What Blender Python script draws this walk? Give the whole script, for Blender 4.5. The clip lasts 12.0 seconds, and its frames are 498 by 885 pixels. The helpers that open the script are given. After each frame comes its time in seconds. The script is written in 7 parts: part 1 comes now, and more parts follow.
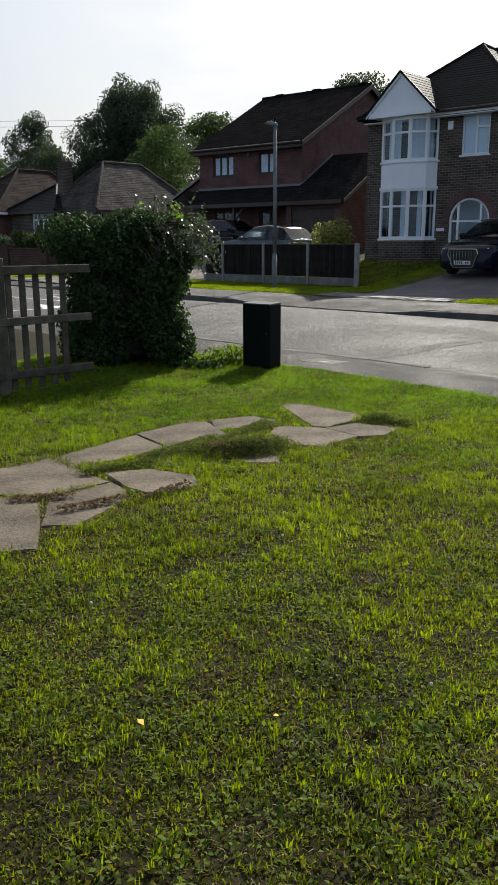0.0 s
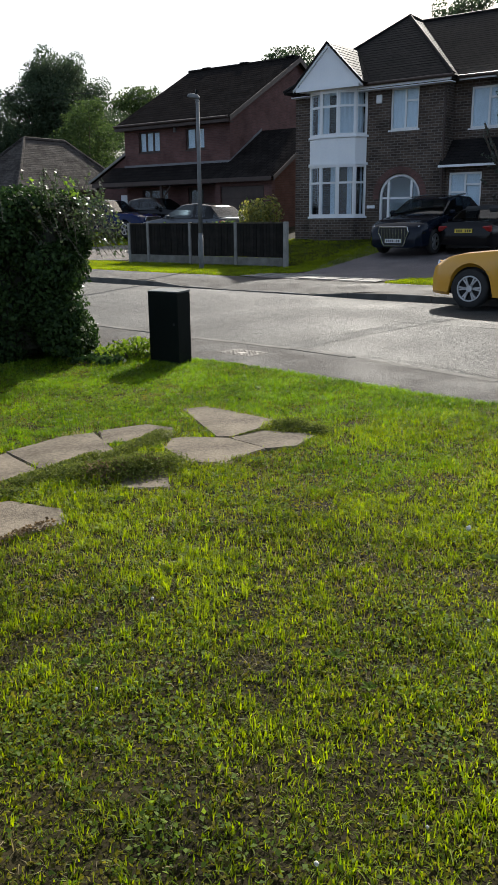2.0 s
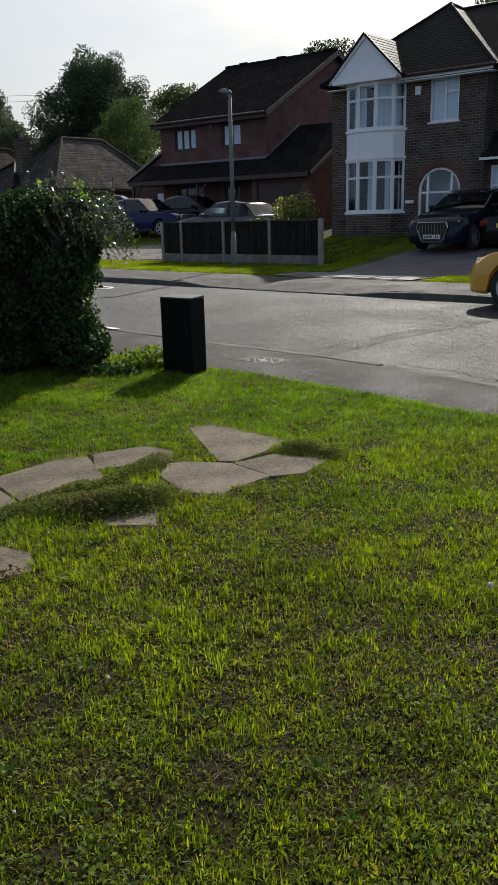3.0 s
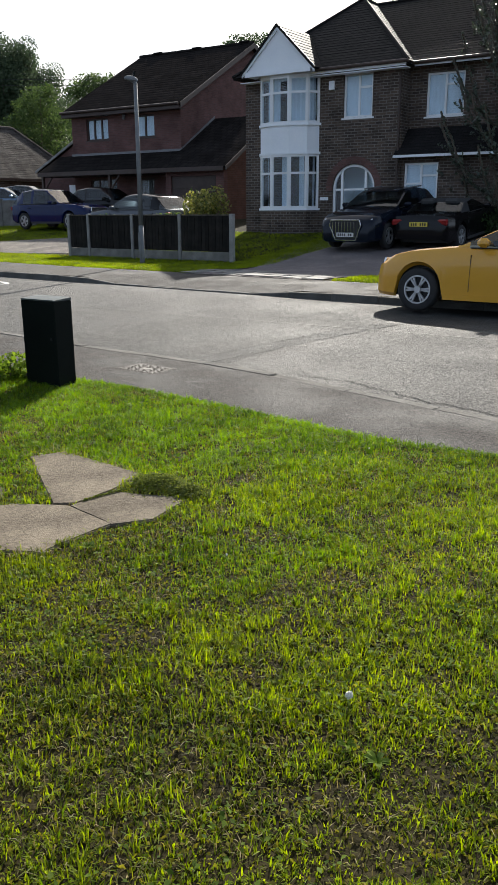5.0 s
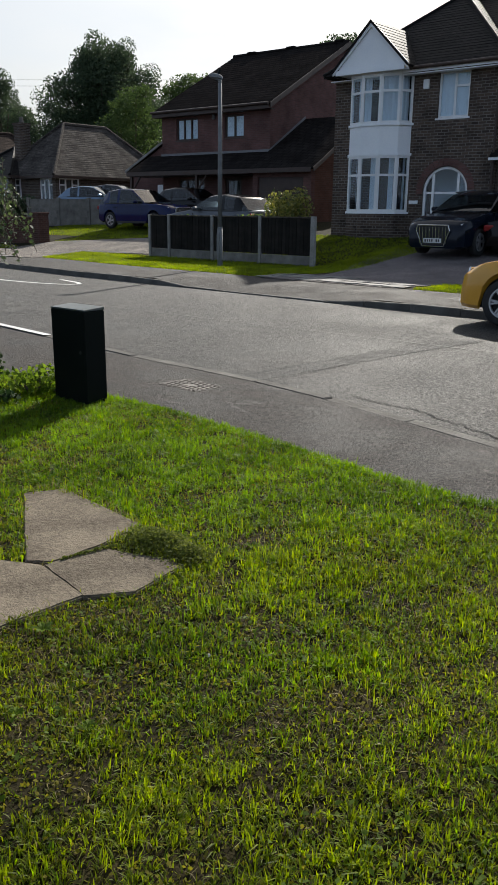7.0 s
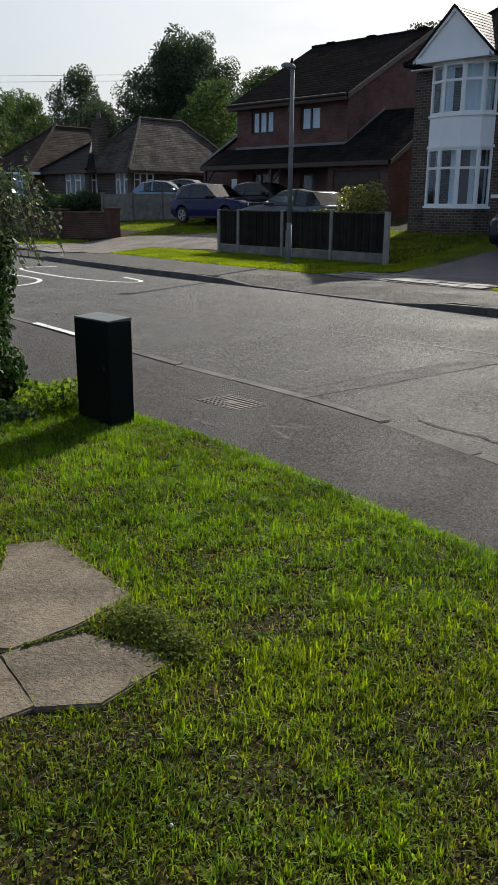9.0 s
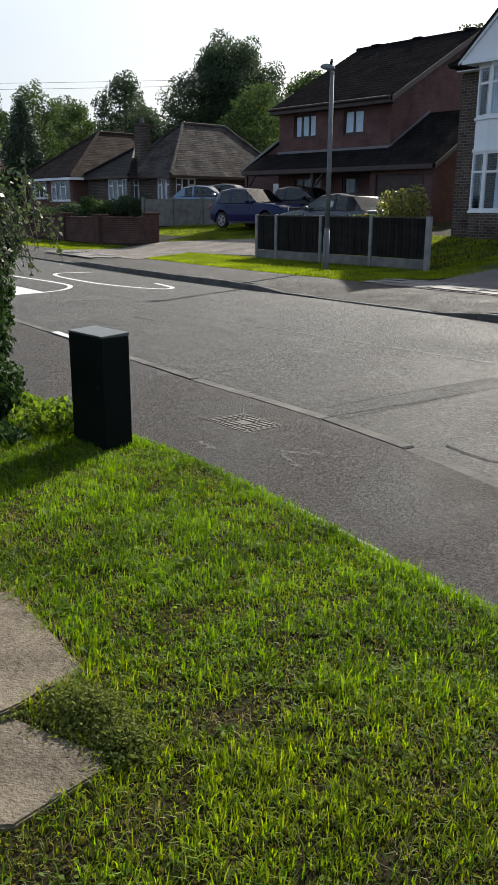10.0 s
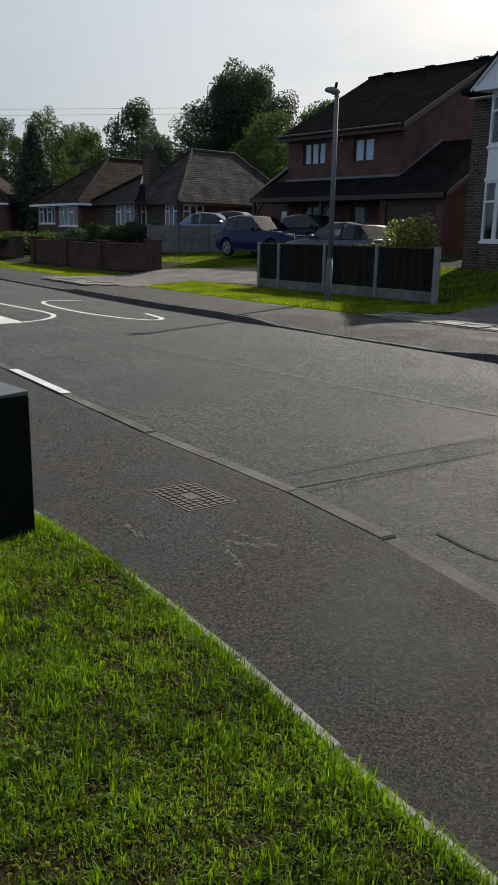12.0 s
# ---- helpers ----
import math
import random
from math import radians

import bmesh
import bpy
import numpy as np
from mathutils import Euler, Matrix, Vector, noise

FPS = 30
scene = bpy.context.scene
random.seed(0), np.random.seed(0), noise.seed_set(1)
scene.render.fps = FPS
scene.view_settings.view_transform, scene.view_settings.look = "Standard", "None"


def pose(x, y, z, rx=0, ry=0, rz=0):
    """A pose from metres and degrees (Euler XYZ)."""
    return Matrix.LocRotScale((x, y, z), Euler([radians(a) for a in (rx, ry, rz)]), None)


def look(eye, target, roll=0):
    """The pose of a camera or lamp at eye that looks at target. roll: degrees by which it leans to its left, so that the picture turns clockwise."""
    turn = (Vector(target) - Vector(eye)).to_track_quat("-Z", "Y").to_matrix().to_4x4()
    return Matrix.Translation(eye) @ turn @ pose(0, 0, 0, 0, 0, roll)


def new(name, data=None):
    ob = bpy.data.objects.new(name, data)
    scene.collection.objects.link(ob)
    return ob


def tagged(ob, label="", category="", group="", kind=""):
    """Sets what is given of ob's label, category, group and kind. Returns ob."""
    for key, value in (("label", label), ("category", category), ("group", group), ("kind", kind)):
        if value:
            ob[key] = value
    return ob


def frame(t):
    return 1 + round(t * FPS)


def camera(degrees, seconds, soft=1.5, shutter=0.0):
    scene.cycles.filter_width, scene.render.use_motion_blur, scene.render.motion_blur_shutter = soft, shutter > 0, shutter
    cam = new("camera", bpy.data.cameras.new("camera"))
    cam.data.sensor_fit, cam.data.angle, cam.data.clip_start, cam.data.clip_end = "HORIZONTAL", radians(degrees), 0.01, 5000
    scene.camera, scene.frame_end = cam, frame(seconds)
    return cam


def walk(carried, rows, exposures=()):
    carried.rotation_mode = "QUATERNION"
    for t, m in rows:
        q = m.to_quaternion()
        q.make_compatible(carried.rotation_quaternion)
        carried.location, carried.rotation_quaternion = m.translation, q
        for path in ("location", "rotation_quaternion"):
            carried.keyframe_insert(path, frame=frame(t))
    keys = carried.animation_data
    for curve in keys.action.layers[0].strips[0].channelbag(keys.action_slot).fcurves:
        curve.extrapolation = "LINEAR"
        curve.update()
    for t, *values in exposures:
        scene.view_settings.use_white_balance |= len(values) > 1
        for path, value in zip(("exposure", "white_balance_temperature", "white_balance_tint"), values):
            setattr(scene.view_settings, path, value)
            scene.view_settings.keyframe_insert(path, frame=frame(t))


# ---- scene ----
cam = camera(34.3, 12.0, soft=1.0)
PATH = [
    (0, (0.422, 0.541, 1.374), (0.339, 2.48, 0.891), -0.2),
    (0.5, (0.59, 0.621, 1.439), (0.568, 2.556, 0.933), -0.6),
    (1, (0.671, 0.816, 1.424), (0.858, 2.738, 0.902), 0.5),
    (1.5, (0.691, 1.184, 1.405), (0.93, 3.099, 0.883), 0.5),
    (2, (0.706, 1.374, 1.391), (0.768, 3.301, 0.858), -0.6),
    (2.5, (0.825, 1.626, 1.427), (0.781, 3.551, 0.887), -1.3),
    (4.3, (1.193, 2.376, 1.415), (1.169, 4.301, 0.877), -2.0),
    (4.5, (1.244, 2.436, 1.408), (1.241, 4.36, 0.864), -1.6),
    (5, (1.351, 2.687, 1.407), (1.494, 4.604, 0.854), -0.3),
    (5.5, (1.505, 2.862, 1.413), (1.499, 4.78, 0.847), -1.6),
    (6, (1.622, 2.98, 1.434), (1.369, 4.882, 0.87), -2.8),
    (6.5, (1.649, 3.224, 1.439), (1.466, 5.135, 0.878), -0.7),
    (7, (1.686, 3.452, 1.423), (1.624, 5.374, 0.873), 0.6),
    (7.2, (1.707, 3.509, 1.42), (1.627, 5.43, 0.868), 0.5),
    (8.8, (1.85, 4.161, 1.463), (1.7, 6.075, 0.905), 1.1),
    (9, (1.865, 4.232, 1.456), (1.623, 6.135, 0.891), 0.5),
    (9.5, (2.001, 4.476, 1.47), (1.656, 6.362, 0.903), -0.3),
    (10, (2.018, 4.768, 1.457), (1.671, 6.658, 0.902), 0.4),
    (10.5, (2.065, 5.076, 1.475), (1.833, 7.006, 1.008), 1.3),
    (11, (2.147, 5.394, 1.48), (1.722, 7.291, 1.012), 0.7),
    (11.5, (2.193, 5.63, 1.463), (1.801, 7.53, 0.978), 1.2),
    (12, (2.186, 5.965, 1.465), (1.806, 7.866, 0.971), 1.1),
]
# the film's own exposure drifts as it turns towards and away from the bright sky
EXPOSURES = [(0, 0.28), (0.5, 0.28), (1, 0.53), (1.5, 0.18), (2, 0.65), (2.5, 0.13), (4.5, 0.4), (5, 0.73), (5.5, 0.88), (6, 0.43), (6.5, 0.08), (7, 0.33), (9, 0.24), (9.5, 0.38), (10, 0.58), (10.5, -0.25), (11, 0.11), (11.5, 0.18), (12, -0.02)]
walk(cam, [(t, look(eye, target, roll)) for t, eye, target, roll in PATH], exposures=EXPOSURES)

# ---- light ----
SUN_AZ, SUN_EL = 17.6, 33.0   # bearing to the right of +y, height, degrees
world = bpy.data.worlds.new("sky")
scene.world = world
world.use_nodes = True
wn, wl = world.node_tree.nodes, world.node_tree.links
wn.clear()
sky = wn.new("ShaderNodeTexSky")
sky.sky_type, sky.sun_disc = "NISHITA", False
sky.sun_elevation, sky.sun_rotation = radians(SUN_EL), radians(SUN_AZ)
sky.air_density, sky.dust_density, sky.ozone_density = 1.0, 4.0, 1.0
bg = wn.new("ShaderNodeBackground")
bg.inputs["Strength"].default_value = 0.088
out = wn.new("ShaderNodeOutputWorld")
coords = wn.new("ShaderNodeTexCoord")
stretch = wn.new("ShaderNodeMapping")
stretch.inputs["Scale"].default_value = (1.0, 1.0, 3.2)
cloud = wn.new("ShaderNodeTexNoise")
cloud.inputs["Scale"].default_value, cloud.inputs["Detail"].default_value = 3.2, 7.0
ramp = wn.new("ShaderNodeValToRGB")
ramp.color_ramp.elements[0].position, ramp.color_ramp.elements[0].color = 0.42, (0.6, 0.6, 0.6, 1)
ramp.color_ramp.elements[1].position, ramp.color_ramp.elements[1].color = 0.72, (0.95, 0.95, 0.95, 1)
veil = wn.new("ShaderNodeMix")
veil.data_type = "RGBA"
# haze: bright towards the sun, dim and bluer away from it
facing = wn.new("ShaderNodeVectorMath")
facing.operation = "DOT_PRODUCT"
facing.inputs[1].default_value = (math.sin(radians(SUN_AZ)) * math.cos(radians(SUN_EL)), math.cos(radians(SUN_AZ)) * math.cos(radians(SUN_EL)), math.sin(radians(SUN_EL)))
glow = wn.new("ShaderNodeValToRGB")
glow.color_ramp.elements[0].position, glow.color_ramp.elements[0].color = 0.3, (0.5, 0.62, 0.82, 1)
glow.color_ramp.elements[1].position, glow.color_ramp.elements[1].color = 0.97, (0.98, 0.99, 1.0, 1)
near_sun = glow.color_ramp.elements.new(0.68)
near_sun.color = (0.72, 0.79, 0.86, 1)
lift = wn.new("ShaderNodeMix")
lift.data_type, lift.blend_type = "RGBA", "MULTIPLY"
lift.inputs[0].default_value = 1.0
lift.inputs[7].default_value = (9.0, 9.25, 9.5, 1)
wl.new(coords.outputs["Generated"], stretch.inputs["Vector"])
wl.new(stretch.outputs["Vector"], cloud.inputs["Vector"])
wl.new(cloud.outputs["Fac"], ramp.inputs["Fac"])
wl.new(ramp.outputs["Color"], veil.inputs[0])
wl.new(coords.outputs["Generated"], facing.inputs[0])
wl.new(facing.outputs["Value"], glow.inputs["Fac"])
wl.new(glow.outputs["Color"], lift.inputs[6])
# the sky deepens from the hazy horizon to the zenith
height, deep, fade = wn.new("ShaderNodeSeparateXYZ"), wn.new("ShaderNodeMapRange"), wn.new("ShaderNodeMix")
deep.inputs[1].default_value, deep.inputs[2].default_value = 0.4, 1.0
deep.inputs[3].default_value, deep.inputs[4].default_value = 1.0, 0.38
fade.data_type, fade.blend_type = "RGBA", "MULTIPLY"
fade.inputs[0].default_value = 1.0
wl.new(coords.outputs["Generated"], height.inputs[0])
wl.new(height.outputs["Z"], deep.inputs[0])
wl.new(deep.outputs[0], fade.inputs[7])
wl.new(lift.outputs[2], fade.inputs[6])
wl.new(fade.outputs[2], veil.inputs[7])
wl.new(sky.outputs["Color"], veil.inputs[6])
wl.new(veil.outputs[2], bg.inputs["Color"])
wl.new(bg.outputs["Background"], out.inputs["Surface"])
sun = new("sun", bpy.data.lights.new("sun", "SUN"))
sun.data.energy, sun.data.angle, sun.data.color = 5.0, radians(0.8), (1.0, 0.95, 0.86)
toward = Vector((math.sin(radians(SUN_AZ)) * math.cos(radians(SUN_EL)), math.cos(radians(SUN_AZ)) * math.cos(radians(SUN_EL)), math.sin(radians(SUN_EL))))
sun.matrix_world = look(toward * 60, (0, 0, 0))

# ---- materials ----
def material(name, color, rough=0.7, metal=0.0, second=None, scale=6.0, amount=1.0, bump=0.0, bump_scale=60.0, spec=0.5, coat=0.0, island=0.0, random_tint=0.0, use_uv=False):
    """A principled surface, mottled between two colours at two scales, with fine relief."""
    m = bpy.data.materials.new(name)
    m.use_nodes = True
    n, l = m.node_tree.nodes, m.node_tree.links
    b = n["Principled BSDF"]
    b.inputs["Base Color"].default_value = (*color, 1)
    b.inputs["Roughness"].default_value = rough
    b.inputs["Metallic"].default_value = metal
    b.inputs["Specular IOR Level"].default_value = spec
    b.inputs["Coat Weight"].default_value = coat
    tc = n.new("ShaderNodeTexCoord")
    vec = tc.outputs["UV"] if use_uv else tc.outputs["Object"]
    tone = None
    if second:
        big, small = n.new("ShaderNodeTexNoise"), n.new("ShaderNodeTexNoise")
        big.inputs["Scale"].default_value, big.inputs["Detail"].default_value = scale, 5
        small.inputs["Scale"].default_value, small.inputs["Detail"].default_value = scale * 14, 3
        both = n.new("ShaderNodeMath")
        both.operation = "MULTIPLY_ADD"
        both.inputs[1].default_value = 0.4
        l.new(small.outputs["Fac"], both.inputs[0])
        half = n.new("ShaderNodeMath")
        half.operation = "MULTIPLY"
        half.inputs[1].default_value = 0.6
        l.new(vec, big.inputs["Vector"]); l.new(vec, small.inputs["Vector"])
        l.new(big.outputs["Fac"], half.inputs[0]); l.new(half.outputs[0], both.inputs[2])
        r = n.new("ShaderNodeValToRGB")
        r.color_ramp.elements[0].position, r.color_ramp.elements[1].position = 0.5 - 0.16 / amount, 0.5 + 0.16 / amount
        r.color_ramp.elements[0].color, r.color_ramp.elements[1].color = (*color, 1), (*second, 1)
        l.new(both.outputs[0], r.inputs["Fac"])
        tone = r.outputs["Color"]
    if island or random_tint:
        hsv = n.new("ShaderNodeHueSaturation")
        src = n.new("ShaderNodeNewGeometry").outputs["Random Per Island"] if island else n.new("ShaderNodeObjectInfo").outputs["Random"]
        k = island or random_tint
        mr = n.new("ShaderNodeMapRange")
        mr.inputs[3].default_value, mr.inputs[4].default_value = 1 - k, 1 + k
        l.new(src, mr.inputs[0]); l.new(mr.outputs[0], hsv.inputs["Value"])
        if tone: l.new(tone, hsv.inputs["Color"])
        else: hsv.inputs["Color"].default_value = (*color, 1)
        tone = hsv.outputs["Color"]
    if tone: l.new(tone, b.inputs["Base Color"])
    if bump:
        t = n.new("ShaderNodeTexNoise")
        t.inputs["Scale"].default_value, t.inputs["Detail"].default_value = bump_scale, 4
        l.new(vec, t.inputs["Vector"])
        bp = n.new("ShaderNodeBump")
        bp.inputs["Strength"].default_value, bp.inputs["Distance"].default_value = min(1, bump), 0.02
        l.new(t.outputs["Fac"], bp.inputs["Height"]); l.new(bp.outputs["Normal"], b.inputs["Normal"])
    return m


def coursed(name, colors, mortar, width, height, joint, rough=0.9, bump=0.6, offset=0.5, tint=0.25, spec=0.06):
    """Brickwork or roof tiling in metres on the UVs: courses with joints, tone from piece to piece, stains."""
    m = bpy.data.materials.new(name)
    m.use_nodes = True
    n, l = m.node_tree.nodes, m.node_tree.links
    b = n["Principled BSDF"]
    b.inputs["Roughness"].default_value, b.inputs["Specular IOR Level"].default_value = rough, spec
    tc = n.new("ShaderNodeTexCoord")
    br = n.new("ShaderNodeTexBrick")
    br.inputs["Scale"].default_value = 1.0
    br.inputs["Brick Width"].default_value, br.inputs["Row Height"].default_value = width, height
    br.inputs["Mortar Size"].default_value, br.inputs["Mortar Smooth"].default_value = joint, 0.2
    br.inputs["Color1"].default_value, br.inputs["Color2"].default_value = (*colors[0], 1), (*colors[1], 1)
    br.inputs["Mortar"].default_value = (*mortar, 1)
    br.offset = offset
    l.new(tc.outputs["UV"], br.inputs["Vector"])
    no = n.new("ShaderNodeTexNoise")
    no.inputs["Scale"].default_value, no.inputs["Detail"].default_value = 1.3, 8
    l.new(tc.outputs["UV"], no.inputs["Vector"])
    mr = n.new("ShaderNodeMapRange")
    mr.inputs[1].default_value, mr.inputs[2].default_value = 0.3, 0.7
    mr.inputs[3].default_value, mr.inputs[4].default_value = 1 - tint, 1 + tint
    l.new(no.outputs["Fac"], mr.inputs[0])
    hsv = n.new("ShaderNodeHueSaturation")
    l.new(br.outputs["Color"], hsv.inputs["Color"]); l.new(mr.outputs[0], hsv.inputs["Value"])
    l.new(hsv.outputs["Color"], b.inputs["Base Color"])
    bp = n.new("ShaderNodeBump")
    bp.inputs["Strength"].default_value, bp.inputs["Distance"].default_value = bump, 0.02
    bp.invert = True
    l.new(br.outputs["Fac"], bp.inputs["Height"]); l.new(bp.outputs["Normal"], b.inputs["Normal"])
    return m


def leafy(name, dark, light, rough=0.5, through_light=0.35, spec=0.4, patch=0.0):
    """Leaves and blades: tone from leaf to leaf, a share of the light passes through."""
    m = bpy.data.materials.new(name)
    m.use_nodes = True
    n, l = m.node_tree.nodes, m.node_tree.links
    b = n["Principled BSDF"]
    b.inputs["Roughness"].default_value, b.inputs["Specular IOR Level"].default_value = rough, spec
    g = n.new("ShaderNodeNewGeometry")
    r = n.new("ShaderNodeValToRGB")
    r.color_ramp.elements[0].color, r.color_ramp.elements[1].color = (*dark, 1), (*light, 1)
    fac = g.outputs["Random Per Island"]
    if patch:
        tc, no = n.new("ShaderNodeTexCoord"), n.new("ShaderNodeTexNoise")
        no.inputs["Scale"].default_value, no.inputs["Detail"].default_value = patch, 4
        l.new(tc.outputs["Object"], no.inputs["Vector"])
        mx = n.new("ShaderNodeMath"); mx.operation = "MULTIPLY_ADD"
        mx.inputs[1].default_value = 0.45
        k = n.new("ShaderNodeMapRange")
        k.inputs[1].default_value, k.inputs[2].default_value = 0.35, 0.65
        k.inputs[3].default_value, k.inputs[4].default_value = 0.0, 0.55
        l.new(no.outputs["Fac"], k.inputs[0])
        l.new(fac, mx.inputs[0]); l.new(k.outputs[0], mx.inputs[2])
        tuft, add = n.new("ShaderNodeTexNoise"), n.new("ShaderNodeMath")
        tuft.inputs["Scale"].default_value, tuft.inputs["Detail"].default_value = 21, 2
        l.new(tc.outputs["Object"], tuft.inputs["Vector"])
        k2 = n.new("ShaderNodeMapRange")
        k2.inputs[1].default_value, k2.inputs[2].default_value = 0.32, 0.68
        k2.inputs[3].default_value, k2.inputs[4].default_value = -0.3, 0.3
        l.new(tuft.outputs["Fac"], k2.inputs[0]); l.new(mx.outputs[0], add.inputs[0]); l.new(k2.outputs[0], add.inputs[1])
        fac = add.outputs[0]
    l.new(fac, r.inputs["Fac"])
    l.new(r.outputs["Color"], b.inputs["Base Color"])
    tr = n.new("ShaderNodeBsdfTranslucent")
    hs = n.new("ShaderNodeHueSaturation")
    hs.inputs["Saturation"].default_value, hs.inputs["Value"].default_value = 1.12, 1.9
    l.new(r.outputs["Color"], hs.inputs["Color"]); l.new(hs.outputs["Color"], tr.inputs["Color"])
    mix = n.new("ShaderNodeMixShader")
    mix.inputs[0].default_value = through_light
    l.new(b.outputs["BSDF"], mix.inputs[1]); l.new(tr.outputs["BSDF"], mix.inputs[2])
    l.new(mix.outputs["Shader"], n["Material Output"].inputs["Surface"])
    return m


def asphalt(name, dark, light, rough, wear, stones=75, scuffs=0.5):
    m = bpy.data.materials.new(name)
    m.use_nodes = True
    n, l = m.node_tree.nodes, m.node_tree.links
    b = n["Principled BSDF"]
    tc = n.new("ShaderNodeTexCoord")
    grit, stain, stone = n.new("ShaderNodeTexNoise"), n.new("ShaderNodeTexNoise"), n.new("ShaderNodeTexNoise")
    grit.inputs["Scale"].default_value, grit.inputs["Detail"].default_value = 42, 6
    grit.inputs["Roughness"].default_value = 0.9
    stain.inputs["Scale"].default_value, stain.inputs["Detail"].default_value = wear, 7
    stone.inputs["Scale"].default_value, stone.inputs["Detail"].default_value, stone.inputs["Roughness"].default_value = 70, 6, 0.88
    b.inputs["Specular IOR Level"].default_value = 0.36
    for k in (grit, stain, stone): l.new(tc.outputs["Object"], k.inputs["Vector"])
    r = n.new("ShaderNodeValToRGB")
    r.color_ramp.elements[0].position, r.color_ramp.elements[1].position = 0.44, 0.57
    r.color_ramp.elements[0].color, r.color_ramp.elements[1].color = (*dark, 1), (*light, 1)
    s = n.new("ShaderNodeMath"); s.operation = "MULTIPLY_ADD"
    s.inputs[1].default_value = 0.4
    h = n.new("ShaderNodeMath"); h.operation = "MULTIPLY"
    h.inputs[1].default_value = 0.6
    l.new(stain.outputs["Fac"], s.inputs[0]); l.new(grit.outputs["Fac"], h.inputs[0]); l.new(h.outputs[0], s.inputs[2])
    l.new(s.outputs[0], r.inputs["Fac"])
    # single stones, dark and pale, and pale scuffs
    chips, tone, scuff = n.new("ShaderNodeTexVoronoi"), n.new("ShaderNodeMapRange"), n.new("ShaderNodeTexNoise")
    chips.inputs["Scale"].default_value = stones
    l.new(tc.outputs["Object"], chips.inputs["Vector"])
    part_of = n.new("ShaderNodeSeparateColor")
    l.new(chips.outputs["Color"], part_of.inputs["Color"])
    tone.inputs[3].default_value, tone.inputs[4].default_value = 0.14, 2.0
    l.new(part_of.outputs["Red"], tone.inputs[0])
    hsv = n.new("ShaderNodeHueSaturation")
    l.new(r.outputs["Color"], hsv.inputs["Color"]); l.new(tone.outputs[0], hsv.inputs["Value"])
    scuff.inputs["Scale"].default_value, scuff.inputs["Detail"].default_value, scuff.inputs["Roughness"].default_value = 1.9, 9, 0.72
    scuff.inputs["Distortion"].default_value = 1.6
    l.new(tc.outputs["Object"], scuff.inputs["Vector"])
    worn_pale = n.new("ShaderNodeMapRange")
    worn_pale.inputs[1].default_value, worn_pale.inputs[2].default_value = 0.58, 0.78
    worn_pale.inputs[3].default_value, worn_pale.inputs[4].default_value = 0.0, scuffs
    l.new(scuff.outputs["Fac"], worn_pale.inputs[0])
    mix = n.new("ShaderNodeMix")
    mix.data_type = "RGBA"
    mix.inputs[7].default_value = (*[min(1, k * 2.2) for k in light], 1)
    l.new(worn_pale.outputs[0], mix.inputs[0]); l.new(hsv.outputs["Color"], mix.inputs[6])
    l.new(mix.outputs[2], b.inputs["Base Color"])
    rr = n.new("ShaderNodeMapRange")
    rr.inputs[1].default_value, rr.inputs[2].default_value = 0.35, 0.65
    rr.inputs[3].default_value, rr.inputs[4].default_value = rough - 0.1, rough + 0.12
    l.new(stain.outputs["Fac"], rr.inputs[0]); l.new(rr.outputs[0], b.inputs["Roughness"])
    bp = n.new("ShaderNodeBump")
    bp.inputs["Strength"].default_value, bp.inputs["Distance"].default_value = 1.0, 0.024
    l.new(stone.outputs["Fac"], bp.inputs["Height"]); l.new(bp.outputs["Normal"], b.inputs["Normal"])
    return m


def glass(name, tint=(0.9, 0.95, 0.97), head_on=0.04):
    """A clear pane that mirrors the sky and lets the room show."""
    m = bpy.data.materials.new(name)
    m.use_nodes = True
    n, l = m.node_tree.nodes, m.node_tree.links
    n.remove(n["Principled BSDF"])
    t, g, mix, f = n.new("ShaderNodeBsdfTransparent"), n.new("ShaderNodeBsdfGlossy"), n.new("ShaderNodeMixShader"), n.new("ShaderNodeMath")
    t.inputs["Color"].default_value = (*tint, 1)
    g.inputs["Roughness"].default_value = 0.02
    lw, p = n.new("ShaderNodeLayerWeight"), n.new("ShaderNodeMath")
    lw.inputs["Blend"].default_value = 0.5
    p.operation, f.operation = "POWER", "MULTIPLY_ADD"
    p.inputs[1].default_value = 5.0
    f.inputs[1].default_value, f.inputs[2].default_value = 1 - head_on, head_on
    l.new(lw.outputs["Facing"], p.inputs[0]); l.new(p.outputs[0], f.inputs[0])
    l.new(f.outputs[0], mix.inputs[0]); l.new(t.outputs["BSDF"], mix.inputs[1]); l.new(g.outputs["BSDF"], mix.inputs[2])
    l.new(mix.outputs["Shader"], n["Material Output"].inputs["Surface"])
    return m


MAT_ROAD = asphalt("road_asphalt", (0.014, 0.0135, 0.013), (0.088, 0.0835, 0.078), 0.72, 0.6)
MAT_PATCH = asphalt("patched_asphalt", (0.016, 0.016, 0.016), (0.062, 0.06, 0.057), 0.7, 1.4)
MAT_PATH = asphalt("footway_asphalt", (0.0125, 0.011, 0.010), (0.056, 0.048, 0.0425), 0.78, 1.6, 125, 0.85)
MAT_DRIVE = asphalt("drive_gravel", (0.08, 0.07, 0.06), (0.22, 0.19, 0.165), 0.9, 1.0)
MAT_DRIVE2 = asphalt("drive_paving", (0.10, 0.085, 0.085), (0.2, 0.17, 0.165), 0.85, 1.0)
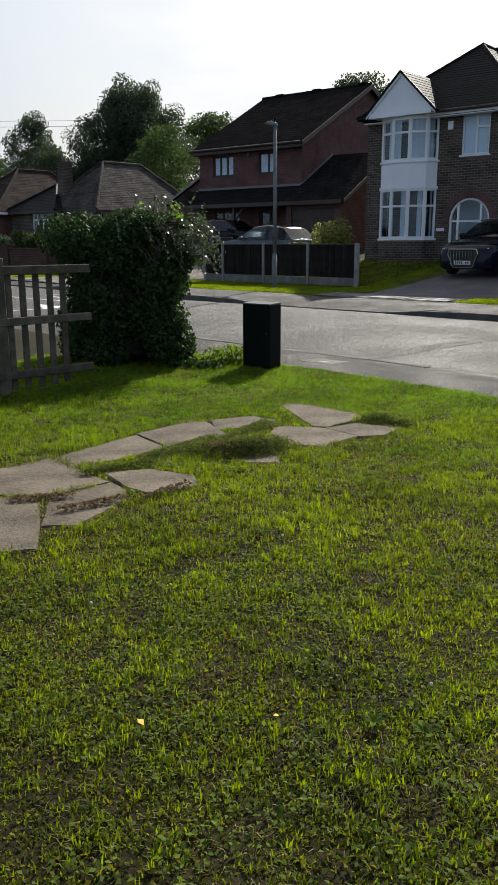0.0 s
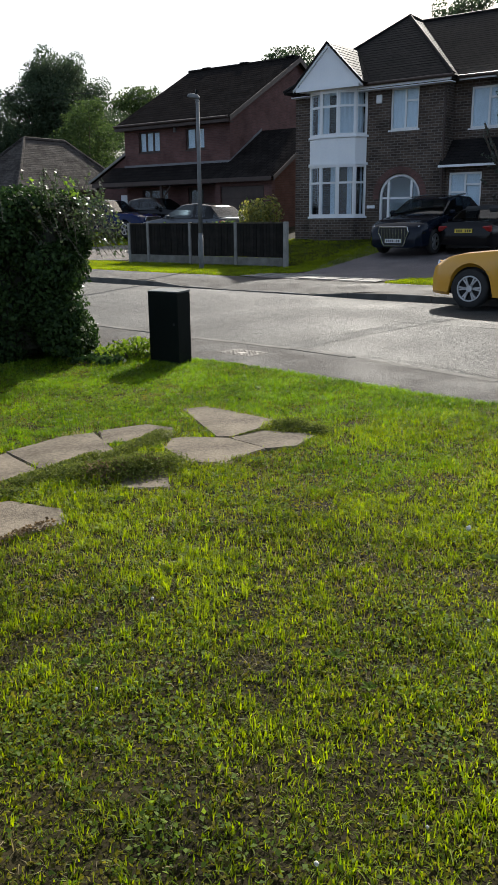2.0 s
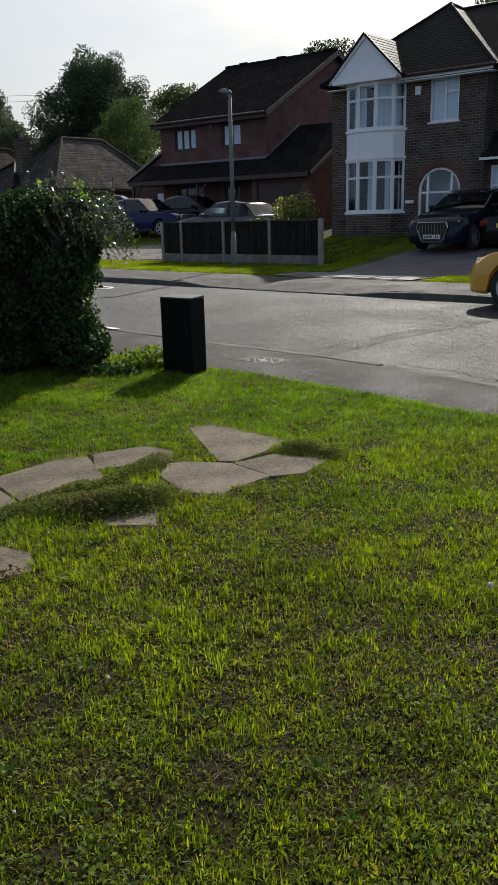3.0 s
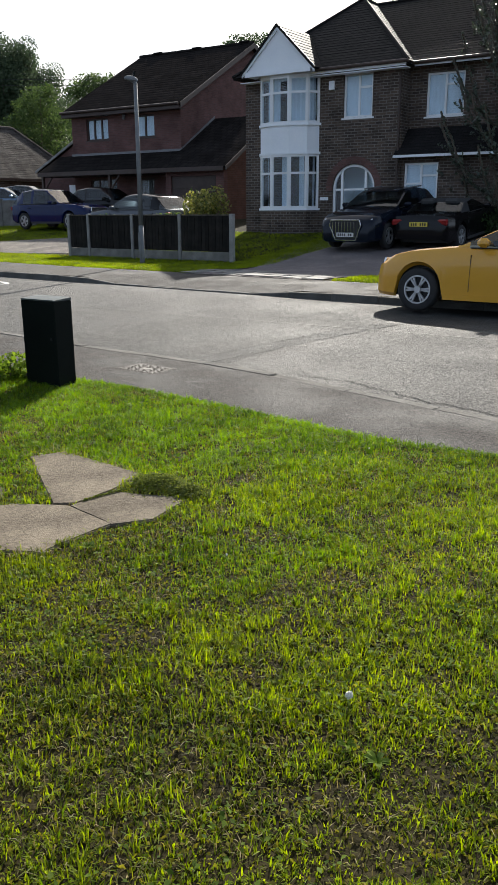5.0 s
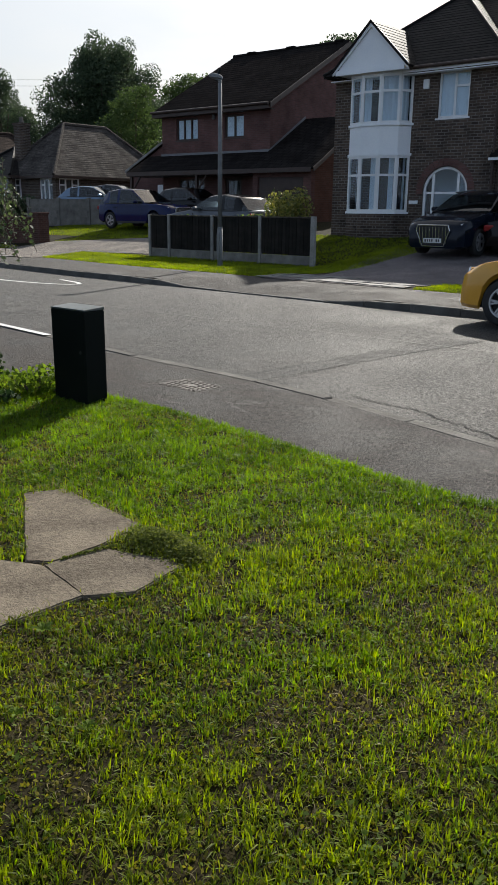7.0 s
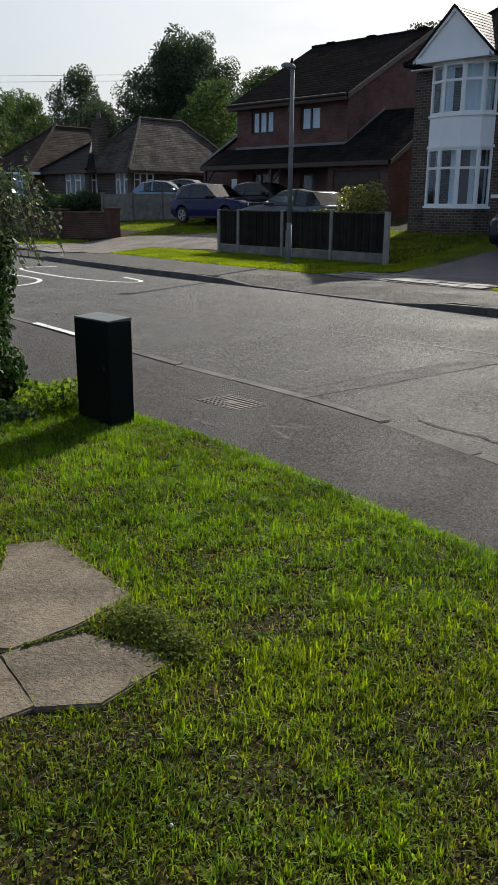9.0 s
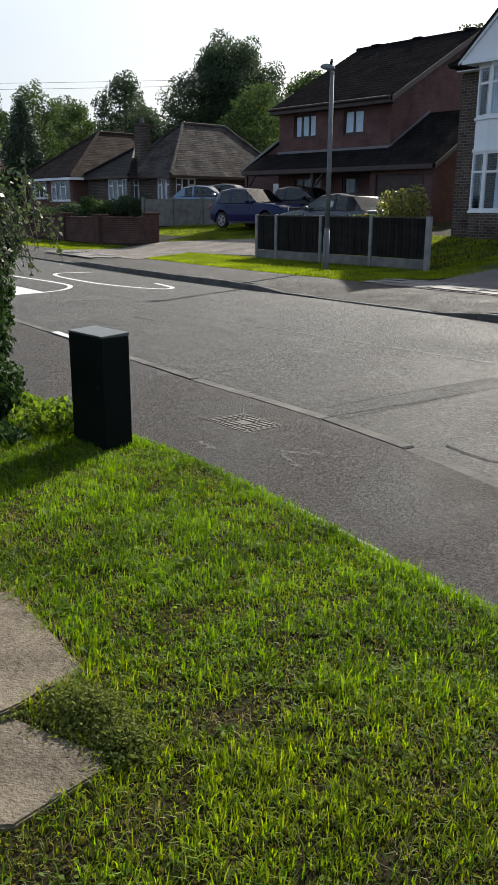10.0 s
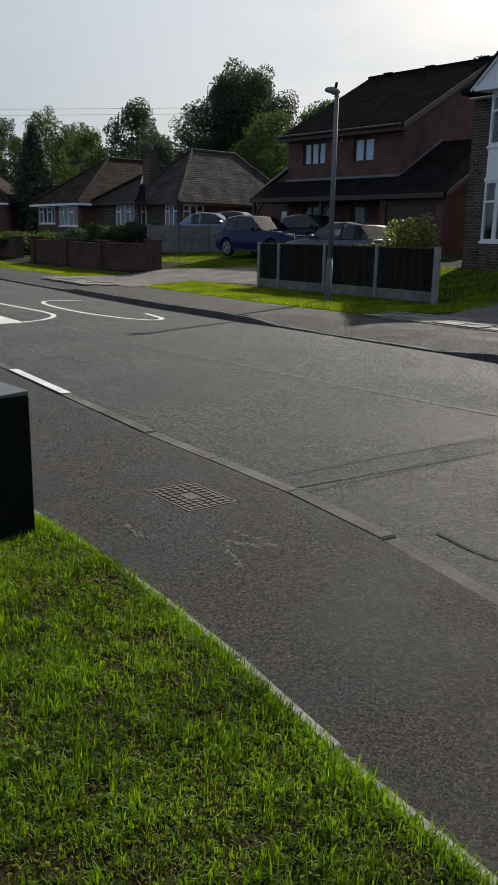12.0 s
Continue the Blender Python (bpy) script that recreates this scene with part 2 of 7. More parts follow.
MAT_KERB = material("kerb_concrete", (0.05, 0.046, 0.041), 0.85, spec=0.25, second=(0.15, 0.142, 0.128), scale=3, bump=0.5, bump_scale=90, random_tint=0.15)
MAT_SLAB = material("paving_slab", (0.07, 0.056, 0.041), 0.9, second=(0.215, 0.178, 0.132), scale=3.2, bump=0.5, bump_scale=110, spec=0.2, random_tint=0.12)
MAT_CONC = material("concrete", (0.09, 0.085, 0.075), 0.95, spec=0.15, second=(0.21, 0.2, 0.18), scale=3, bump=0.4, bump_scale=80, random_tint=0.1)
MAT_POST = material("pale_concrete_post", (0.17, 0.165, 0.15), 0.95, spec=0.15, second=(0.32, 0.31, 0.29), scale=3, bump=0.4, bump_scale=80, random_tint=0.1)
MAT_SOIL = material("lawn_soil", (0.035, 0.03, 0.016), 0.95, second=(0.075, 0.075, 0.03), scale=1.6, bump=0.9, bump_scale=40)
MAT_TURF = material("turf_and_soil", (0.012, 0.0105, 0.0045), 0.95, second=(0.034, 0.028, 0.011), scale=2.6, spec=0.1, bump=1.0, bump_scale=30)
MAT_BRICK_RED = coursed("red_brown_brick", ((0.15, 0.08, 0.07), (0.115, 0.064, 0.058)), (0.13, 0.09, 0.082), 0.225, 0.075, 0.006)
MAT_BRICK_RED2 = coursed("orange_brick", ((0.15, 0.075, 0.055), (0.12, 0.06, 0.045)), (0.14, 0.09, 0.075), 0.225, 0.075, 0.006)
MAT_BRICK_BRN = coursed("rustic_brown_brick", ((0.11, 0.08, 0.062), (0.055, 0.042, 0.035)), (0.165, 0.147, 0.13), 0.24, 0.085, 0.011, tint=0.3)
MAT_BRICK_WALL = coursed("garden_wall_brick", ((0.095, 0.05, 0.04), (0.07, 0.038, 0.031)), (0.12, 0.085, 0.07), 0.225, 0.075, 0.008)
MAT_TILE_BRN = coursed("brown_concrete_tile", ((0.026, 0.0225, 0.021), (0.019, 0.017, 0.016)), (0.011, 0.01, 0.0095), 0.33, 0.3, 0.018, bump=0.7, rough=0.95, spec=0.0)
MAT_TILE_DARK = coursed("dark_plain_tile", ((0.024, 0.0215, 0.021), (0.015, 0.014, 0.014)), (0.008, 0.007, 0.007), 0.17, 0.12, 0.01, bump=0.8, rough=0.6, spec=0.06)
MAT_TILE_GREY = coursed("weathered_plain_tile", ((0.105, 0.093, 0.083), (0.058, 0.051, 0.047)), (0.034, 0.03, 0.027), 0.17, 0.12, 0.011, bump=1.0, rough=0.9, tint=0.5)
MAT_TILE_RED = coursed("red_brown_plain_tile", ((0.06, 0.043, 0.035), (0.042, 0.031, 0.026)), (0.022, 0.016, 0.013), 0.17, 0.12, 0.011, bump=1.0, rough=0.9, tint=0.45)
MAT_WHITE = material("white_paint", (0.74, 0.76, 0.78), 0.45, second=(0.82, 0.83, 0.83), scale=1.5, bump=0.1, bump_scale=25)
MAT_UPVC = material("white_window_frame", (0.8, 0.8, 0.8), 0.35, second=(0.72, 0.72, 0.71), scale=2)
MAT_BROWN = material("dark_brown_stain", (0.035, 0.02, 0.014), 0.55, second=(0.06, 0.036, 0.026), scale=4)
MAT_LEAD = material("lead_flashing", (0.13, 0.13, 0.135), 0.6, second=(0.2, 0.2, 0.205), scale=2)
MAT_CURTAIN = material("net_curtain", (0.72, 0.76, 0.82), 0.9, second=(0.6, 0.64, 0.7), scale=5)
# the gloom of the rooms is put in this colour
MAT_DIM = material("dim_room", (0.055, 0.05, 0.046), 0.9, second=(0.15, 0.13, 0.11), scale=1.2)
MAT_GLASS = glass("window_glass")
MAT_WOOD = material("weathered_grey_timber", (0.045, 0.038, 0.028), 0.9, spec=0.2, second=(0.13, 0.112, 0.085), scale=9, bump=0.5, bump_scale=60, random_tint=0.2)
MAT_PANEL = material("stained_fence_timber", (0.009, 0.0095, 0.008), 0.85, spec=0.1, second=(0.026, 0.022, 0.019), scale=4, bump=0.4, bump_scale=50, random_tint=0.25)
MAT_BOX = material("dark_green_cabinet_paint", (0.0025, 0.0045, 0.004), 0.4, spec=0.1, second=(0.005, 0.008, 0.007), scale=3, bump=0.08, bump_scale=140)
# paler than MAT_BOX: the sky's sheen on the top is in its colour
MAT_BOXTOP = material("sky_lit_green_cabinet_top", (0.05, 0.06, 0.056), 0.3, spec=0.6, second=(0.1, 0.11, 0.105), scale=6, bump=0.05, bump_scale=90)
MAT_TRIM_DARK = material("dark_lock_metal", (0.02, 0.02, 0.02), 0.4, metal=0.6, second=(0.04, 0.04, 0.04), scale=20)
MAT_FLAG = material("pale_worn_flagstone", (0.08, 0.075, 0.068), 0.75, spec=0.25, second=(0.27, 0.258, 0.24), scale=2.2, bump=0.3, bump_scale=60, random_tint=0.15)
MAT_JOINT = material("worn_pale_joint", (0.05, 0.048, 0.045), 0.75, second=(0.12, 0.115, 0.108), scale=9)
MAT_STEEL = material("galvanised_steel", (0.13, 0.135, 0.135), 0.7, metal=0.2, second=(0.2, 0.205, 0.205), scale=5, bump=0.1)
MAT_IRON = material("cast_iron_cover", (0.04, 0.036, 0.033), 0.6, metal=0.5, second=(0.085, 0.076, 0.068), scale=8, bump=0.3)
MAT_LINE = material("road_marking_paint", (0.5, 0.5, 0.48), 0.7, second=(0.74, 0.74, 0.72), scale=5, bump=0.3, bump_scale=120)
MAT_CHALK = material("worn_white_marking", (0.045, 0.041, 0.038), 0.85, second=(0.11, 0.103, 0.096), scale=20)
MAT_TAR = material("bitumen_seal", (0.018, 0.018, 0.018), 0.95, spec=0.1, second=(0.05, 0.05, 0.049), scale=7)
MAT_BARK = material("bark", (0.06, 0.045, 0.032), 0.95, second=(0.12, 0.095, 0.07), scale=6, bump=0.8, bump_scale=25)
MAT_IVY = leafy("ivy_leaf", (0.01, 0.024, 0.008), (0.045, 0.08, 0.022), 0.62, 0.25, 0.15)
MAT_YOUNG = leafy("young_leaf", (0.12, 0.2, 0.03), (0.22, 0.32, 0.06), 0.45, 0.5)
# leaf green lifted and greyed to stand in for haze over far foliage
MAT_OAK = leafy("hazed_oak_leaf", (0.036, 0.056, 0.032), (0.075, 0.1, 0.055), 0.75, 0.3, 0.12)
MAT_LIME = leafy("light_leaf", (0.036, 0.062, 0.02), (0.085, 0.12, 0.04), 0.7, 0.34, 0.15)
MAT_CONIFER = leafy("conifer_needles", (0.016, 0.032, 0.016), (0.045, 0.07, 0.032), 0.5, 0.18)
MAT_SHRUB = leafy("variegated_shrub_leaf", (0.06, 0.085, 0.02), (0.24, 0.22, 0.06), 0.5, 0.4)
MAT_GRASS = leafy("grass_blade", (0.04, 0.058, 0.009), (0.235, 0.295, 0.022), 0.5, 0.56, 0.25, patch=1.3)
MAT_THATCH = leafy("low_thatch", (0.026, 0.026, 0.007), (0.19, 0.175, 0.03), 0.8, 0.4, 0.08, patch=2.2)
MAT_STRAW = leafy("pale_straw", (0.16, 0.13, 0.07), (0.42, 0.35, 0.2), 0.8, 0.3, 0.1)
# paler than MAT_IVY: young growth, with the backlight painted into the leaf colour
MAT_SHOOT_LIT = leafy("backlit_trailing_ivy_leaf", (0.025, 0.045, 0.016), (0.085, 0.11, 0.045), 0.35, 0.35, 0.6)
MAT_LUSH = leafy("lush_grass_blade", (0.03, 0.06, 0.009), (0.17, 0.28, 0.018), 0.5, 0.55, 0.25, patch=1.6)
MAT_MOSS = leafy("small_leaved_weed", (0.05, 0.07, 0.015), (0.15, 0.17, 0.04), 0.7, 0.35, 0.12)
MAT_DEAD = leafy("dead_brown_stalk", (0.07, 0.047, 0.024), (0.22, 0.16, 0.09), 0.85, 0.2, 0.1)
MAT_SCALE = leafy("grey_green_scale", (0.03, 0.045, 0.03), (0.075, 0.095, 0.06), 0.35, 0.15, 0.6)
MAT_DRY = leafy("dry_grass", (0.12, 0.1, 0.04), (0.28, 0.23, 0.11), 0.7, 0.3)
MAT_CLOVER = leafy("clover_leaf", (0.045, 0.08, 0.012), (0.155, 0.215, 0.036), 0.7, 0.45, 0.12)
# near black: the shade among the inner twigs is put in the colour
MAT_SHADE_CORE = material("shaded_heart_of_the_bush", (0.012, 0.014, 0.008), 0.95, second=(0.03, 0.028, 0.016), scale=5, bump=1.0, bump_scale=20)

# ---- builders ----
def metric_uv(bm):
    """UVs in metres on every face: level across, up the slope."""
    layer = bm.loops.layers.uv.verify()
    for f in bm.faces:
        n = f.normal
        a = Vector((-n.y, n.x, 0))
        a = a.normalized() if a.length > 0.05 else Vector((1, 0, 0))
        b = n.cross(a)
        for lp in f.loops:
            lp[layer].uv = (lp.vert.co.dot(a), lp.vert.co.dot(b))


def part(name, bm, mat, parent=None, label="", m=None, smooth=False):
    """Links a bmesh as one mesh object, under a thing or a part."""
    bm.normal_update()
    metric_uv(bm)
    me = bpy.data.meshes.new(name)
    bm.to_mesh(me)
    bm.free()
    me.materials.append(mat)
    if smooth:
        me.shade_smooth()
    ob = new(name, me)
    if parent: ob.parent = parent
    if m is not None: ob.matrix_basis = m
    if label: ob["label"] = label
    return ob


def share(name, me, parent, m):
    ob = new(name, me)
    ob.parent = parent
    ob.matrix_basis = m
    return ob


def thing(name, m, label, category, group="", kind=""):
    ob = new(name)
    ob.empty_display_size = 0.2
    ob.matrix_basis = m
    return tagged(ob, label, category, group, kind)


def box(bm, x0, x1, y0, y1, z0, z1, bevel=0.0):
    v = bmesh.ops.create_cube(bm, size=1.0, matrix=Matrix.Translation(((x0 + x1) / 2, (y0 + y1) / 2, (z0 + z1) / 2)) @ Matrix.Diagonal((abs(x1 - x0), abs(y1 - y0), abs(z1 - z0), 1)))["verts"]
    if bevel:
        bmesh.ops.bevel(bm, geom=list({e for k in v for e in k.link_edges}), offset=bevel, segments=1, affect="EDGES")
    return bm


def boxed(*a, bevel=0.0):
    return box(bmesh.new(), *a, bevel=bevel)


def prism(bm, pts, vec):
    """A flat polygon pushed along vec."""
    a = [bm.verts.new(p) for p in pts]
    b = [bm.verts.new(Vector(p) + Vector(vec)) for p in pts]
    bm.faces.new(a)
    bm.faces.new(b[::-1])
    for i in range(len(a)):
        j = (i + 1) % len(a)
        bm.faces.new((a[j], a[i], b[i], b[j]))
    bmesh.ops.recalc_face_normals(bm, faces=bm.faces)
    return bm


def rod(bm, a, b, r0, r1=None, sides=8):
    a, b = Vector(a), Vector(b)
    r1 = r0 if r1 is None else r1
    m = Matrix.Translation((a + b) / 2) @ (b - a).to_track_quat("Z", "Y").to_matrix().to_4x4()
    bmesh.ops.create_cone(bm, cap_ends=True, segments=sides, radius1=r0, radius2=r1, depth=(b - a).length, matrix=m)
    return bm


def from_arrays(name, verts, faces, mat, parent=None, m=None, label=""):
    me = bpy.data.meshes.new(name)
    verts = np.asarray(verts, dtype=np.float32).reshape(-1, 3)
    faces = np.asarray(faces, dtype=np.int32)
    me.vertices.add(len(verts)); me.vertices.foreach_set("co", verts.ravel())
    k = faces.shape[1]
    me.loops.add(faces.size); me.loops.foreach_set("vertex_index", faces.ravel())
    me.polygons.add(len(faces)); me.polygons.foreach_set("loop_start", np.arange(0, faces.size, k, dtype=np.int32))
    me.update(calc_edges=True)
    me.materials.append(mat)
    ob = new(name, me)
    if parent: ob.parent = parent
    if m is not None: ob.matrix_basis = m
    if label: ob["label"] = label
    return ob


rng = np.random.default_rng(5)


def leaf_mesh(points, outward, size, spread=0.8, droop=0.0):
    """Folded diamond leaves at the points; each lies roughly across its outward way."""
    n = len(points)
    d = outward + rng.normal(0, spread, (n, 3))
    d /= np.linalg.norm(d, axis=1, keepdims=True) + 1e-9
    t = np.cross(d, rng.normal(0, 1, (n, 3)))
    t /= np.linalg.norm(t, axis=1, keepdims=True) + 1e-9
    t[:, 2] -= droop
    t /= np.linalg.norm(t, axis=1, keepdims=True) + 1e-9
    b = np.cross(d, t)
    s = (size * rng.uniform(0.6, 1.3, n))[:, None]
    p = points
    tip, base = p + t * s * 0.6, p - t * s * 0.5
    l, r = p + b * s * 0.38 + d * s * 0.14, p - b * s * 0.38 + d * s * 0.14
    v = np.stack([base, r, tip, l], 1).reshape(-1, 3)
    i = np.arange(n) * 4
    return v, np.stack([i, i + 1, i + 2, i + 3], 1)


def clump_points(clumps, per_area, fill=0.35):
    """Points on and in a set of ellipsoids (centre, radii), with the outward ways."""
    ps, ds = [], []
    for c, r in clumps:
        c, r = np.asarray(c, float), np.asarray(r, float)
        n = max(8, int(per_area * 4 * math.pi * (r[0] * r[1] + r[1] * r[2] + r[0] * r[2]) / 3))
        d = rng.normal(0, 1, (n, 3))
        d /= np.linalg.norm(d, axis=1, keepdims=True)
        k = 1 - fill * rng.uniform(0, 1, n)[:, None] ** 2
        ps.append(c + d * r * k + rng.normal(0, 0.06, (n, 3)) * r)
        ds.append(d)
    return np.concatenate(ps), np.concatenate(ds)


# ---- street frame: u along the road, v across it, away from the lawn ----
STREET = -40.0
CU, SU = math.cos(radians(40)), math.sin(radians(40))


def at(u, v, z=0.0):
    return Vector((CU * u + SU * v, -SU * u + CU * v, z))


def street(u, v, z=0.0, turn=0.0):
    p = at(u, v)
    return pose(p.x, p.y, z, 0, 0, STREET + turn)


SLOPE_V = (-900, 7.6, 21.0, 27.0, 31.0, 38.0, 60.0, 3000)
SLOPE_Z = (0.0, 0.0, 0.0, 0.66, 1.0, 1.2, 1.6, 3.0)


def rise(v):
    return float(np.interp(v, SLOPE_V, SLOPE_Z))


def far_kerb(u):
    return float(np.interp(u, (-80, -30, -18, -8, 60), (20.5, 16.9, 15.75, 15.35, 15.2)))


def far_drop(u):
    return float(np.interp(u, (-30.5, -29.5, -23.5, -22.6, -14.4, -13.3, -9.6, -8.5), (0, 0.075, 0.075, 0, 0, 0.095, 0.095, 0)))


def near_kerb(u):
    return float(np.interp(u, (-60, -20, -12.6, -9.5, -7.6, -6.0, -5.2, -4.3, -3.6, -2.1, 0, 6, 40), (13.5, 10.3, 9.66, 9.4, 9.24, 9.18, 9.1, 8.93, 8.75, 8.45, 8.3, 8.2, 8.2)))


def lawn_edge(u):
    return near_kerb(u) - float(np.interp(u, (-60, -9, -6.2, -4.5, -3.0, -1.9, 0, 40), (1.7, 1.66, 1.55, 1.36, 1.2, 0.9, 0.85, 0.85)))


def sheet(name, us, lo, hi, z, mat, label, category="", rows=1, thick=0.0):
    """A strip of ground along the road between the lines lo(u) and hi(u)."""
    bm = bmesh.new()
    grid = []
    for u in us:
        a, b = lo(u), hi(u)
        grid.append([bm.verts.new(at(u, a + (b - a) * k / rows, z(u, a + (b - a) * k / rows))) for k in range(rows + 1)])
    for p, q in zip(grid, grid[1:]):
        for k in range(rows):
            bm.faces.new((p[k], q[k], q[k + 1], p[k + 1]))
    bmesh.ops.recalc_face_normals(bm, faces=bm.faces)
    for f in bm.faces:
        f.normal_update()
        if f.normal.z < 0: f.normal_flip()
    if thick:
        r = bmesh.ops.extrude_face_region(bm, geom=bm.faces[:])
        bmesh.ops.translate(bm, verts=[g for g in r["geom"] if isinstance(g, bmesh.types.BMVert)], vec=(0, 0, thick))
        bmesh.ops.recalc_face_normals(bm, faces=bm.faces)
    return tagged(part(name, bm, mat), label, category or name, kind="structure")


# ---- ground ----
ROAD_Z = -0.12
US = [-600, -300, -150, -80, -60, -45, -36, -30] + [x * 0.5 for x in range(-58, 13)] + [8, 12, 20, 35, 60, 150, 300, 600]


def bumps(x, y):
    # level along the slab path
    t = max(0.0, min(1.0, ((x + 1.2) * 2.3 + (y - 4.2) * 2.7) / 12.58))
    d = math.hypot(x + 1.2 - 2.3 * t, y - 4.2 - 2.7 * t)
    return max(0.0, min(1.0, (d - 0.55) / 0.7)) * (0.018 * noise.noise((x * 0.9, y * 0.9, 3.1)) + 0.010 * noise.noise((x * 3.1, y * 3.1, 7.7)))


def ground_z(u, v):
    if v < lawn_edge(u) - 0.02: 
        p = at(u, v)
        return bumps(p.x, p.y) - 0.006
    if v < far_kerb(u) + 2.22: return -0.3
    return rise(v) - 0.004


bm = bmesh.new()
VS_NEAR = [-2500, -800, -200, -60, -25, -12, -6] + [x * 0.25 for x in range(-16, 28)]
cols = []
for u in US:
    e, k = lawn_edge(u), far_kerb(u)
    vs = [v for v in VS_NEAR if v < e - 0.15] + [e - 0.1, e - 0.025, e - 0.015, (e + k) / 2, k + 1.0, k + 2.2, k + 2.24, k + 3.2]
    vs = vs[-(8 + 40):]
    tail = [21.0, 22.0, 23.5, 25.0, 27.0, 29.0, 31.0, 34.5, 38, 45, 60, 120, 300, 900, 2500]
    vs = vs + [max(t, vs[-1] + 0.2 + 0.01 * i) for i, t in enumerate(tail)]
    vs[0] = -2500
    cols.append([bm.verts.new(at(u * (1 if abs(u) < 500 else 5), v, ground_z(u, v))) for v in vs])
for p, q in zip(cols, cols[1:]):
    for k in range(len(p) - 1):
        bm.faces.new((p[k], q[k], q[k + 1], p[k + 1]))
for f in bm.faces:
    f.normal_update()
    if f.normal.z < 0: f.normal_flip()
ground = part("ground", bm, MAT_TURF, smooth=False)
tagged(ground, "grassy ground that rises gently to the houses", "ground", kind="structure")

UR = [u for u in US if -300 <= u <= 300]
sheet("road", UR, lambda u: near_kerb(u) + 0.12, lambda u: far_kerb(u), lambda u, v: ROAD_Z + 0.03 * math.sin(max(0, min(1, (v - 9) / 6.5)) * math.pi), MAT_ROAD, "worn grey asphalt road with fine cracks", "road", rows=8)
sheet("pavement", UR, lambda u: lawn_edge(u) - 0.01, lambda u: near_kerb(u) + 0.0, lambda u, v: -0.045 - 0.02 * (v - lawn_edge(u)), MAT_PATH, "dark worn asphalt footway beside the lawn", "pavement", rows=4)
sheet("pavement", UR, lambda u: far_kerb(u) + 0.125, lambda u: far_kerb(u) + 2.25, lambda u, v: -far_drop(u) * max(0, 1 - (v - far_kerb(u) - 0.12) / 1.1), MAT_PATH, "dark asphalt footway across the road", "pavement", rows=4)


# ---- houses: builders ----
def wall_bm(bm, x0, x1, z0, z1, holes=(), y=0.0, thick=0.28, side=None):
    """An upright wall along x at y (or along y at x=side), with openings (a, b, lo, hi) cut through it."""
    xs = sorted({x0, x1, *[h[0] for h in holes], *[h[1] for h in holes]})
    zs = sorted({z0, z1, *[h[2] for h in holes], *[h[3] for h in holes]})
    put = (lambda a, z: (a, y, z)) if side is None else (lambda a, z: (side, a, z))
    faces, verts = [], {}
    def vert(a, z):
        if (a, z) not in verts: verts[(a, z)] = bm.verts.new(put(a, z))
        return verts[(a, z)]
    for a, b in zip(xs, xs[1:]):
        for c, d in zip(zs, zs[1:]):
            mx, mz = (a + b) / 2, (c + d) / 2
            if any(h[0] < mx < h[1] and h[2] < mz < h[3] for h in holes): continue
            faces.append(bm.faces.new((vert(a, c), vert(b, c), vert(b, d), vert(a, d))))
    r = bmesh.ops.extrude_face_region(bm, geom=faces)
    vec = (0, thick, 0) if side is None else (thick, 0, 0)
    bmesh.ops.translate(bm, verts=[g for g in r["geom"] if isinstance(g, bmesh.types.BMVert)], vec=vec)
    bmesh.ops.recalc_face_normals(bm, faces=bm.faces)
    return bm


def roof_part(name, faces, mat, parent, thick=0.09, label=""):
    """Roof slopes from flat polygons, each a slab of its own thickness."""
    for pts in faces:
        pts = [Vector(p) for p in pts]
        n = (pts[1] - pts[0]).cross(pts[2] - pts[0]).normalized()
        if n.z < 0: n = -n
        slope = part(name + "_slope" if len(faces) > 1 else name, prism(bmesh.new(), pts, -n * thick), mat, parent, label)
        # the lower edges of the tile courses
        level = Vector((-n.y, n.x, 0)).normalized()
        up = n.cross(level)
        if up.z < 0: up = -up
        hs = [(p - pts[0]).dot(up) for p in pts]
        gauge = 0.3 if mat is MAT_TILE_BRN else 0.165
        bm = bmesh.new()
        h = min(hs) + gauge
        while h < max(hs) - 0.05:
            ends = []
            for i in range(len(pts)):
                a, b, ha, hb = pts[i], pts[i - 1], hs[i], hs[i - 1]
                if (ha > h) != (hb > h): ends.append(a.lerp(b, (h - ha) / (hb - ha)))
            if len(ends) == 2 and (ends[0] - ends[1]).length > 0.1:
                a, b = ends
                lip = 0.007
                c, d = a + up * gauge * 0.8, b + up * gauge * 0.8
                q = [bm.verts.new(k) for k in (a, b, b + n * lip, a + n * lip, c, d)]
                for k in ((0, 1, 2, 3), (3, 2, 5, 4), (0, 3, 4), (1, 5, 2)): bm.faces.new([q[i] for i in k])
            h += gauge
        bmesh.ops.recalc_face_normals(bm, faces=bm.faces)
        if bm.faces: tagged(part("tiling", bm, mat, slope), kind="stuff")
        else: bm.free()


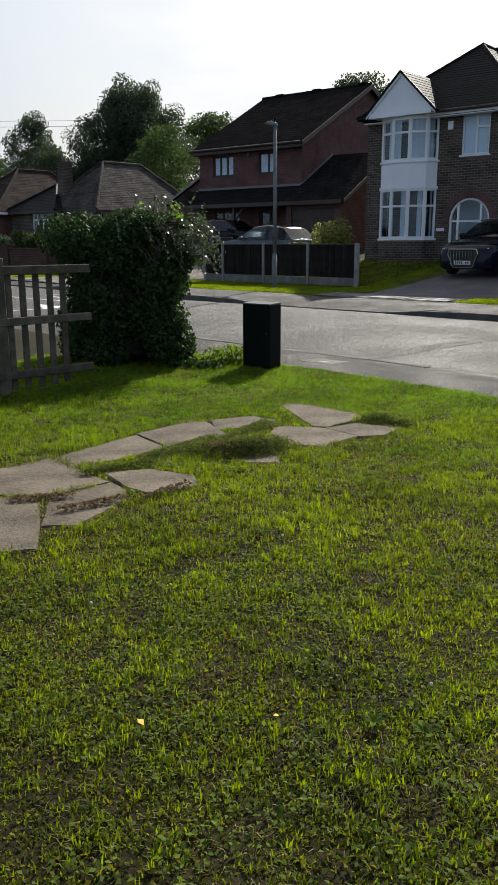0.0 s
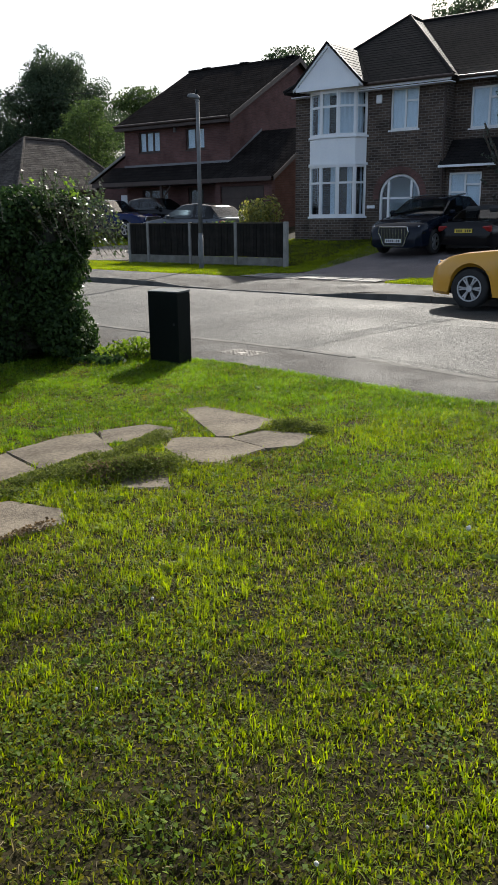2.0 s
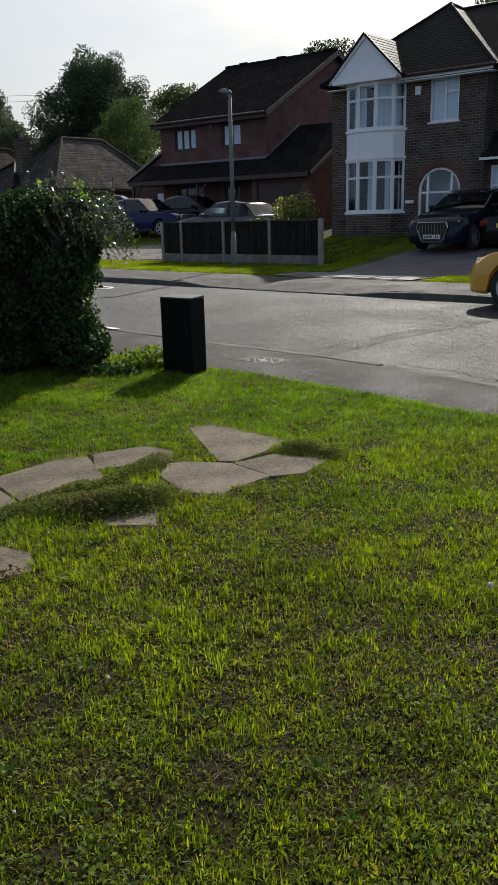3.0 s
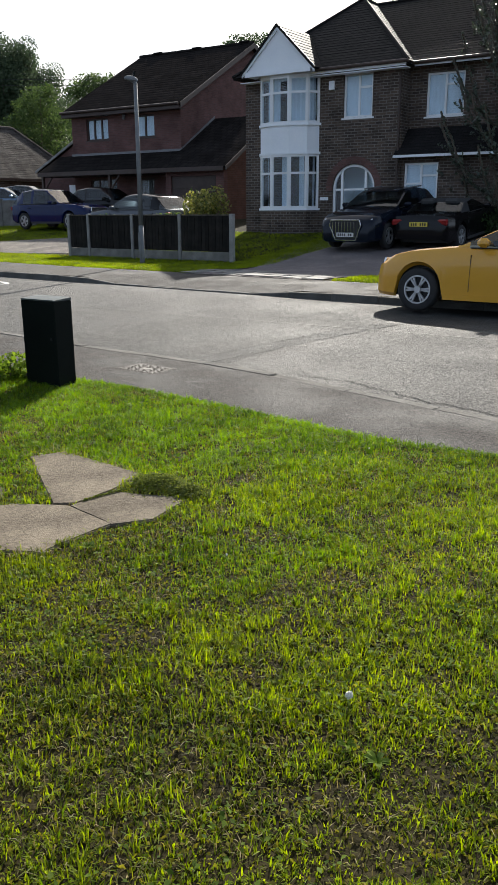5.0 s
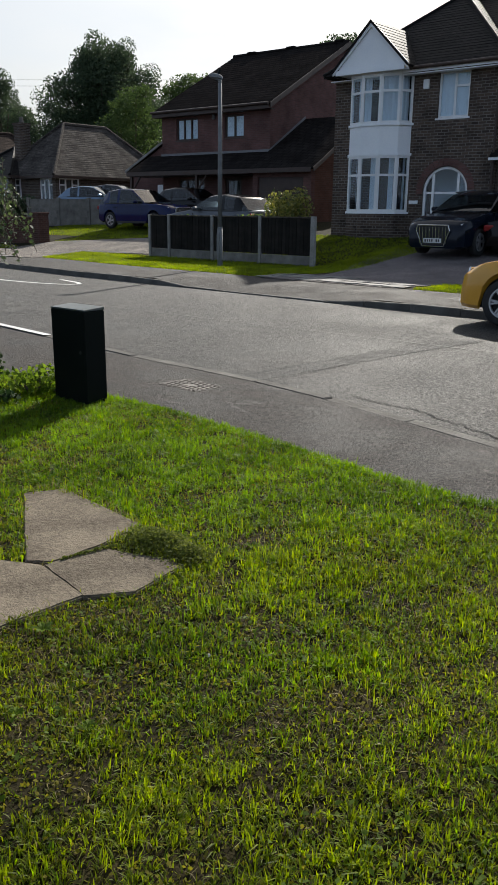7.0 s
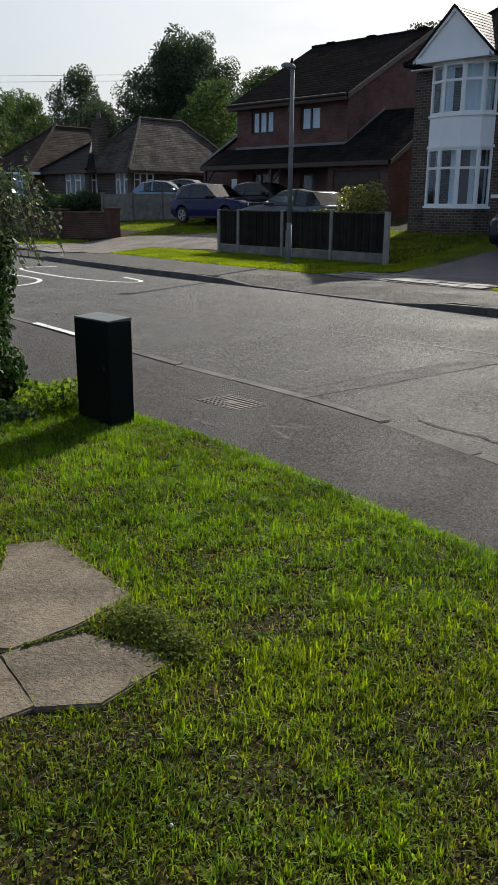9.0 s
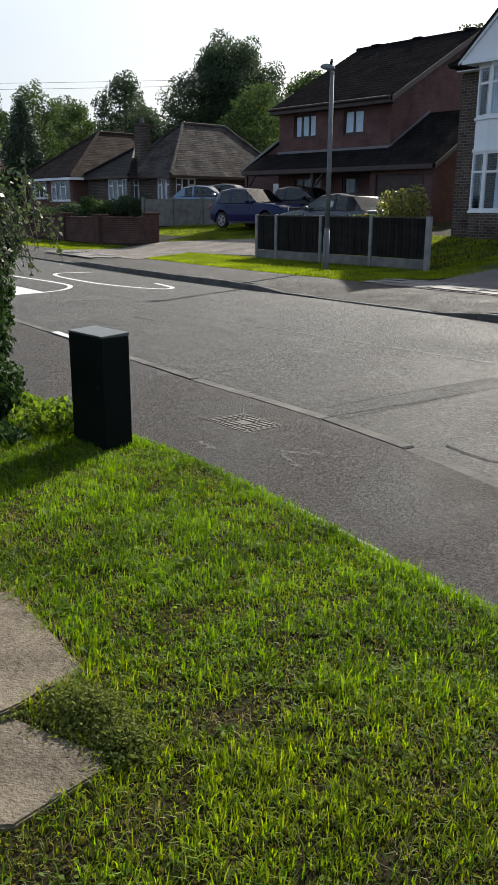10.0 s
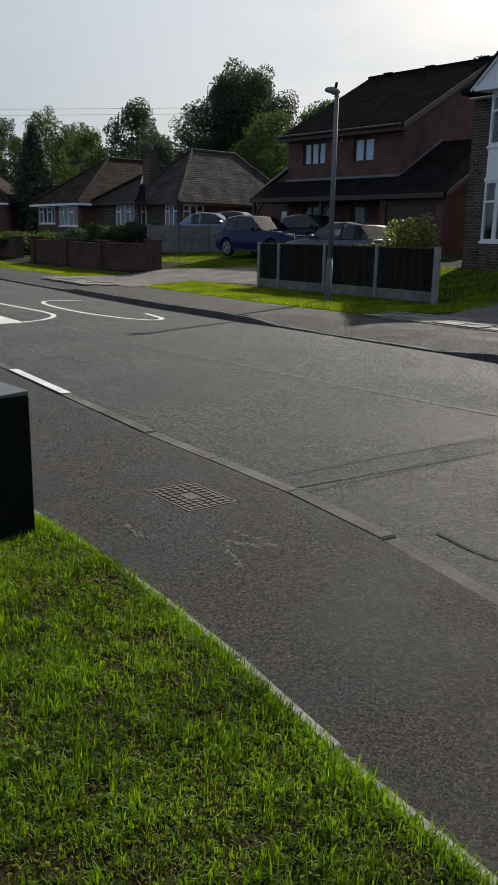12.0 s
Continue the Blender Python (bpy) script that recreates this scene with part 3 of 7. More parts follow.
def window(parent, x0, x1, z0, z1, y, lights, mat=MAT_UPVC, sill=True, curtain_or_dim=MAT_CURTAIN, bar=0.06, transom=None, name="window", m=None):
    """A framed window in an opening: frame with mullions, panes, sill, drapes or a sheet painted as the dim room behind
    the panes. lights: the shares of its width; transom: (light, share of height).
    """
    bm = bmesh.new()
    d0, d1 = y + 0.02, y + 0.09
    wall_bm(bm, x0, x1, z0, z1, [(x0 + bar, x1 - bar, z0 + bar, z1 - bar)], y=d0, thick=d1 - d0)
    bars = []
    cuts, acc = [], 0
    for s in lights[:-1]:
        acc += s
        cuts.append(x0 + (x1 - x0) * acc)
    for c in cuts: bars.append((c - bar * 0.55, c + bar * 0.55, d0 - 0.004, d1 - 0.004, z0 + bar, z1 - bar))
    edges = [x0 + bar] + [e for c in cuts for e in (c - bar * 0.55, c + bar * 0.55)] + [x1 - bar]
    spans = [(edges[i], edges[i + 1]) for i in range(0, len(edges), 2)]
    panes = []
    for i, (a, b) in enumerate(spans):
        share_z = dict(transom or {}).get(i)
        if share_z:
            t = z0 + (z1 - z0) * share_z
            bars.append((a, b, d0 - 0.002, d1 - 0.002, t - bar * 0.5, t + bar * 0.5))
            panes += [(a, b, z0 + bar, t - bar * 0.5), (a, b, t + bar * 0.5, z1 - bar)]
        else:
            panes.append((a, b, z0 + bar, z1 - bar))
    w = part(name, bm, mat, parent, m=m)
    for q in bars: part("glazing_bar", boxed(*q), mat, w)
    for a, b, c, d in panes:
        p = part("pane", boxed(a, b, y + 0.05, y + 0.058, c, d), MAT_GLASS, w)
        p.visible_shadow = False
    # pleated sheet; in MAT_DIM it paints the unlit room, not cloth
    if curtain_or_dim:
        bm = bmesh.new()
        n = max(6, int((x1 - x0) / 0.07))
        row = []
        for i in range(n + 1):
            a = x0 + 0.01 + (x1 - x0 - 0.02) * i / n
            yy = y + 0.075 + 0.014 * (i % 2)
            row.append((bm.verts.new((a, yy, z0 + 0.01)), bm.verts.new((a, yy, z1 - 0.01))))
        for p, q in zip(row, row[1:]): bm.faces.new((p[0], q[0], q[1], p[1]))
        part("curtain_or_dim", bm, curtain_or_dim, w)
    if sill:
        part("sill", boxed(x0 - 0.06, x1 + 0.06, y - 0.06, y + 0.1, z0 - 0.055, z0 - 0.002, bevel=0.008), mat, w)
    return w


def gutter(parent, a, b, mat, r=0.055):
    return part("gutter", rod(bmesh.new(), a, b, r, sides=8), mat, parent)


# ---- white-gabled house with the two-storey bay ----
H2 = pose(6.45, 30.26, 0, 0, 0, -38)
g2 = 0.55
house = thing("house", H2, "brown brick house with white two-storey bay and gable", "house")
bm = wall_bm(bmesh.new(), -3.71, 2.09, 0.0, 5.72, [(-3.05, -0.85, 1.45, 3.22), (-3.05, -0.85, 4.15, 5.6), (0.06, 1.08, 4.24, 5.55), (-0.27, 1.25, 0.3, 2.85)])
arc = [(0.49 + 0.76 * math.cos(k * math.pi / 16), 2.09 + 0.74 * math.sin(k * math.pi / 16)) for k in range(17)]
for side, rows in ((1, arc[:9]), (-1, arc[8:])):
    corner = (1.25 if side > 0 else -0.27, 2.85)
    pts = [(corner[0], 0.0, corner[1])] + [(x, 0.0, z) for x, z in (rows if side > 0 else rows)]
    prism(bm, [(x, y + 0.0005, z) for x, y, z in pts], (0, 0.25, 0))
part("wall", bm, MAT_BRICK_BRN, house)
part("wall", wall_bm(bmesh.new(), 0.28, 8.6, 0.0, 5.72, side=-3.71), MAT_BRICK_BRN, house)
part("wall", wall_bm(bmesh.new(), 0.28, 0.55, 3.0, 5.72, side=1.81), MAT_BRICK_BRN, house)
part("wall", wall_bm(bmesh.new(), 2.09, 8.0, 3.0, 5.72, [(2.64, 3.84, 4.17, 5.42)], y=0.55), MAT_BRICK_BRN, house)
part("wall", wall_bm(bmesh.new(), 2.09, 6.6, 0.0, 3.0, [(2.2, 3.31, 1.69, 2.8)], y=0.12), MAT_BRICK_BRN, house)
part("wall", wall_bm(bmesh.new(), 0.83, 8.6, 0.0, 5.72, side=7.72), MAT_BRICK_BRN, house)
part("wall", wall_bm(bmesh.new(), -3.43, 7.72, 0.0, 5.72, y=8.32), MAT_BRICK_BRN, house)
# rooms: an added inner lining keeps the daylight out
part("floor", boxed(-3.4, 7.7, 0.35, 8.3, 3.42, 3.6), MAT_DIM, house)
part("inner_lining", boxed(-3.4, 7.7, 2.6, 2.75, 0.3, 5.7), MAT_DIM, house)
EV, RG, YR, XA, YA = 5.72, 8.36, 4.1, -0.8, 3.0
roof_part("roof", [[(-4.0, -0.35, EV), (2.35, -0.35, EV), (XA, YA, RG)], [(-4.0, 8.75, EV), (-4.0, -0.35, EV), (XA, YA, RG), (XA, YR + 1.3, RG)],
                   [(2.35, -0.35, EV), (2.35, 0.2, EV), (XA, YR, RG), (XA, YA, RG)], [(2.35, 0.2, EV), (8.3, 0.2, EV), (8.3, YR, RG), (XA, YR, RG)],
                   [(8.3, 8.75, EV), (-4.0, 8.75, EV), (XA, YR, RG), (8.3, YR, RG)]], MAT_TILE_DARK, house)
bm = bmesh.new()
for a, b in (((-4.0, -0.35, EV), (XA, YA, RG)), ((2.35, -0.35, EV), (XA, YA, RG)), ((XA, YA, RG), (XA, YR, RG)), ((XA, YR, RG), (8.3, YR, RG))):
    rod(bm, Vector(a) + Vector((0, 0, 0.02)), Vector(b) + Vector((0, 0, 0.0)), 0.06, sides=8)
part("ridge", bm, MAT_TILE_DARK, house, "rounded ridge tiles")
part("fascia", boxed(-1.0, 2.3, -0.36, -0.33, EV - 0.15, EV + 0.0), MAT_WHITE, house)
part("fascia", boxed(2.36, 8.2, 0.17, 0.2, EV - 0.13, EV), MAT_WHITE, house)
part("soffit", boxed(-3.7, 2.3, -0.33, 0.0, EV - 0.2, EV - 0.17), MAT_WHITE, house)
gutter(house, (-1.0, -0.42, EV - 0.03), (2.4, -0.42, EV - 0.03), MAT_BROWN)
gutter(house, (2.3, 0.12, EV - 0.03), (8.2, 0.12, EV - 0.03), MAT_BROWN)
part("downpipe", rod(bmesh.new(), (2.02, -0.05, 0.4), (2.02, -0.05, 5.5), 0.04), MAT_BROWN, house)
# lean-to with its tiled roof
roof_part("lean_to_roof", [[(1.95, -0.22, 3.02), (6.8, -0.22, 3.02), (6.8, 0.55, 3.85), (1.95, 0.55, 3.85)]], MAT_TILE_DARK, house)
part("fascia", boxed(1.95, 6.8, -0.25, -0.222, 2.955, 3.03), MAT_WHITE, house)
window(house, 2.2, 3.31, 1.69, 2.8, 0.14, (0.5, 0.5), transom={0: 0.45, 1: 0.66})
window(house, 0.06, 1.08, 4.24, 5.55, 0.04, (0.52, 0.48), transom={1: 0.68})
window(house, 2.64, 3.84, 4.17, 5.42, 0.59, (0.5, 0.5), transom={1: 0.72})
part("alarm_box", boxed(-0.45, -0.25, -0.08, -0.0, 5.1, 5.38, bevel=0.02), MAT_WHITE, house)
part("name_plate", boxed(-0.72, -0.42, -0.03, -0.0, 1.72, 1.82), MAT_WHITE, house)
# bay: five lights on a shallow curve, two storeys
BX, BW, BD = -1.95, 1.15, 0.62
bay = [(BX + BW * math.sin(a), -BD * (math.cos(a) - math.cos(radians(86))) / (1 - math.cos(radians(86)))) for a in [radians(-86 + 172 * k / 5) for k in range(6)]]
def bay_band(name, z0, z1, grow, mat, label=""):
    bm = bmesh.new()
    pts = [(BX + (x - BX) * (1 + grow), y * (1 + grow) - 0.002, z0) for x, y in bay] + [(BX + BW * 0.9, 0.1, z0), (BX - BW * 0.9, 0.1, z0)]
    prism(bm, pts, (0, 0, z1 - z0))
    return part(name, bm, mat, house, label)
bay_band("bay_plinth", 0.1, 1.4, 0.0, MAT_BRICK_BRN)
bay_band("bay_sill", 1.4, 1.47, 0.06, MAT_WHITE)
bay_band("bay_panel", 3.26, 4.08, 0.0, MAT_WHITE, "white rendered curved panel")
bay_band("bay_trim", 3.18, 3.26, 0.05, MAT_WHITE)
bay_band("bay_sill", 4.08, 4.15, 0.06, MAT_WHITE)
bay_band("bay_head", 5.58, 5.75, 0.03, MAT_WHITE)
for z0, z1, room in ((1.47, 3.18, MAT_DIM), (4.15, 5.58, MAT_CURTAIN)):
    for k, (p, q) in enumerate(zip(bay, bay[1:])):
        d = Vector((q[0] - p[0], q[1] - p[1], 0))
        m = Matrix.Translation((p[0], p[1], 0)) @ Matrix.Rotation(math.atan2(d.y, d.x), 4, "Z")
        w = window(house, 0.0, d.length, z0, z1, -0.03, (1.0,), transom={0: 0.66}, sill=False, curtain_or_dim=None, bar=0.07, m=m)
    bm = bmesh.new()
    pts = [(BX + (x - BX) * 0.82, y * 0.82 + 0.18) for x, y in bay]
    rows = []
    for (xa, ya), (xb, yb) in zip(pts, pts[1:]):
        for i in range(6):
            t = i / 6
            wob = 0.03 * (i % 2)
            rows.append((bm.verts.new((xa + (xb - xa) * t, ya + (yb - ya) * t + wob, z0)), bm.verts.new((xa + (xb - xa) * t, ya + (yb - ya) * t + wob, z1))))
    for i, (p, q) in enumerate(zip(rows, rows[1:])):
        if room is MAT_CURTAIN and 13 <= i <= 16: continue
        if room is MAT_DIM and i % 7 not in (0, 1): continue
        bm.faces.new((p[0], q[0], q[1], p[1]))
    part("curtain_or_dim", bm, MAT_CURTAIN, house)
# gable over the bay
GX, GW, GY = -1.98, 1.24, -0.78
bm = prism(bmesh.new(), [(GX - GW, GY + 0.06, 5.72), (GX + GW, GY + 0.06, 5.72), (GX, GY + 0.06, 7.0)], (0, 0.1, 0))
part("gable", bm, MAT_WHITE, house, "white painted triangular gable")
for s in (-1, 1):
    bm = prism(bmesh.new(), [(GX + s * (GW + 0.12), GY, 5.62), (GX + s * (GW + 0.12), GY, 5.8), (GX, GY, 7.12), (GX, GY, 6.92)], (0, 0.05, 0))
    part("bargeboard", bm, MAT_WHITE, house)
part("bay_ceiling", boxed(GX - GW, GX + GW, GY + 0.02, 0.0, 5.64, 5.71), MAT_WHITE, house)
part("cornice", boxed(GX - GW, GX + GW, GY - 0.01, GY + 0.055, 5.62, 5.76), MAT_WHITE, house)
roof_part("gable_roof", [[(GX - GW - 0.16, GY - 0.04, 5.74), (GX, GY - 0.04, 7.12), (GX, 2.2, 7.12), (GX - GW - 0.16, 1.2, 5.74)],
                         [(GX, GY - 0.04, 7.12), (GX + GW + 0.16, GY - 0.04, 5.74), (GX + GW + 0.16, 0.0, 5.74), (GX, 2.2, 7.12)]], MAT_TILE_DARK, house, thick=0.06)
# arched porch
bm = bmesh.new()
for a, b in zip(arc, arc[1:]):
    r = 0.9
    prism(bm, [(a[0], 0.05, a[1]), (b[0], 0.05, b[1]), (0.49 + (b[0] - 0.49) * r, 0.05, 2.09 + (b[1] - 2.09) * r), (0.49 + (a[0] - 0.49) * r, 0.05, 2.09 + (a[1] - 2.09) * r)], (0, 0.08, 0))
for x in (-0.27, 0.02, 0.87, 1.17): box(bm, x, x + 0.08, 0.05, 0.13, 0.5, 2.1 if x in (-0.27, 1.17) else 2.66)
box(bm, -0.27, 1.25, 0.06, 0.12, 2.02, 2.08)
door = part("door", bm, MAT_UPVC, house, "white arched porch door with glazed lights")
p = part("pane", prism(bmesh.new(), [(x, 0.09, z) for x, z in arc] + [(-0.27, 0.09, 0.5), (1.25, 0.09, 0.5)], (0, 0.008, 0)), MAT_GLASS, door)
p.visible_shadow = False
bm = bmesh.new()
for k in range(17):
    a = k * math.pi / 16
    c, s = math.cos(a), math.sin(a)
    prism(bm, [(0.49 + 0.78 * math.cos(a + d), -0.012, 2.09 + 0.76 * math.sin(a + d)) for d in (-0.09, 0.09)] + [(0.49 + 1.0 * math.cos(a + d), -0.012, 2.09 + 0.98 * math.sin(a + d)) for d in (0.09, -0.09)], (0, 0.02, 0))
part("brick_arch", bm, MAT_BRICK_RED, house)
part("porch_back", boxed(-0.5, 1.5, 1.1, 1.15, 0.4, 3.0), MAT_CURTAIN, house)

# ---- red-brown gabled house ----
H1 = pose(-1.7, 43.5, 0, 0, 0, -37)
house = thing("house", H1, "red-brown brick detached house with brown tiled roof", "house")
E1, R1, Y1 = 6.05, 9.25, 5.7
part("wall", wall_bm(bmesh.new(), -2.95, 3.7, 0.5, E1, [(-2.0, -0.6, 4.66, 5.64), (1.05, 2.2, 4.66, 5.64), (-1.9, -0.2, 1.2, 2.9), (1.1, 2.1, 0.7, 2.9)]), MAT_BRICK_RED, house)
for s, x in ((1, 3.42), (-1, -2.95)):
    bm = prism(bmesh.new(), [(x, 0.28, 0.5), (x, 12.0, 0.5), (x, 12.0, E1), (x, Y1, R1 - 0.1), (x, 0.28, E1 + 0.15)], (0.28, 0, 0))
    part("wall", bm, MAT_BRICK_RED, house)
part("wall", wall_bm(bmesh.new(), -2.67, 3.42, 0.5, E1, y=11.7), MAT_BRICK_RED, house)
# floor and lining added to keep daylight out of the rooms
part("floor", boxed(-2.6, 3.4, 0.3, 11.6, 3.3, 3.5), MAT_DIM, house)
part("inner_lining", boxed(-2.6, 3.4, 2.4, 2.5, 0.6, 6.0), MAT_DIM, house)
roof_part("roof", [[(-3.2, -0.4, E1 - 0.08), (3.95, -0.4, E1 - 0.08), (3.95, Y1, R1), (-3.2, Y1, R1)], [(3.95, 12.4, E1 - 0.08), (-3.2, 12.4, E1 - 0.08), (-3.2, Y1, R1), (3.95, Y1, R1)]], MAT_TILE_BRN, house, thick=0.12)
part("ridge", rod(bmesh.new(), (-3.2, Y1, R1 + 0.02), (3.95, Y1, R1 + 0.0), 0.09), MAT_TILE_BRN, house)
for x in (-2.2, 0.3, 3.2): part("ridge_vent", boxed(x, x + 0.5, Y1 - 0.14, Y1 + 0.14, R1 + 0.03, R1 + 0.13, bevel=0.02), MAT_TILE_BRN, house)
bm = prism(bmesh.new(), [(3.98, -0.4, E1 - 0.3), (3.98, -0.4, E1 - 0.08), (3.98, Y1, R1), (3.98, Y1, R1 - 0.24)], (0.04, 0, 0))
part("bargeboard", bm, MAT_BROWN, house)
bm = prism(bmesh.new(), [(3.98, 12.4, E1 - 0.3), (3.98, 12.4, E1 - 0.08), (3.98, Y1, R1), (3.98, Y1, R1 - 0.24)], (0.04, 0, 0))
part("bargeboard", bm, MAT_BROWN, house)
part("fascia", boxed(-3.2, 3.95, -0.44, -0.41, E1 - 0.33, E1 - 0.1), MAT_BROWN, house)
part("soffit", boxed(-3.2, 3.95, -0.41, 0.0, E1 - 0.33, E1 - 0.3), MAT_BROWN, house)
gutter(house, (-3.2, -0.5, E1 - 0.12), (3.95, -0.5, E1 - 0.12), MAT_BROWN, 0.06)
window(house, -2.0, -0.6, 4.66, 5.64, 0.05, (0.34, 0.33, 0.33), MAT_BROWN, bar=0.07)
window(house, 1.05, 2.2, 4.66, 5.64, 0.05, (0.5, 0.5), MAT_BROWN, bar=0.07)
window(house, -1.9, -0.2, 1.2, 2.9, 0.05, (0.3, 0.4, 0.3), MAT_BROWN, bar=0.07, curtain_or_dim=MAT_DIM)
window(house, 1.1, 2.1, 0.7, 2.9, 0.05, (1.0,), MAT_BROWN, bar=0.12, curtain_or_dim=MAT_DIM, sill=False, name="door")
part("lamp_fitting", boxed(0.35, 0.5, -0.1, 0.0, 5.5, 5.72, bevel=0.02), MAT_LEAD, house)
# porch roof along the front
roof_part("porch_roof", [[(-3.9, -1.5, 3.2), (3.7, -1.5, 3.2), (3.7, 0.0, 4.0), (-3.9, 0.0, 4.0)]], MAT_TILE_BRN, house)
part("flashing", boxed(-3.0, 3.7, -0.05, -0.004, 3.99, 4.09), MAT_LEAD, house)
part("fascia", boxed(-3.9, 7.0, -1.56, -1.52, 3.02, 3.2), MAT_BROWN, house)
part("soffit", boxed(-3.9, 3.7, -1.5, 0.0, 3.0, 3.02), MAT_BROWN, house)
for x in (-3.7, 0.6):
    part("post", boxed(x - 0.06, x + 0.06, -1.46, -1.34, 0.7, 3.0), MAT_BROWN, house)
    part("brace", rod(bmesh.new(), (x + 0.05, -1.4, 2.35), (x + 0.6, -1.4, 2.98), 0.05, sides=6), MAT_BROWN, house)
# garage wing
WY, WR = 2.6, 5.55
part("wall", wall_bm(bmesh.new(), 3.7, 6.8, 0.5, 3.05, [(3.98, 6.4, 0.5, 2.85)], y=-1.2), MAT_BRICK_RED, house)
part("wall", prism(bmesh.new(), [(6.52, -0.92, 0.5), (6.52, 6.2, 0.5), (6.52, 6.2, 3.05), (6.52, WY, WR - 0.1), (6.52, -0.92, 3.15)], (0.28, 0, 0)), MAT_BRICK_RED2, house)
part("wall", wall_bm(bmesh.new(), 3.7, 6.52, 0.5, 3.05, y=5.9), MAT_BRICK_RED, house)
roof_part("wing_roof", [[(3.7, -1.5, 3.2), (7.05, -1.5, 3.2), (7.05, WY, WR), (3.7, WY, WR)], [(7.05, 6.7, 3.2), (3.7, 6.7, 3.2), (3.7, WY, WR), (7.05, WY, WR)]], MAT_TILE_BRN, house)
part("flashing", prism(bmesh.new(), [(3.712, -0.02, 4.0), (3.712, -0.02, 4.12), (3.712, WY, WR + 0.12), (3.712, WY, WR)], (0.03, 0, 0)), MAT_LEAD, house)
part("bargeboard", prism(bmesh.new(), [(7.08, -1.5, 3.02), (7.08, -1.5, 3.2), (7.08, WY, WR), (7.08, WY, WR - 0.2)], (0.04, 0, 0)), MAT_BROWN, house)
door = part("garage_door", boxed(3.98, 6.4, -1.12, -1.06, 0.7, 2.85), MAT_BROWN, house, "dark brown panelled garage door")
for i in range(4): part("panel", boxed(4.05, 6.33, -1.14, -1.121, 0.78 + i * 0.52, 1.22 + i * 0.52, bevel=0.006), MAT_BROWN, door)
# side extension with a white verge
part("wall", prism(bmesh.new(), [(-6.1, 0.9, 0.5), (-2.95, 0.9, 0.5), (-2.95, 0.9, 5.0), (-6.1, 0.9, 3.45)], (0, 0.25, 0)), MAT_BRICK_RED, house)
roof_part("extension_roof", [[(-6.4, 0.75, 3.42), (-2.96, 0.75, 5.1), (-2.96, 7.5, 5.1), (-6.4, 7.5, 3.42)]], MAT_TILE_BRN, house)
part("bargeboard", prism(bmesh.new(), [(-6.45, 0.7, 3.31), (-6.45, 0.7, 3.43), (-2.96, 0.7, 5.14), (-2.96, 0.7, 5.02)], (0, 0.05, 0)), MAT_POST, house)
part("wall", wall_bm(bmesh.new(), 1.15, 7.3, 0.5, 3.4, side=-6.1, thick=0.25), MAT_BRICK_RED, house)
part("window", boxed(-4.2, -3.2, 0.85, 0.898, 1.3, 2.7), MAT_UPVC, house)


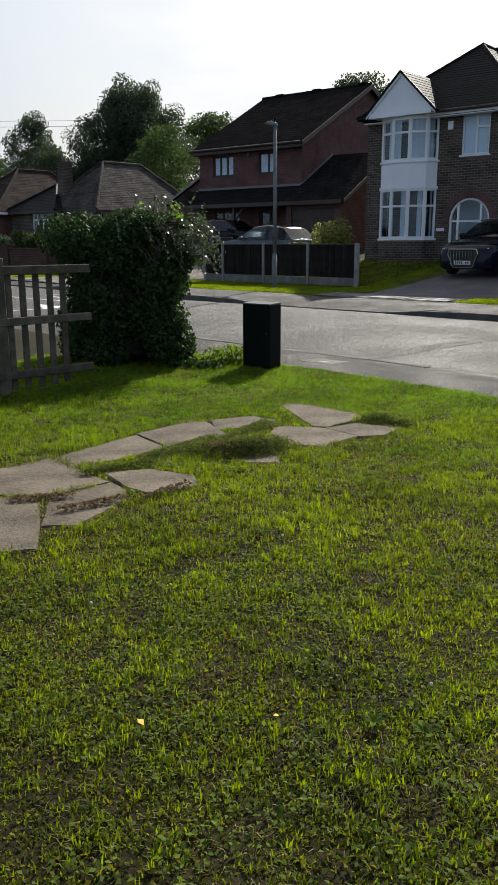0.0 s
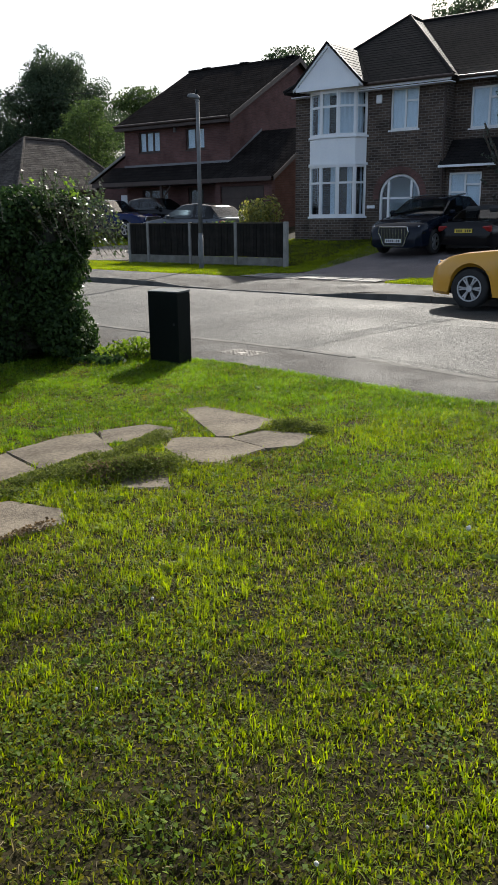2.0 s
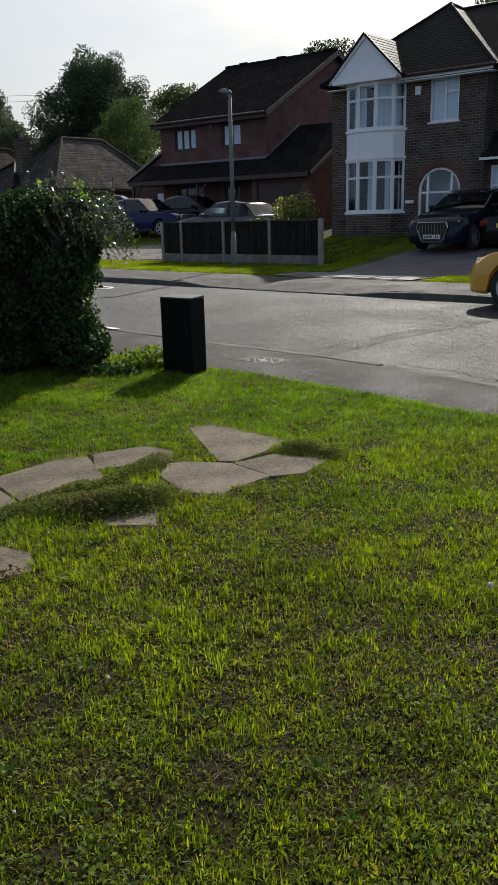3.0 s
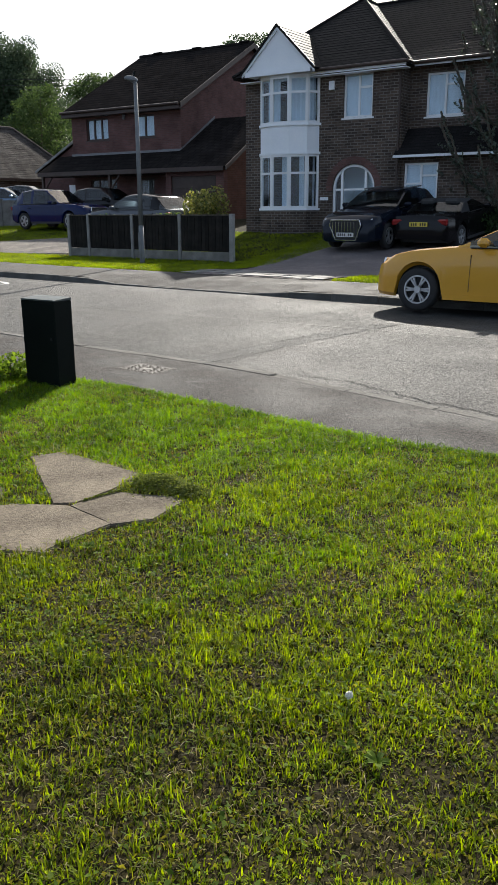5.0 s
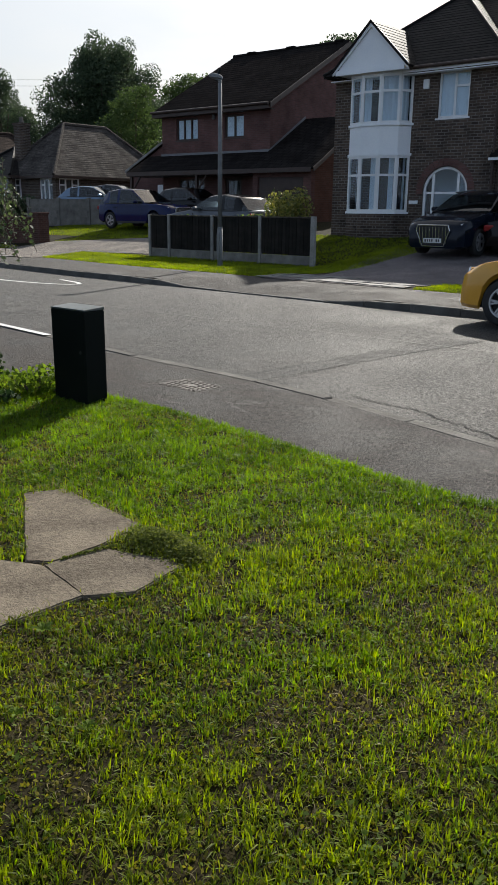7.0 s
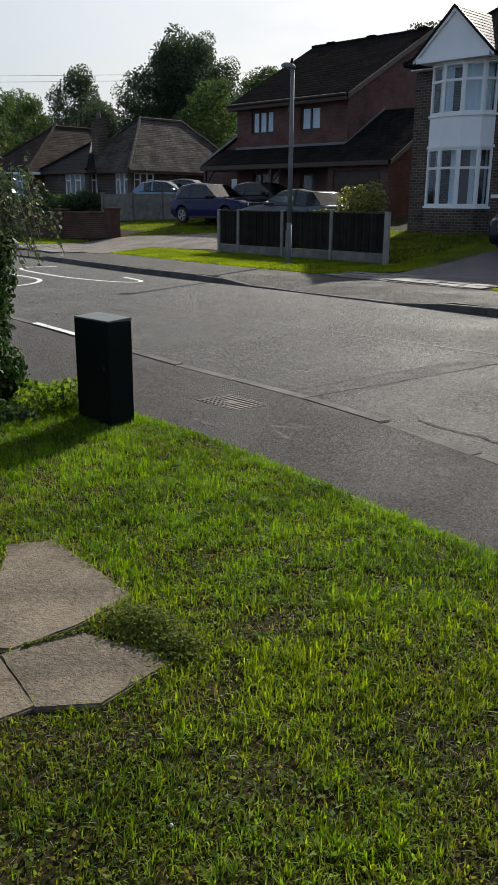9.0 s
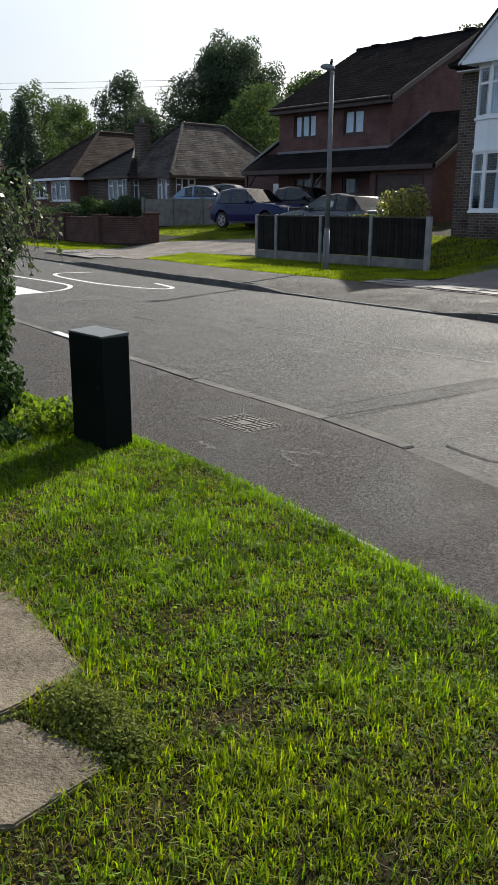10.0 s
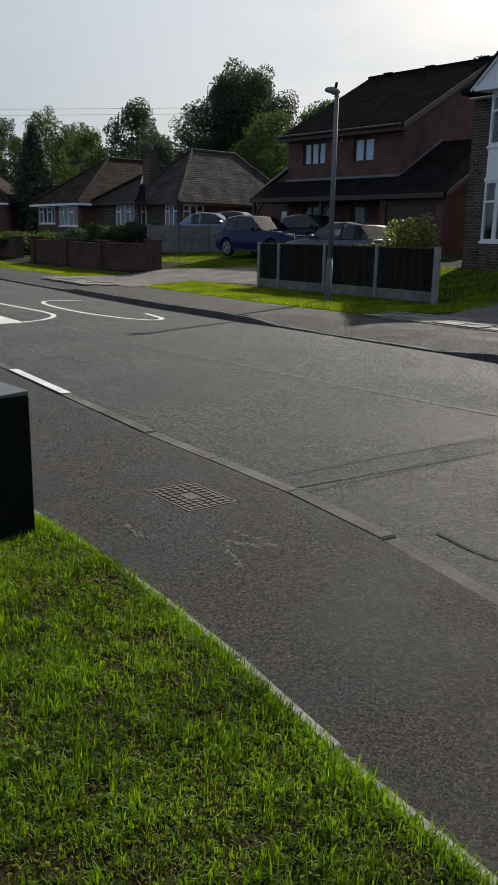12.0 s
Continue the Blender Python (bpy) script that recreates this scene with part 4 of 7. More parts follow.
# ---- bungalows ----
def bungalow(m, w, d, h, ridge, rise_z, brick, tile, wins, label, chimney=None, g=1.15, side_wins=()):
    """A hipped bungalow; local x along the front, y back. ridge: (x0, x1) at mid depth."""
    ob = thing("bungalow", m, label, "bungalow", "bungalows")
    part("wall", wall_bm(bmesh.new(), 0, w, g - 0.8, g + h, [(a, b, g + c, g + e) for a, b, c, e, _ in wins]), brick, ob)
    part("wall", wall_bm(bmesh.new(), 0.28, d, g - 0.8, g + h, [(a, b, g + c, g + e) for a, b, c, e, _ in side_wins], side=0.0, thick=0.25), brick, ob)
    part("wall", wall_bm(bmesh.new(), 0.28, d, g - 0.8, g + h, side=w - 0.25, thick=0.25), brick, ob)
    part("wall", wall_bm(bmesh.new(), 0.25, w - 0.25, g - 0.8, g + h, y=d - 0.28), brick, ob)
    # lining added across the inside to block the daylight
    part("inner_lining", boxed(0.26, w - 0.26, 2.0, 2.1, g, g + h), MAT_DIM, ob)
    o, z = 0.35, g + h - 0.05
    a, b, c, e = (-o, -o, z), (w + o, -o, z), (w + o, d + o, z), (-o, d + o, z)
    p, q = (ridge[0], d / 2, z + rise_z), (ridge[1], d / 2, z + rise_z)
    roof_part("roof", [[a, b, q, p], [b, c, q], [c, e, p, q], [e, a, p]], tile, ob, thick=0.08)
    bm = bmesh.new()
    for s, t in ((p, q), (a, p), (b, q), (e, p)): rod(bm, Vector(s) + Vector((0, 0, 0.03)), Vector(t) + Vector((0, 0, 0.03)), 0.1, sides=6)
    part("ridge", bm, tile, ob)
    part("fascia", boxed(-o, w + o, -o - 0.03, -o, z - 0.14, z + 0.0), MAT_WHITE if brick is MAT_BRICK_RED2 else MAT_BROWN, ob)
    part("soffit", boxed(-o, w + o, -o, 0.0, z - 0.14, z - 0.11), MAT_WHITE, ob)
    part("fascia", boxed(-o - 0.03, -o, -o, d + o, z - 0.14, z + 0.0), MAT_WHITE if brick is MAT_BRICK_RED2 else MAT_BROWN, ob)
    for y0, y1, lo, hi, lights in side_wins:
        window(ob, -y1, -y0, g + lo, g + hi, 0.02, (1 / lights,) * lights, bar=0.075, curtain_or_dim=MAT_DIM, transom={i: 0.7 for i in range(0, lights, 2)}, m=Matrix.Rotation(radians(-90), 4, "Z"))
    for x0, x1, lo, hi, lights in wins:
        window(ob, x0, x1, g + lo, g + hi, 0.02, (1 / lights,) * lights, bar=0.075, curtain_or_dim=MAT_DIM, transom={i: 0.7 for i in range(0, lights, 2)})
    if chimney:
        x, y = chimney
        bm = boxed(x - 0.35, x + 0.35, y - 0.3, y + 0.3, z + 0.5, z + rise_z - 0.1)
        box(bm, x - 0.4, x + 0.4, y - 0.35, y + 0.35, z + rise_z - 0.1, z + rise_z + 0.02)
        part("chimney", bm, MAT_BRICK_BRN, ob)
        part("chimney_pot", rod(bmesh.new(), (x, y, z + rise_z + 0.02), (x, y, z + rise_z + 0.35), 0.14, 0.11), MAT_CONC, ob)
    return ob
bungalow(pose(-10.5, 49.25, 0, 0, 0, 50), 8.2, 5.4, 2.12, (2.65, 5.7), 2.95, MAT_BRICK_BRN, MAT_TILE_GREY, [(0.25, 1.6, 0.75, 1.95, 3)], "small bungalow with a weathered grey hipped roof", chimney=(0.9, 4.3), side_wins=[(0.25, 1.5, 0.75, 1.95, 3)])
bungalow(pose(-13.4, 50.9, 0, 0, 0, 50), 4.0, 5.0, 2.15, (1.9, 2.9), 1.65, MAT_BRICK_BRN, MAT_TILE_DARK, [(0.2, 0.9, 0.75, 1.95, 2)], "low bungalow wing with a dark tiled hipped roof", side_wins=[(0.4, 2.6, 0.75, 1.95, 4)])
bungalow(pose(-17.95, 53.5, 0, 0, 0, 50), 8.6, 6.2, 2.15, (3.7, 6.3), 2.95, MAT_BRICK_RED2, MAT_TILE_RED, [(3.4, 5.0, 0.9, 1.85, 2)], "orange brick bungalow with a brown hipped roof", side_wins=[(0.4, 3.0, 0.75, 1.95, 4), (3.5, 6.0, 0.9, 1.95, 4)])
bungalow(pose(-36.0, 60.0, 0, 0, 0, 10), 9.0, 8.5, 2.4, (3.0, 6.0), 3.0, MAT_BRICK_RED2, MAT_TILE_RED, [(2.0, 3.6, 0.85, 1.95, 3), (5.5, 7.0, 0.85, 1.95, 3)], "distant brick bungalow with a red-brown roof")

# ---- drives, slabs at the crossing ----
def patch(name, pts, mat, label, lift=0.012, thick=0.0):
    bm = bmesh.new()
    f = bm.faces.new([bm.verts.new(at(u, v, rise(v) + lift)) for u, v in pts])
    f.normal_update()
    if f.normal.z < 0: f.normal_flip()
    return tagged(part(name, bm, mat), label, name, kind="structure")


def drape(name, left, right, v0, v1, mat, label, n=16, lift=0.012):
    """A strip going up the slope between u=left(v) and u=right(v)."""
    bm = bmesh.new()
    prev = None
    for i in range(n + 1):
        v = v0 + (v1 - v0) * i / n
        row = [bm.verts.new(at(u, v, rise(v) + lift)) for u in (left(v), (left(v) + right(v)) / 2, right(v))]
        if prev:
            for k in range(2): bm.faces.new((prev[k], prev[k + 1], row[k + 1], row[k]))
        prev = row
    for f in bm.faces:
        f.normal_update()
        if f.normal.z < 0: f.normal_flip()
    return tagged(part(name, bm, mat), label, "driveway", kind="structure")


drape("drive", lambda v: np.interp(v, (17.6, 19.5, 22, 27.5), (-13.0, -12.6, -13.6, -14.5)), lambda v: np.interp(v, (17.6, 19.0, 21, 27.5), (-9.6, -9.3, -5.0, -4.0)), 17.62, 27.3, MAT_DRIVE2, "shaded block-paved driveway in front of the white-gabled house")
drape("drive", lambda v: np.interp(v, (17.6, 22.9, 24.65, 26), (-28.9, -28.6, -25.4, -22.2)), lambda v: np.interp(v, (17.76, 21.2, 21.5, 26), (-22.4, -24.5, -21.5, -20.0)), 18.0, 25.6, MAT_DRIVE, "pale gravel driveway between the verges", n=32)

# ---- kerbs: stones laid end to end ----
def kerbs(name, line, u0, u1, top, label, drop=lambda u: 0.0):
    root = thing(name, Matrix.Identity(4), label, "kerb", kind="structure")
    me = None
    u = u0
    i = 0
    while u < u1:
        a = line(u)
        ang = math.degrees(math.atan2(line(u + 0.9) - a, 0.9))
        step = 0.915 * math.cos(radians(ang))
        if me is None:
            bm = boxed(0.004, 0.911, 0, 0.125, -0.2, 0.0, bevel=0.012)
            bm.normal_update(); metric_uv(bm)
            me = bpy.data.meshes.new("kerb_stone"); bm.to_mesh(me); bm.free(); me.materials.append(MAT_KERB)
        p = at(u, a)
        z0, z1 = top - drop(u), top - drop(u + step)
        share("kerb_stone", me, root, pose(p.x, p.y, z0 + 0.004 * (i % 3 - 1), 0, -math.degrees(math.atan2(z1 - z0, 0.915)), STREET + ang))
        u += step
        i += 1
    return root


kerbs("kerb", near_kerb, -24.0, 8.0, -0.072, "weathered concrete kerb along the footway", drop=lambda u: 0.0)
kerbs("kerb", far_kerb, -48.0, 16.0, 0.0, "concrete kerb on the far side with lowered crossings",
      drop=far_drop)

root = thing("lawn_edging", Matrix.Identity(4), "narrow concrete edging half sunk between lawn and footway", "edging", kind="structure")
bm = boxed(0.004, 0.61, -0.022, 0.022, -0.15, 0.0, bevel=0.006)
bm.normal_update(); metric_uv(bm)
edging = bpy.data.meshes.new("edging_stone"); bm.to_mesh(edging); bm.free(); edging.materials.append(MAT_POST)
u, i = -11.0, 0
while u < 1.5:
    a = lawn_edge(u) + 0.03
    ang = math.degrees(math.atan2(lawn_edge(u + 0.6) + 0.03 - a, 0.6))
    q = at(u, a)
    share("edging_stone", edging, root, pose(q.x, q.y, -0.024 + 0.004 * ((i * 5) % 4 - 1.5), 0, 0.5 * ((i * 3) % 3 - 1), STREET + ang))
    u += 0.615 * math.cos(radians(ang))
    i += 1

# ---- road surface marks ----
def ribbon(name, pts, width, z, mat, label, cat):
    bm = bmesh.new()
    prev = None
    for i, (u, v) in enumerate(pts):
        a, b = pts[max(0, i - 1)], pts[min(len(pts) - 1, i + 1)]
        d = Vector((b[0] - a[0], b[1] - a[1])).normalized()
        row = [bm.verts.new(at(u - s * d.y * width / 2, v + s * d.x * width / 2, z(v) if callable(z) else z)) for s in (-1, 1)]
        if prev: bm.faces.new((prev[0], prev[1], row[1], row[0]))
        prev = row
    for f in bm.faces:
        f.normal_update()
        if f.normal.z < 0: f.normal_flip()
    return tagged(part(name, bm, mat), label, cat, kind="structure")


def road_z(v, lift=0.005):
    return ROAD_Z + 0.03 * math.sin(max(0, min(1, (v - 9) / 6.5)) * math.pi) + lift


def smooth_line(pts, n=10):
    out = []
    for i in range(len(pts) - 1):
        p0, p1, p2, p3 = (Vector(pts[max(0, min(len(pts) - 1, k))]) for k in (i - 1, i, i + 1, i + 2))
        for k in range(n):
            t = k / n
            q = 0.5 * (2 * p1 + (p2 - p0) * t + (2 * p0 - 5 * p1 + 4 * p2 - p3) * t * t + (3 * p1 - p0 - 3 * p2 + p3) * t ** 3)
            out.append((q.x, q.y))
    return out + [tuple(pts[-1])]


ribbon("road_marking", smooth_line([(-20.3, 15.2), (-20.3, 14.3), (-19.4, 13.85), (-17.5, 13.65), (-16.3, 13.75), (-15.6, 13.95), (-15.35, 14.2), (-15.6, 14.5), (-16.6, 14.75)]), 0.1, lambda v: road_z(v), MAT_LINE, "white painted outline of the road hump marking", "road marking")
ribbon("road_marking", smooth_line([(-22.0, 13.0), (-19.6, 13.0), (-17.6, 13.0), (-16.7, 12.75), (-16.1, 12.1), (-16.0, 11.2), (-16.3, 9.9)]), 0.1, lambda v: road_z(v), MAT_LINE, "white painted outline of the road hump marking", "road marking")
bm = bmesh.new()
bm.faces.new([bm.verts.new(at(u, v, road_z(v))) for u, v in ((-15.9, 11.2), (-15.98, 11.85), (-17.5, 11.95))])
tagged(part("road_marking", bm, MAT_LINE), "white painted triangle on the road", "road marking", kind="structure")
ribbon("road_marking", [(-11.05 + 0.165 * k, near_kerb(-11.05 + 0.165 * k) + 0.064) for k in range(11)], 0.1, -0.06, MAT_LINE, "short white line painted along the kerb top", "road marking")
# trench reinstatement: a darker strip with sealed edges
bm = bmesh.new()
rows = [[bm.verts.new(at(u + s, v, road_z(v, 0.004))) for s in (0.0, 0.32)] for u, v in ((-6.2, 9.35), (-6.05, 10.4), (-5.92, 11.6), (-5.75, 12.8), (-5.6, 14.2), (-5.55, 15.1))]
for p, q in zip(rows, rows[1:]): bm.faces.new((p[0], p[1], q[1], q[0]))
tagged(part("trench_patch", bm, MAT_PATCH), "darker asphalt strip of a filled trench", "road patch", kind="structure")
ribbon("joint_seal", [(-6.12, 9.4), (-6.03, 10.4), (-5.93, 11.6), (-5.76, 12.8), (-5.6, 14.2)], 0.008, lambda v: road_z(v, 0.008), MAT_TAR, "black bitumen joint in the road", "road joint")
ribbon("joint_seal", [(-5.78, 9.3), (-5.68, 10.6), (-5.58, 11.8), (-5.42, 13.0)], 0.008, lambda v: road_z(v, 0.008), MAT_TAR, "black bitumen joint in the road", "road joint")
ribbon("joint_seal", [(-22, 12.4), (-15, 12.15), (-12.5, 12.05), (-9, 12.15), (-6.4, 12.3), (-2, 12.45), (8, 12.5)], 0.022, lambda v: road_z(v, 0.008), MAT_JOINT, "thin worn joint along the middle of the road", "road joint")
for pts in ([(-11.95, 10.5), (-11.7, 10.62), (-11.4, 10.6), (-11.25, 10.75)], [(-12.0, 11.38), (-11.8, 11.3), (-11.5, 11.33), (-11.3, 11.27)]):
    ribbon("road_crack", smooth_line(pts), 0.02, lambda v: road_z(v, 0.007), MAT_TAR, "short dark seam round a worn hollow in the road", "road crack")
def crack(u0, u1, off, amp, seed):
    pts, u = [], u0
    while u < u1:
        pts.append((u, near_kerb(u) + off + amp * noise.noise((u * 2.2, seed, 0)) + 0.05 * noise.noise((u * 9, seed, 3)) + 0.02 * noise.noise((u * 31, seed, 5))))
        u += 0.03
    return pts
ribbon("road_crack", crack(-4.8, 1.0, 0.42, 0.12, 1.5), 0.015, lambda v: road_z(v, 0.007), MAT_TAR, "ragged crack in the asphalt beside the kerb", "road crack")
ribbon("road_crack", crack(-1.6, 1.6, 0.75, 0.15, 4.5), 0.011, lambda v: road_z(v, 0.007), MAT_TAR, "ragged crack in the asphalt beside the kerb", "road crack")

# ---- inspection cover in the footway ----
cover = thing("inspection_cover", pose(0.935, 10.46, -0.064, -1, 0, -40), "rectangular cast iron inspection cover set in the footway", "manhole cover")
bm = bmesh.new()
for a in ((-0.235, 0.235, -0.175, -0.16), (-0.235, 0.235, 0.16, 0.175), (-0.235, -0.22, -0.16, 0.16), (0.22, 0.235, -0.16, 0.16)): box(bm, *a, -0.03, 0.003)
part("cover_frame", bm, MAT_IRON, cover)
lid = part("lid", boxed(-0.217, 0.217, -0.157, 0.157, -0.03, -0.004), MAT_IRON, cover)
bm = bmesh.new()
for i in range(9):
    for j in range(6):
        x, y = -0.192 + i * 0.048, -0.13 + j * 0.052
        if not (2 < i < 6 and 1 < j < 4): box(bm, x - 0.017, x + 0.017, y - 0.019, y + 0.019, -0.004, 0.004)
box(bm, -0.062, 0.062, -0.045, 0.045, -0.004, 0.003)
tagged(part("studs", bm, MAT_IRON, lid), kind="stuff")
# worn paint marks by the cover
def smudge(u0, v0, u1, v1, seed):
    """A scuffed pale streak: broken flecks along a line."""
    r = random.Random(seed)
    bm = bmesh.new()
    for i in range(46):
        t = r.random()
        u, v = u0 + (u1 - u0) * t + r.gauss(0, 0.012), v0 + (v1 - v0) * t + r.gauss(0, 0.014)
        l, w = r.uniform(0.004, 0.022), r.uniform(0.0015, 0.0045)
        a = math.atan2(v1 - v0, u1 - u0) + r.gauss(0, 0.5)
        c, d = math.cos(a), math.sin(a)
        z = -0.045 - 0.02 * (v - lawn_edge(u)) + 0.004 + 0.00003 * i
        f = bm.faces.new([bm.verts.new(at(u + x * c - y * d, v + x * d + y * c, z)) for x, y in ((-l, -w), (l * 0.6, -w * 1.1), (l, w * 0.4), (-l * 0.5, w))])
        f.normal_update()
        if f.normal.z < 0: f.normal_flip()
    tagged(part("scuff_mark", bm, MAT_CHALK), "faded pale scuff on the footway", "paint mark", kind="structure")
for k, q in enumerate(((-5.35, 8.45, -5.05, 8.5), (-5.25, 8.3, -4.95, 8.18), (-5.75, 8.02, -5.55, 8.0), (-5.3, 8.32, -5.1, 8.42))):
    smudge(*q, 90 + k)

# ---- street lamp ----
lp = at(-16.25, 19.6)
lamp = thing("street_lamp", pose(lp.x, lp.y, 0, 0, 0, STREET), "grey steel street lamp column with a small lantern", "street lamp")
bm = rod(bmesh.new(), (0, 0, -0.3), (0, 0, 1.0), 0.068, 0.068, 16)
part("base", bm, MAT_STEEL, lamp, smooth=True)
part("column", rod(bmesh.new(), (0, 0, 1.0), (0, 0, 4.55), 0.062, 0.05, 16), MAT_STEEL, lamp, smooth=True)
part("door", boxed(-0.045, 0.045, -0.082, -0.07, 0.35, 0.85), MAT_STEEL, lamp)
part("collar", rod(bmesh.new(), (0, 0, 0.98), (0, 0, 1.03), 0.07, 0.064, 16), MAT_STEEL, lamp)
arm = part("arm", rod(bmesh.new(), (0.02, 0, 4.6), (-0.1, -0.07, 4.64), 0.03, 0.03), MAT_STEEL, lamp)
bm = bmesh.new()
bmesh.ops.create_uvsphere(bm, u_segments=16, v_segments=10, radius=0.4)
for v in bm.verts:
    v.co = Vector((v.co.x * 0.46, v.co.y * 0.22, v.co.z * (0.24 if v.co.z > 0 else 0.12)))
lantern = part("lantern", bm, MAT_STEEL, lamp, m=pose(-0.09, -0.06, 4.67, 0, 10, 36), smooth=True)
part("photocell", rod(bmesh.new(), (0.06, 0, 0.08), (0.06, 0, 0.2), 0.035, 0.03), MAT_BOX, lantern)
part("cap", rod(bmesh.new(), (0, 0, 4.55), (0, 0, 4.68), 0.06, 0.02), MAT_STEEL, lamp)

# ---- timber panel fence with concrete posts ----
fence = thing("fence", Matrix.Identity(4), "dark timber panels between concrete posts with gravel boards", "fence")
P4, FD = Vector((2.62, 25.55)), Vector((-math.cos(radians(40)), math.sin(radians(40))))
spots = [0.0, 1.87, 3.74, 5.61, 6.5]
for i, s in enumerate(spots):
    q = P4 + FD * s
    wide, h = (0.125, 1.3) if i == 0 else (0.1, 1.3)
    bm = boxed(-wide / 2, wide / 2, -wide / 2, wide / 2, -0.3, h, bevel=0.012)
    part("post", bm, MAT_POST, fence, m=pose(q.x, q.y, 0.02, 0, 0, STREET))
for s0, s1 in zip(spots, spots[1:]):
    q = P4 + FD * s1
    L = s1 - s0
    m = pose(q.x, q.y, 0.02, 0, 0, STREET)
    part("gravel_board", boxed(0.06, L - 0.06, -0.025, 0.025, -0.1, 0.27, bevel=0.006), MAT_CONC, fence, m=m)
    panel = part("panel", boxed(0.06, L - 0.06, 0.015, 0.035, 0.275, 1.25), MAT_PANEL, fence, m=m)
    n = int((L - 0.12) / 0.125)
    for k in range(n):
        w = (L - 0.12) / n
        part("board", boxed(0.06 + k * w, 0.06 + (k + 1) * w - 0.012, -0.012 - 0.006 * (k % 2), 0.012, 0.28, 1.245), MAT_PANEL, panel)
    part("capping", boxed(0.06, L - 0.06, -0.035, 0.045, 1.25, 1.285), MAT_WOOD, panel)
# ---- street cabinet ----
bx = thing("street_cabinet", pose(0.185, 9.53, 0, 0, 0, -37), "dark green metal street cabinet in the grass", "cabinet")
part("body", boxed(-0.194, 0.19, -0.1, 0.1, -0.05, 0.705, bevel=0.006), MAT_BOX, bx)
lid = bmesh.new()
prism(lid, [(-0.194, -0.1, 0.706), (0.19, -0.1, 0.706), (0.19, 0.1, 0.706), (-0.194, 0.1, 0.706)], (0, 0, 0.012))
for v in lid.verts:
    if v.co.z > 0.71: v.co.z += 0.012 * (v.co.y + 0.1) / 0.2
bmesh.ops.bevel(lid, geom=lid.edges[:], offset=0.003, segments=1, affect="EDGES")
part("lid", lid, MAT_BOXTOP, bx, "top painted paler for the sky it catches")
part("door", boxed(-0.184, 0.18, -0.1025, -0.1005, 0.03, 0.685, bevel=0.0008), MAT_BOX, bx)
part("lock", rod(bmesh.new(), (0.14, -0.108, 0.4), (0.14, -0.1026, 0.4), 0.012, sides=10), MAT_TRIM_DARK, bx)

# ---- garden path slabs in the lawn ----
path = thing("paving_slab_path", Matrix.Identity(4), "worn stone slabs sunk in the lawn with weeds in the joints", "paving", kind="structure")
SLAB_POLYS = []
def slab(pts, z=0.014, grow=1.07):
    cx, cy = sum(p[0] for p in pts) / len(pts), sum(p[1] for p in pts) / len(pts)
    pts = [(cx + (x - cx) * grow, cy + (y - cy) * grow) for x, y in pts]
    SLAB_POLYS.append(pts)
    z += 0.0013 * (len(SLAB_POLYS) % 6) - 0.016
    bm = bmesh.new()
    c = Vector((sum(p[0] for p in pts) / len(pts), sum(p[1] for p in pts) / len(pts), 0))
    rim = []
    for i, p in enumerate(pts):
        q = pts[(i + 1) % len(pts)]
        for k in range(9):
            t = k / 9
            w = Vector((p[0] + (q[0] - p[0]) * t, p[1] + (q[1] - p[1]) * t, 0)) - c
            rim.append(w * (1 + 0.02 * noise.noise((w.x * 5 + c.x, w.y * 5 + c.y, 1.0)) + 0.02 * noise.noise((w.x * 17 + c.x, w.y * 17 + c.y, 6.0))))
    prism(bm, rim, (0, 0, 0.05))
    e = [k for k in bm.edges if all(v.co.z > 0.04 for v in k.verts)]
    bmesh.ops.bevel(bm, geom=e, offset=0.006, segments=2, affect="EDGES")
    return part("slab", bm, MAT_SLAB, path, m=Matrix.Translation((c.x, c.y, z - 0.05)))
for corners, z in (([(0.41, 7.33), (0.6, 7.42), (1.07, 6.95), (0.93, 6.73), (0.77, 6.54), (0.66, 6.54)], 0.02),
                   ([(0.76, 6.49), (0.95, 6.67), (1.27, 6.57), (1.3, 6.5), (1.16, 6.28), (0.975, 6.23)], 0.018),
                   ([(0.37, 6.5), (0.46, 6.54), (0.735, 6.485), (0.955, 6.235), (0.79, 6.06), (0.69, 5.94), (0.5, 5.98), (0.34, 6.28)], 0.016),
                   ([(-0.14, 6.75), (0.16, 6.92), (0.36, 6.8), (0.36, 6.6), (-0.06, 6.42)], 0.012),
                   ([(-0.64, 6.27), (-0.35, 6.62), (-0.18, 6.69), (0.02, 6.24), (-0.05, 6.08), (-0.36, 5.9)], 0.013),
                   ([(-1.08, 5.61), (-0.66, 6.24), (-0.38, 5.87), (-0.68, 5.55), (-0.89, 5.4)], 0.012),
                   ([(-1.4, 5.25), (-1.1, 5.59), (-0.91, 5.37), (-0.61, 5.07), (-0.89, 4.79), (-1.2, 4.8)], 0.012),
                   ([(-0.585, 5.04), (-0.48, 4.92), (-0.44, 4.71), (-0.6, 4.33), (-0.77, 4.32), (-0.86, 4.76)], 0.01),
                   ([(-0.66, 5.24), (-0.4, 5.33), (-0.12, 5.2), (-0.06, 5.01), (-0.3, 4.83), (-0.465, 4.95)], 0.014),
                   ([(0.12, 5.79), (0.38, 5.82), (0.4, 5.53), (0.15, 5.53)], 0.006),
                   ([(-1.28, 4.74), (-0.93, 4.74), (-0.8, 4.32), (-0.72, 4.0), (-1.1, 3.9), (-1.42, 4.3)], 0.008)):
    slab(corners, z + 0.006, 1.05)

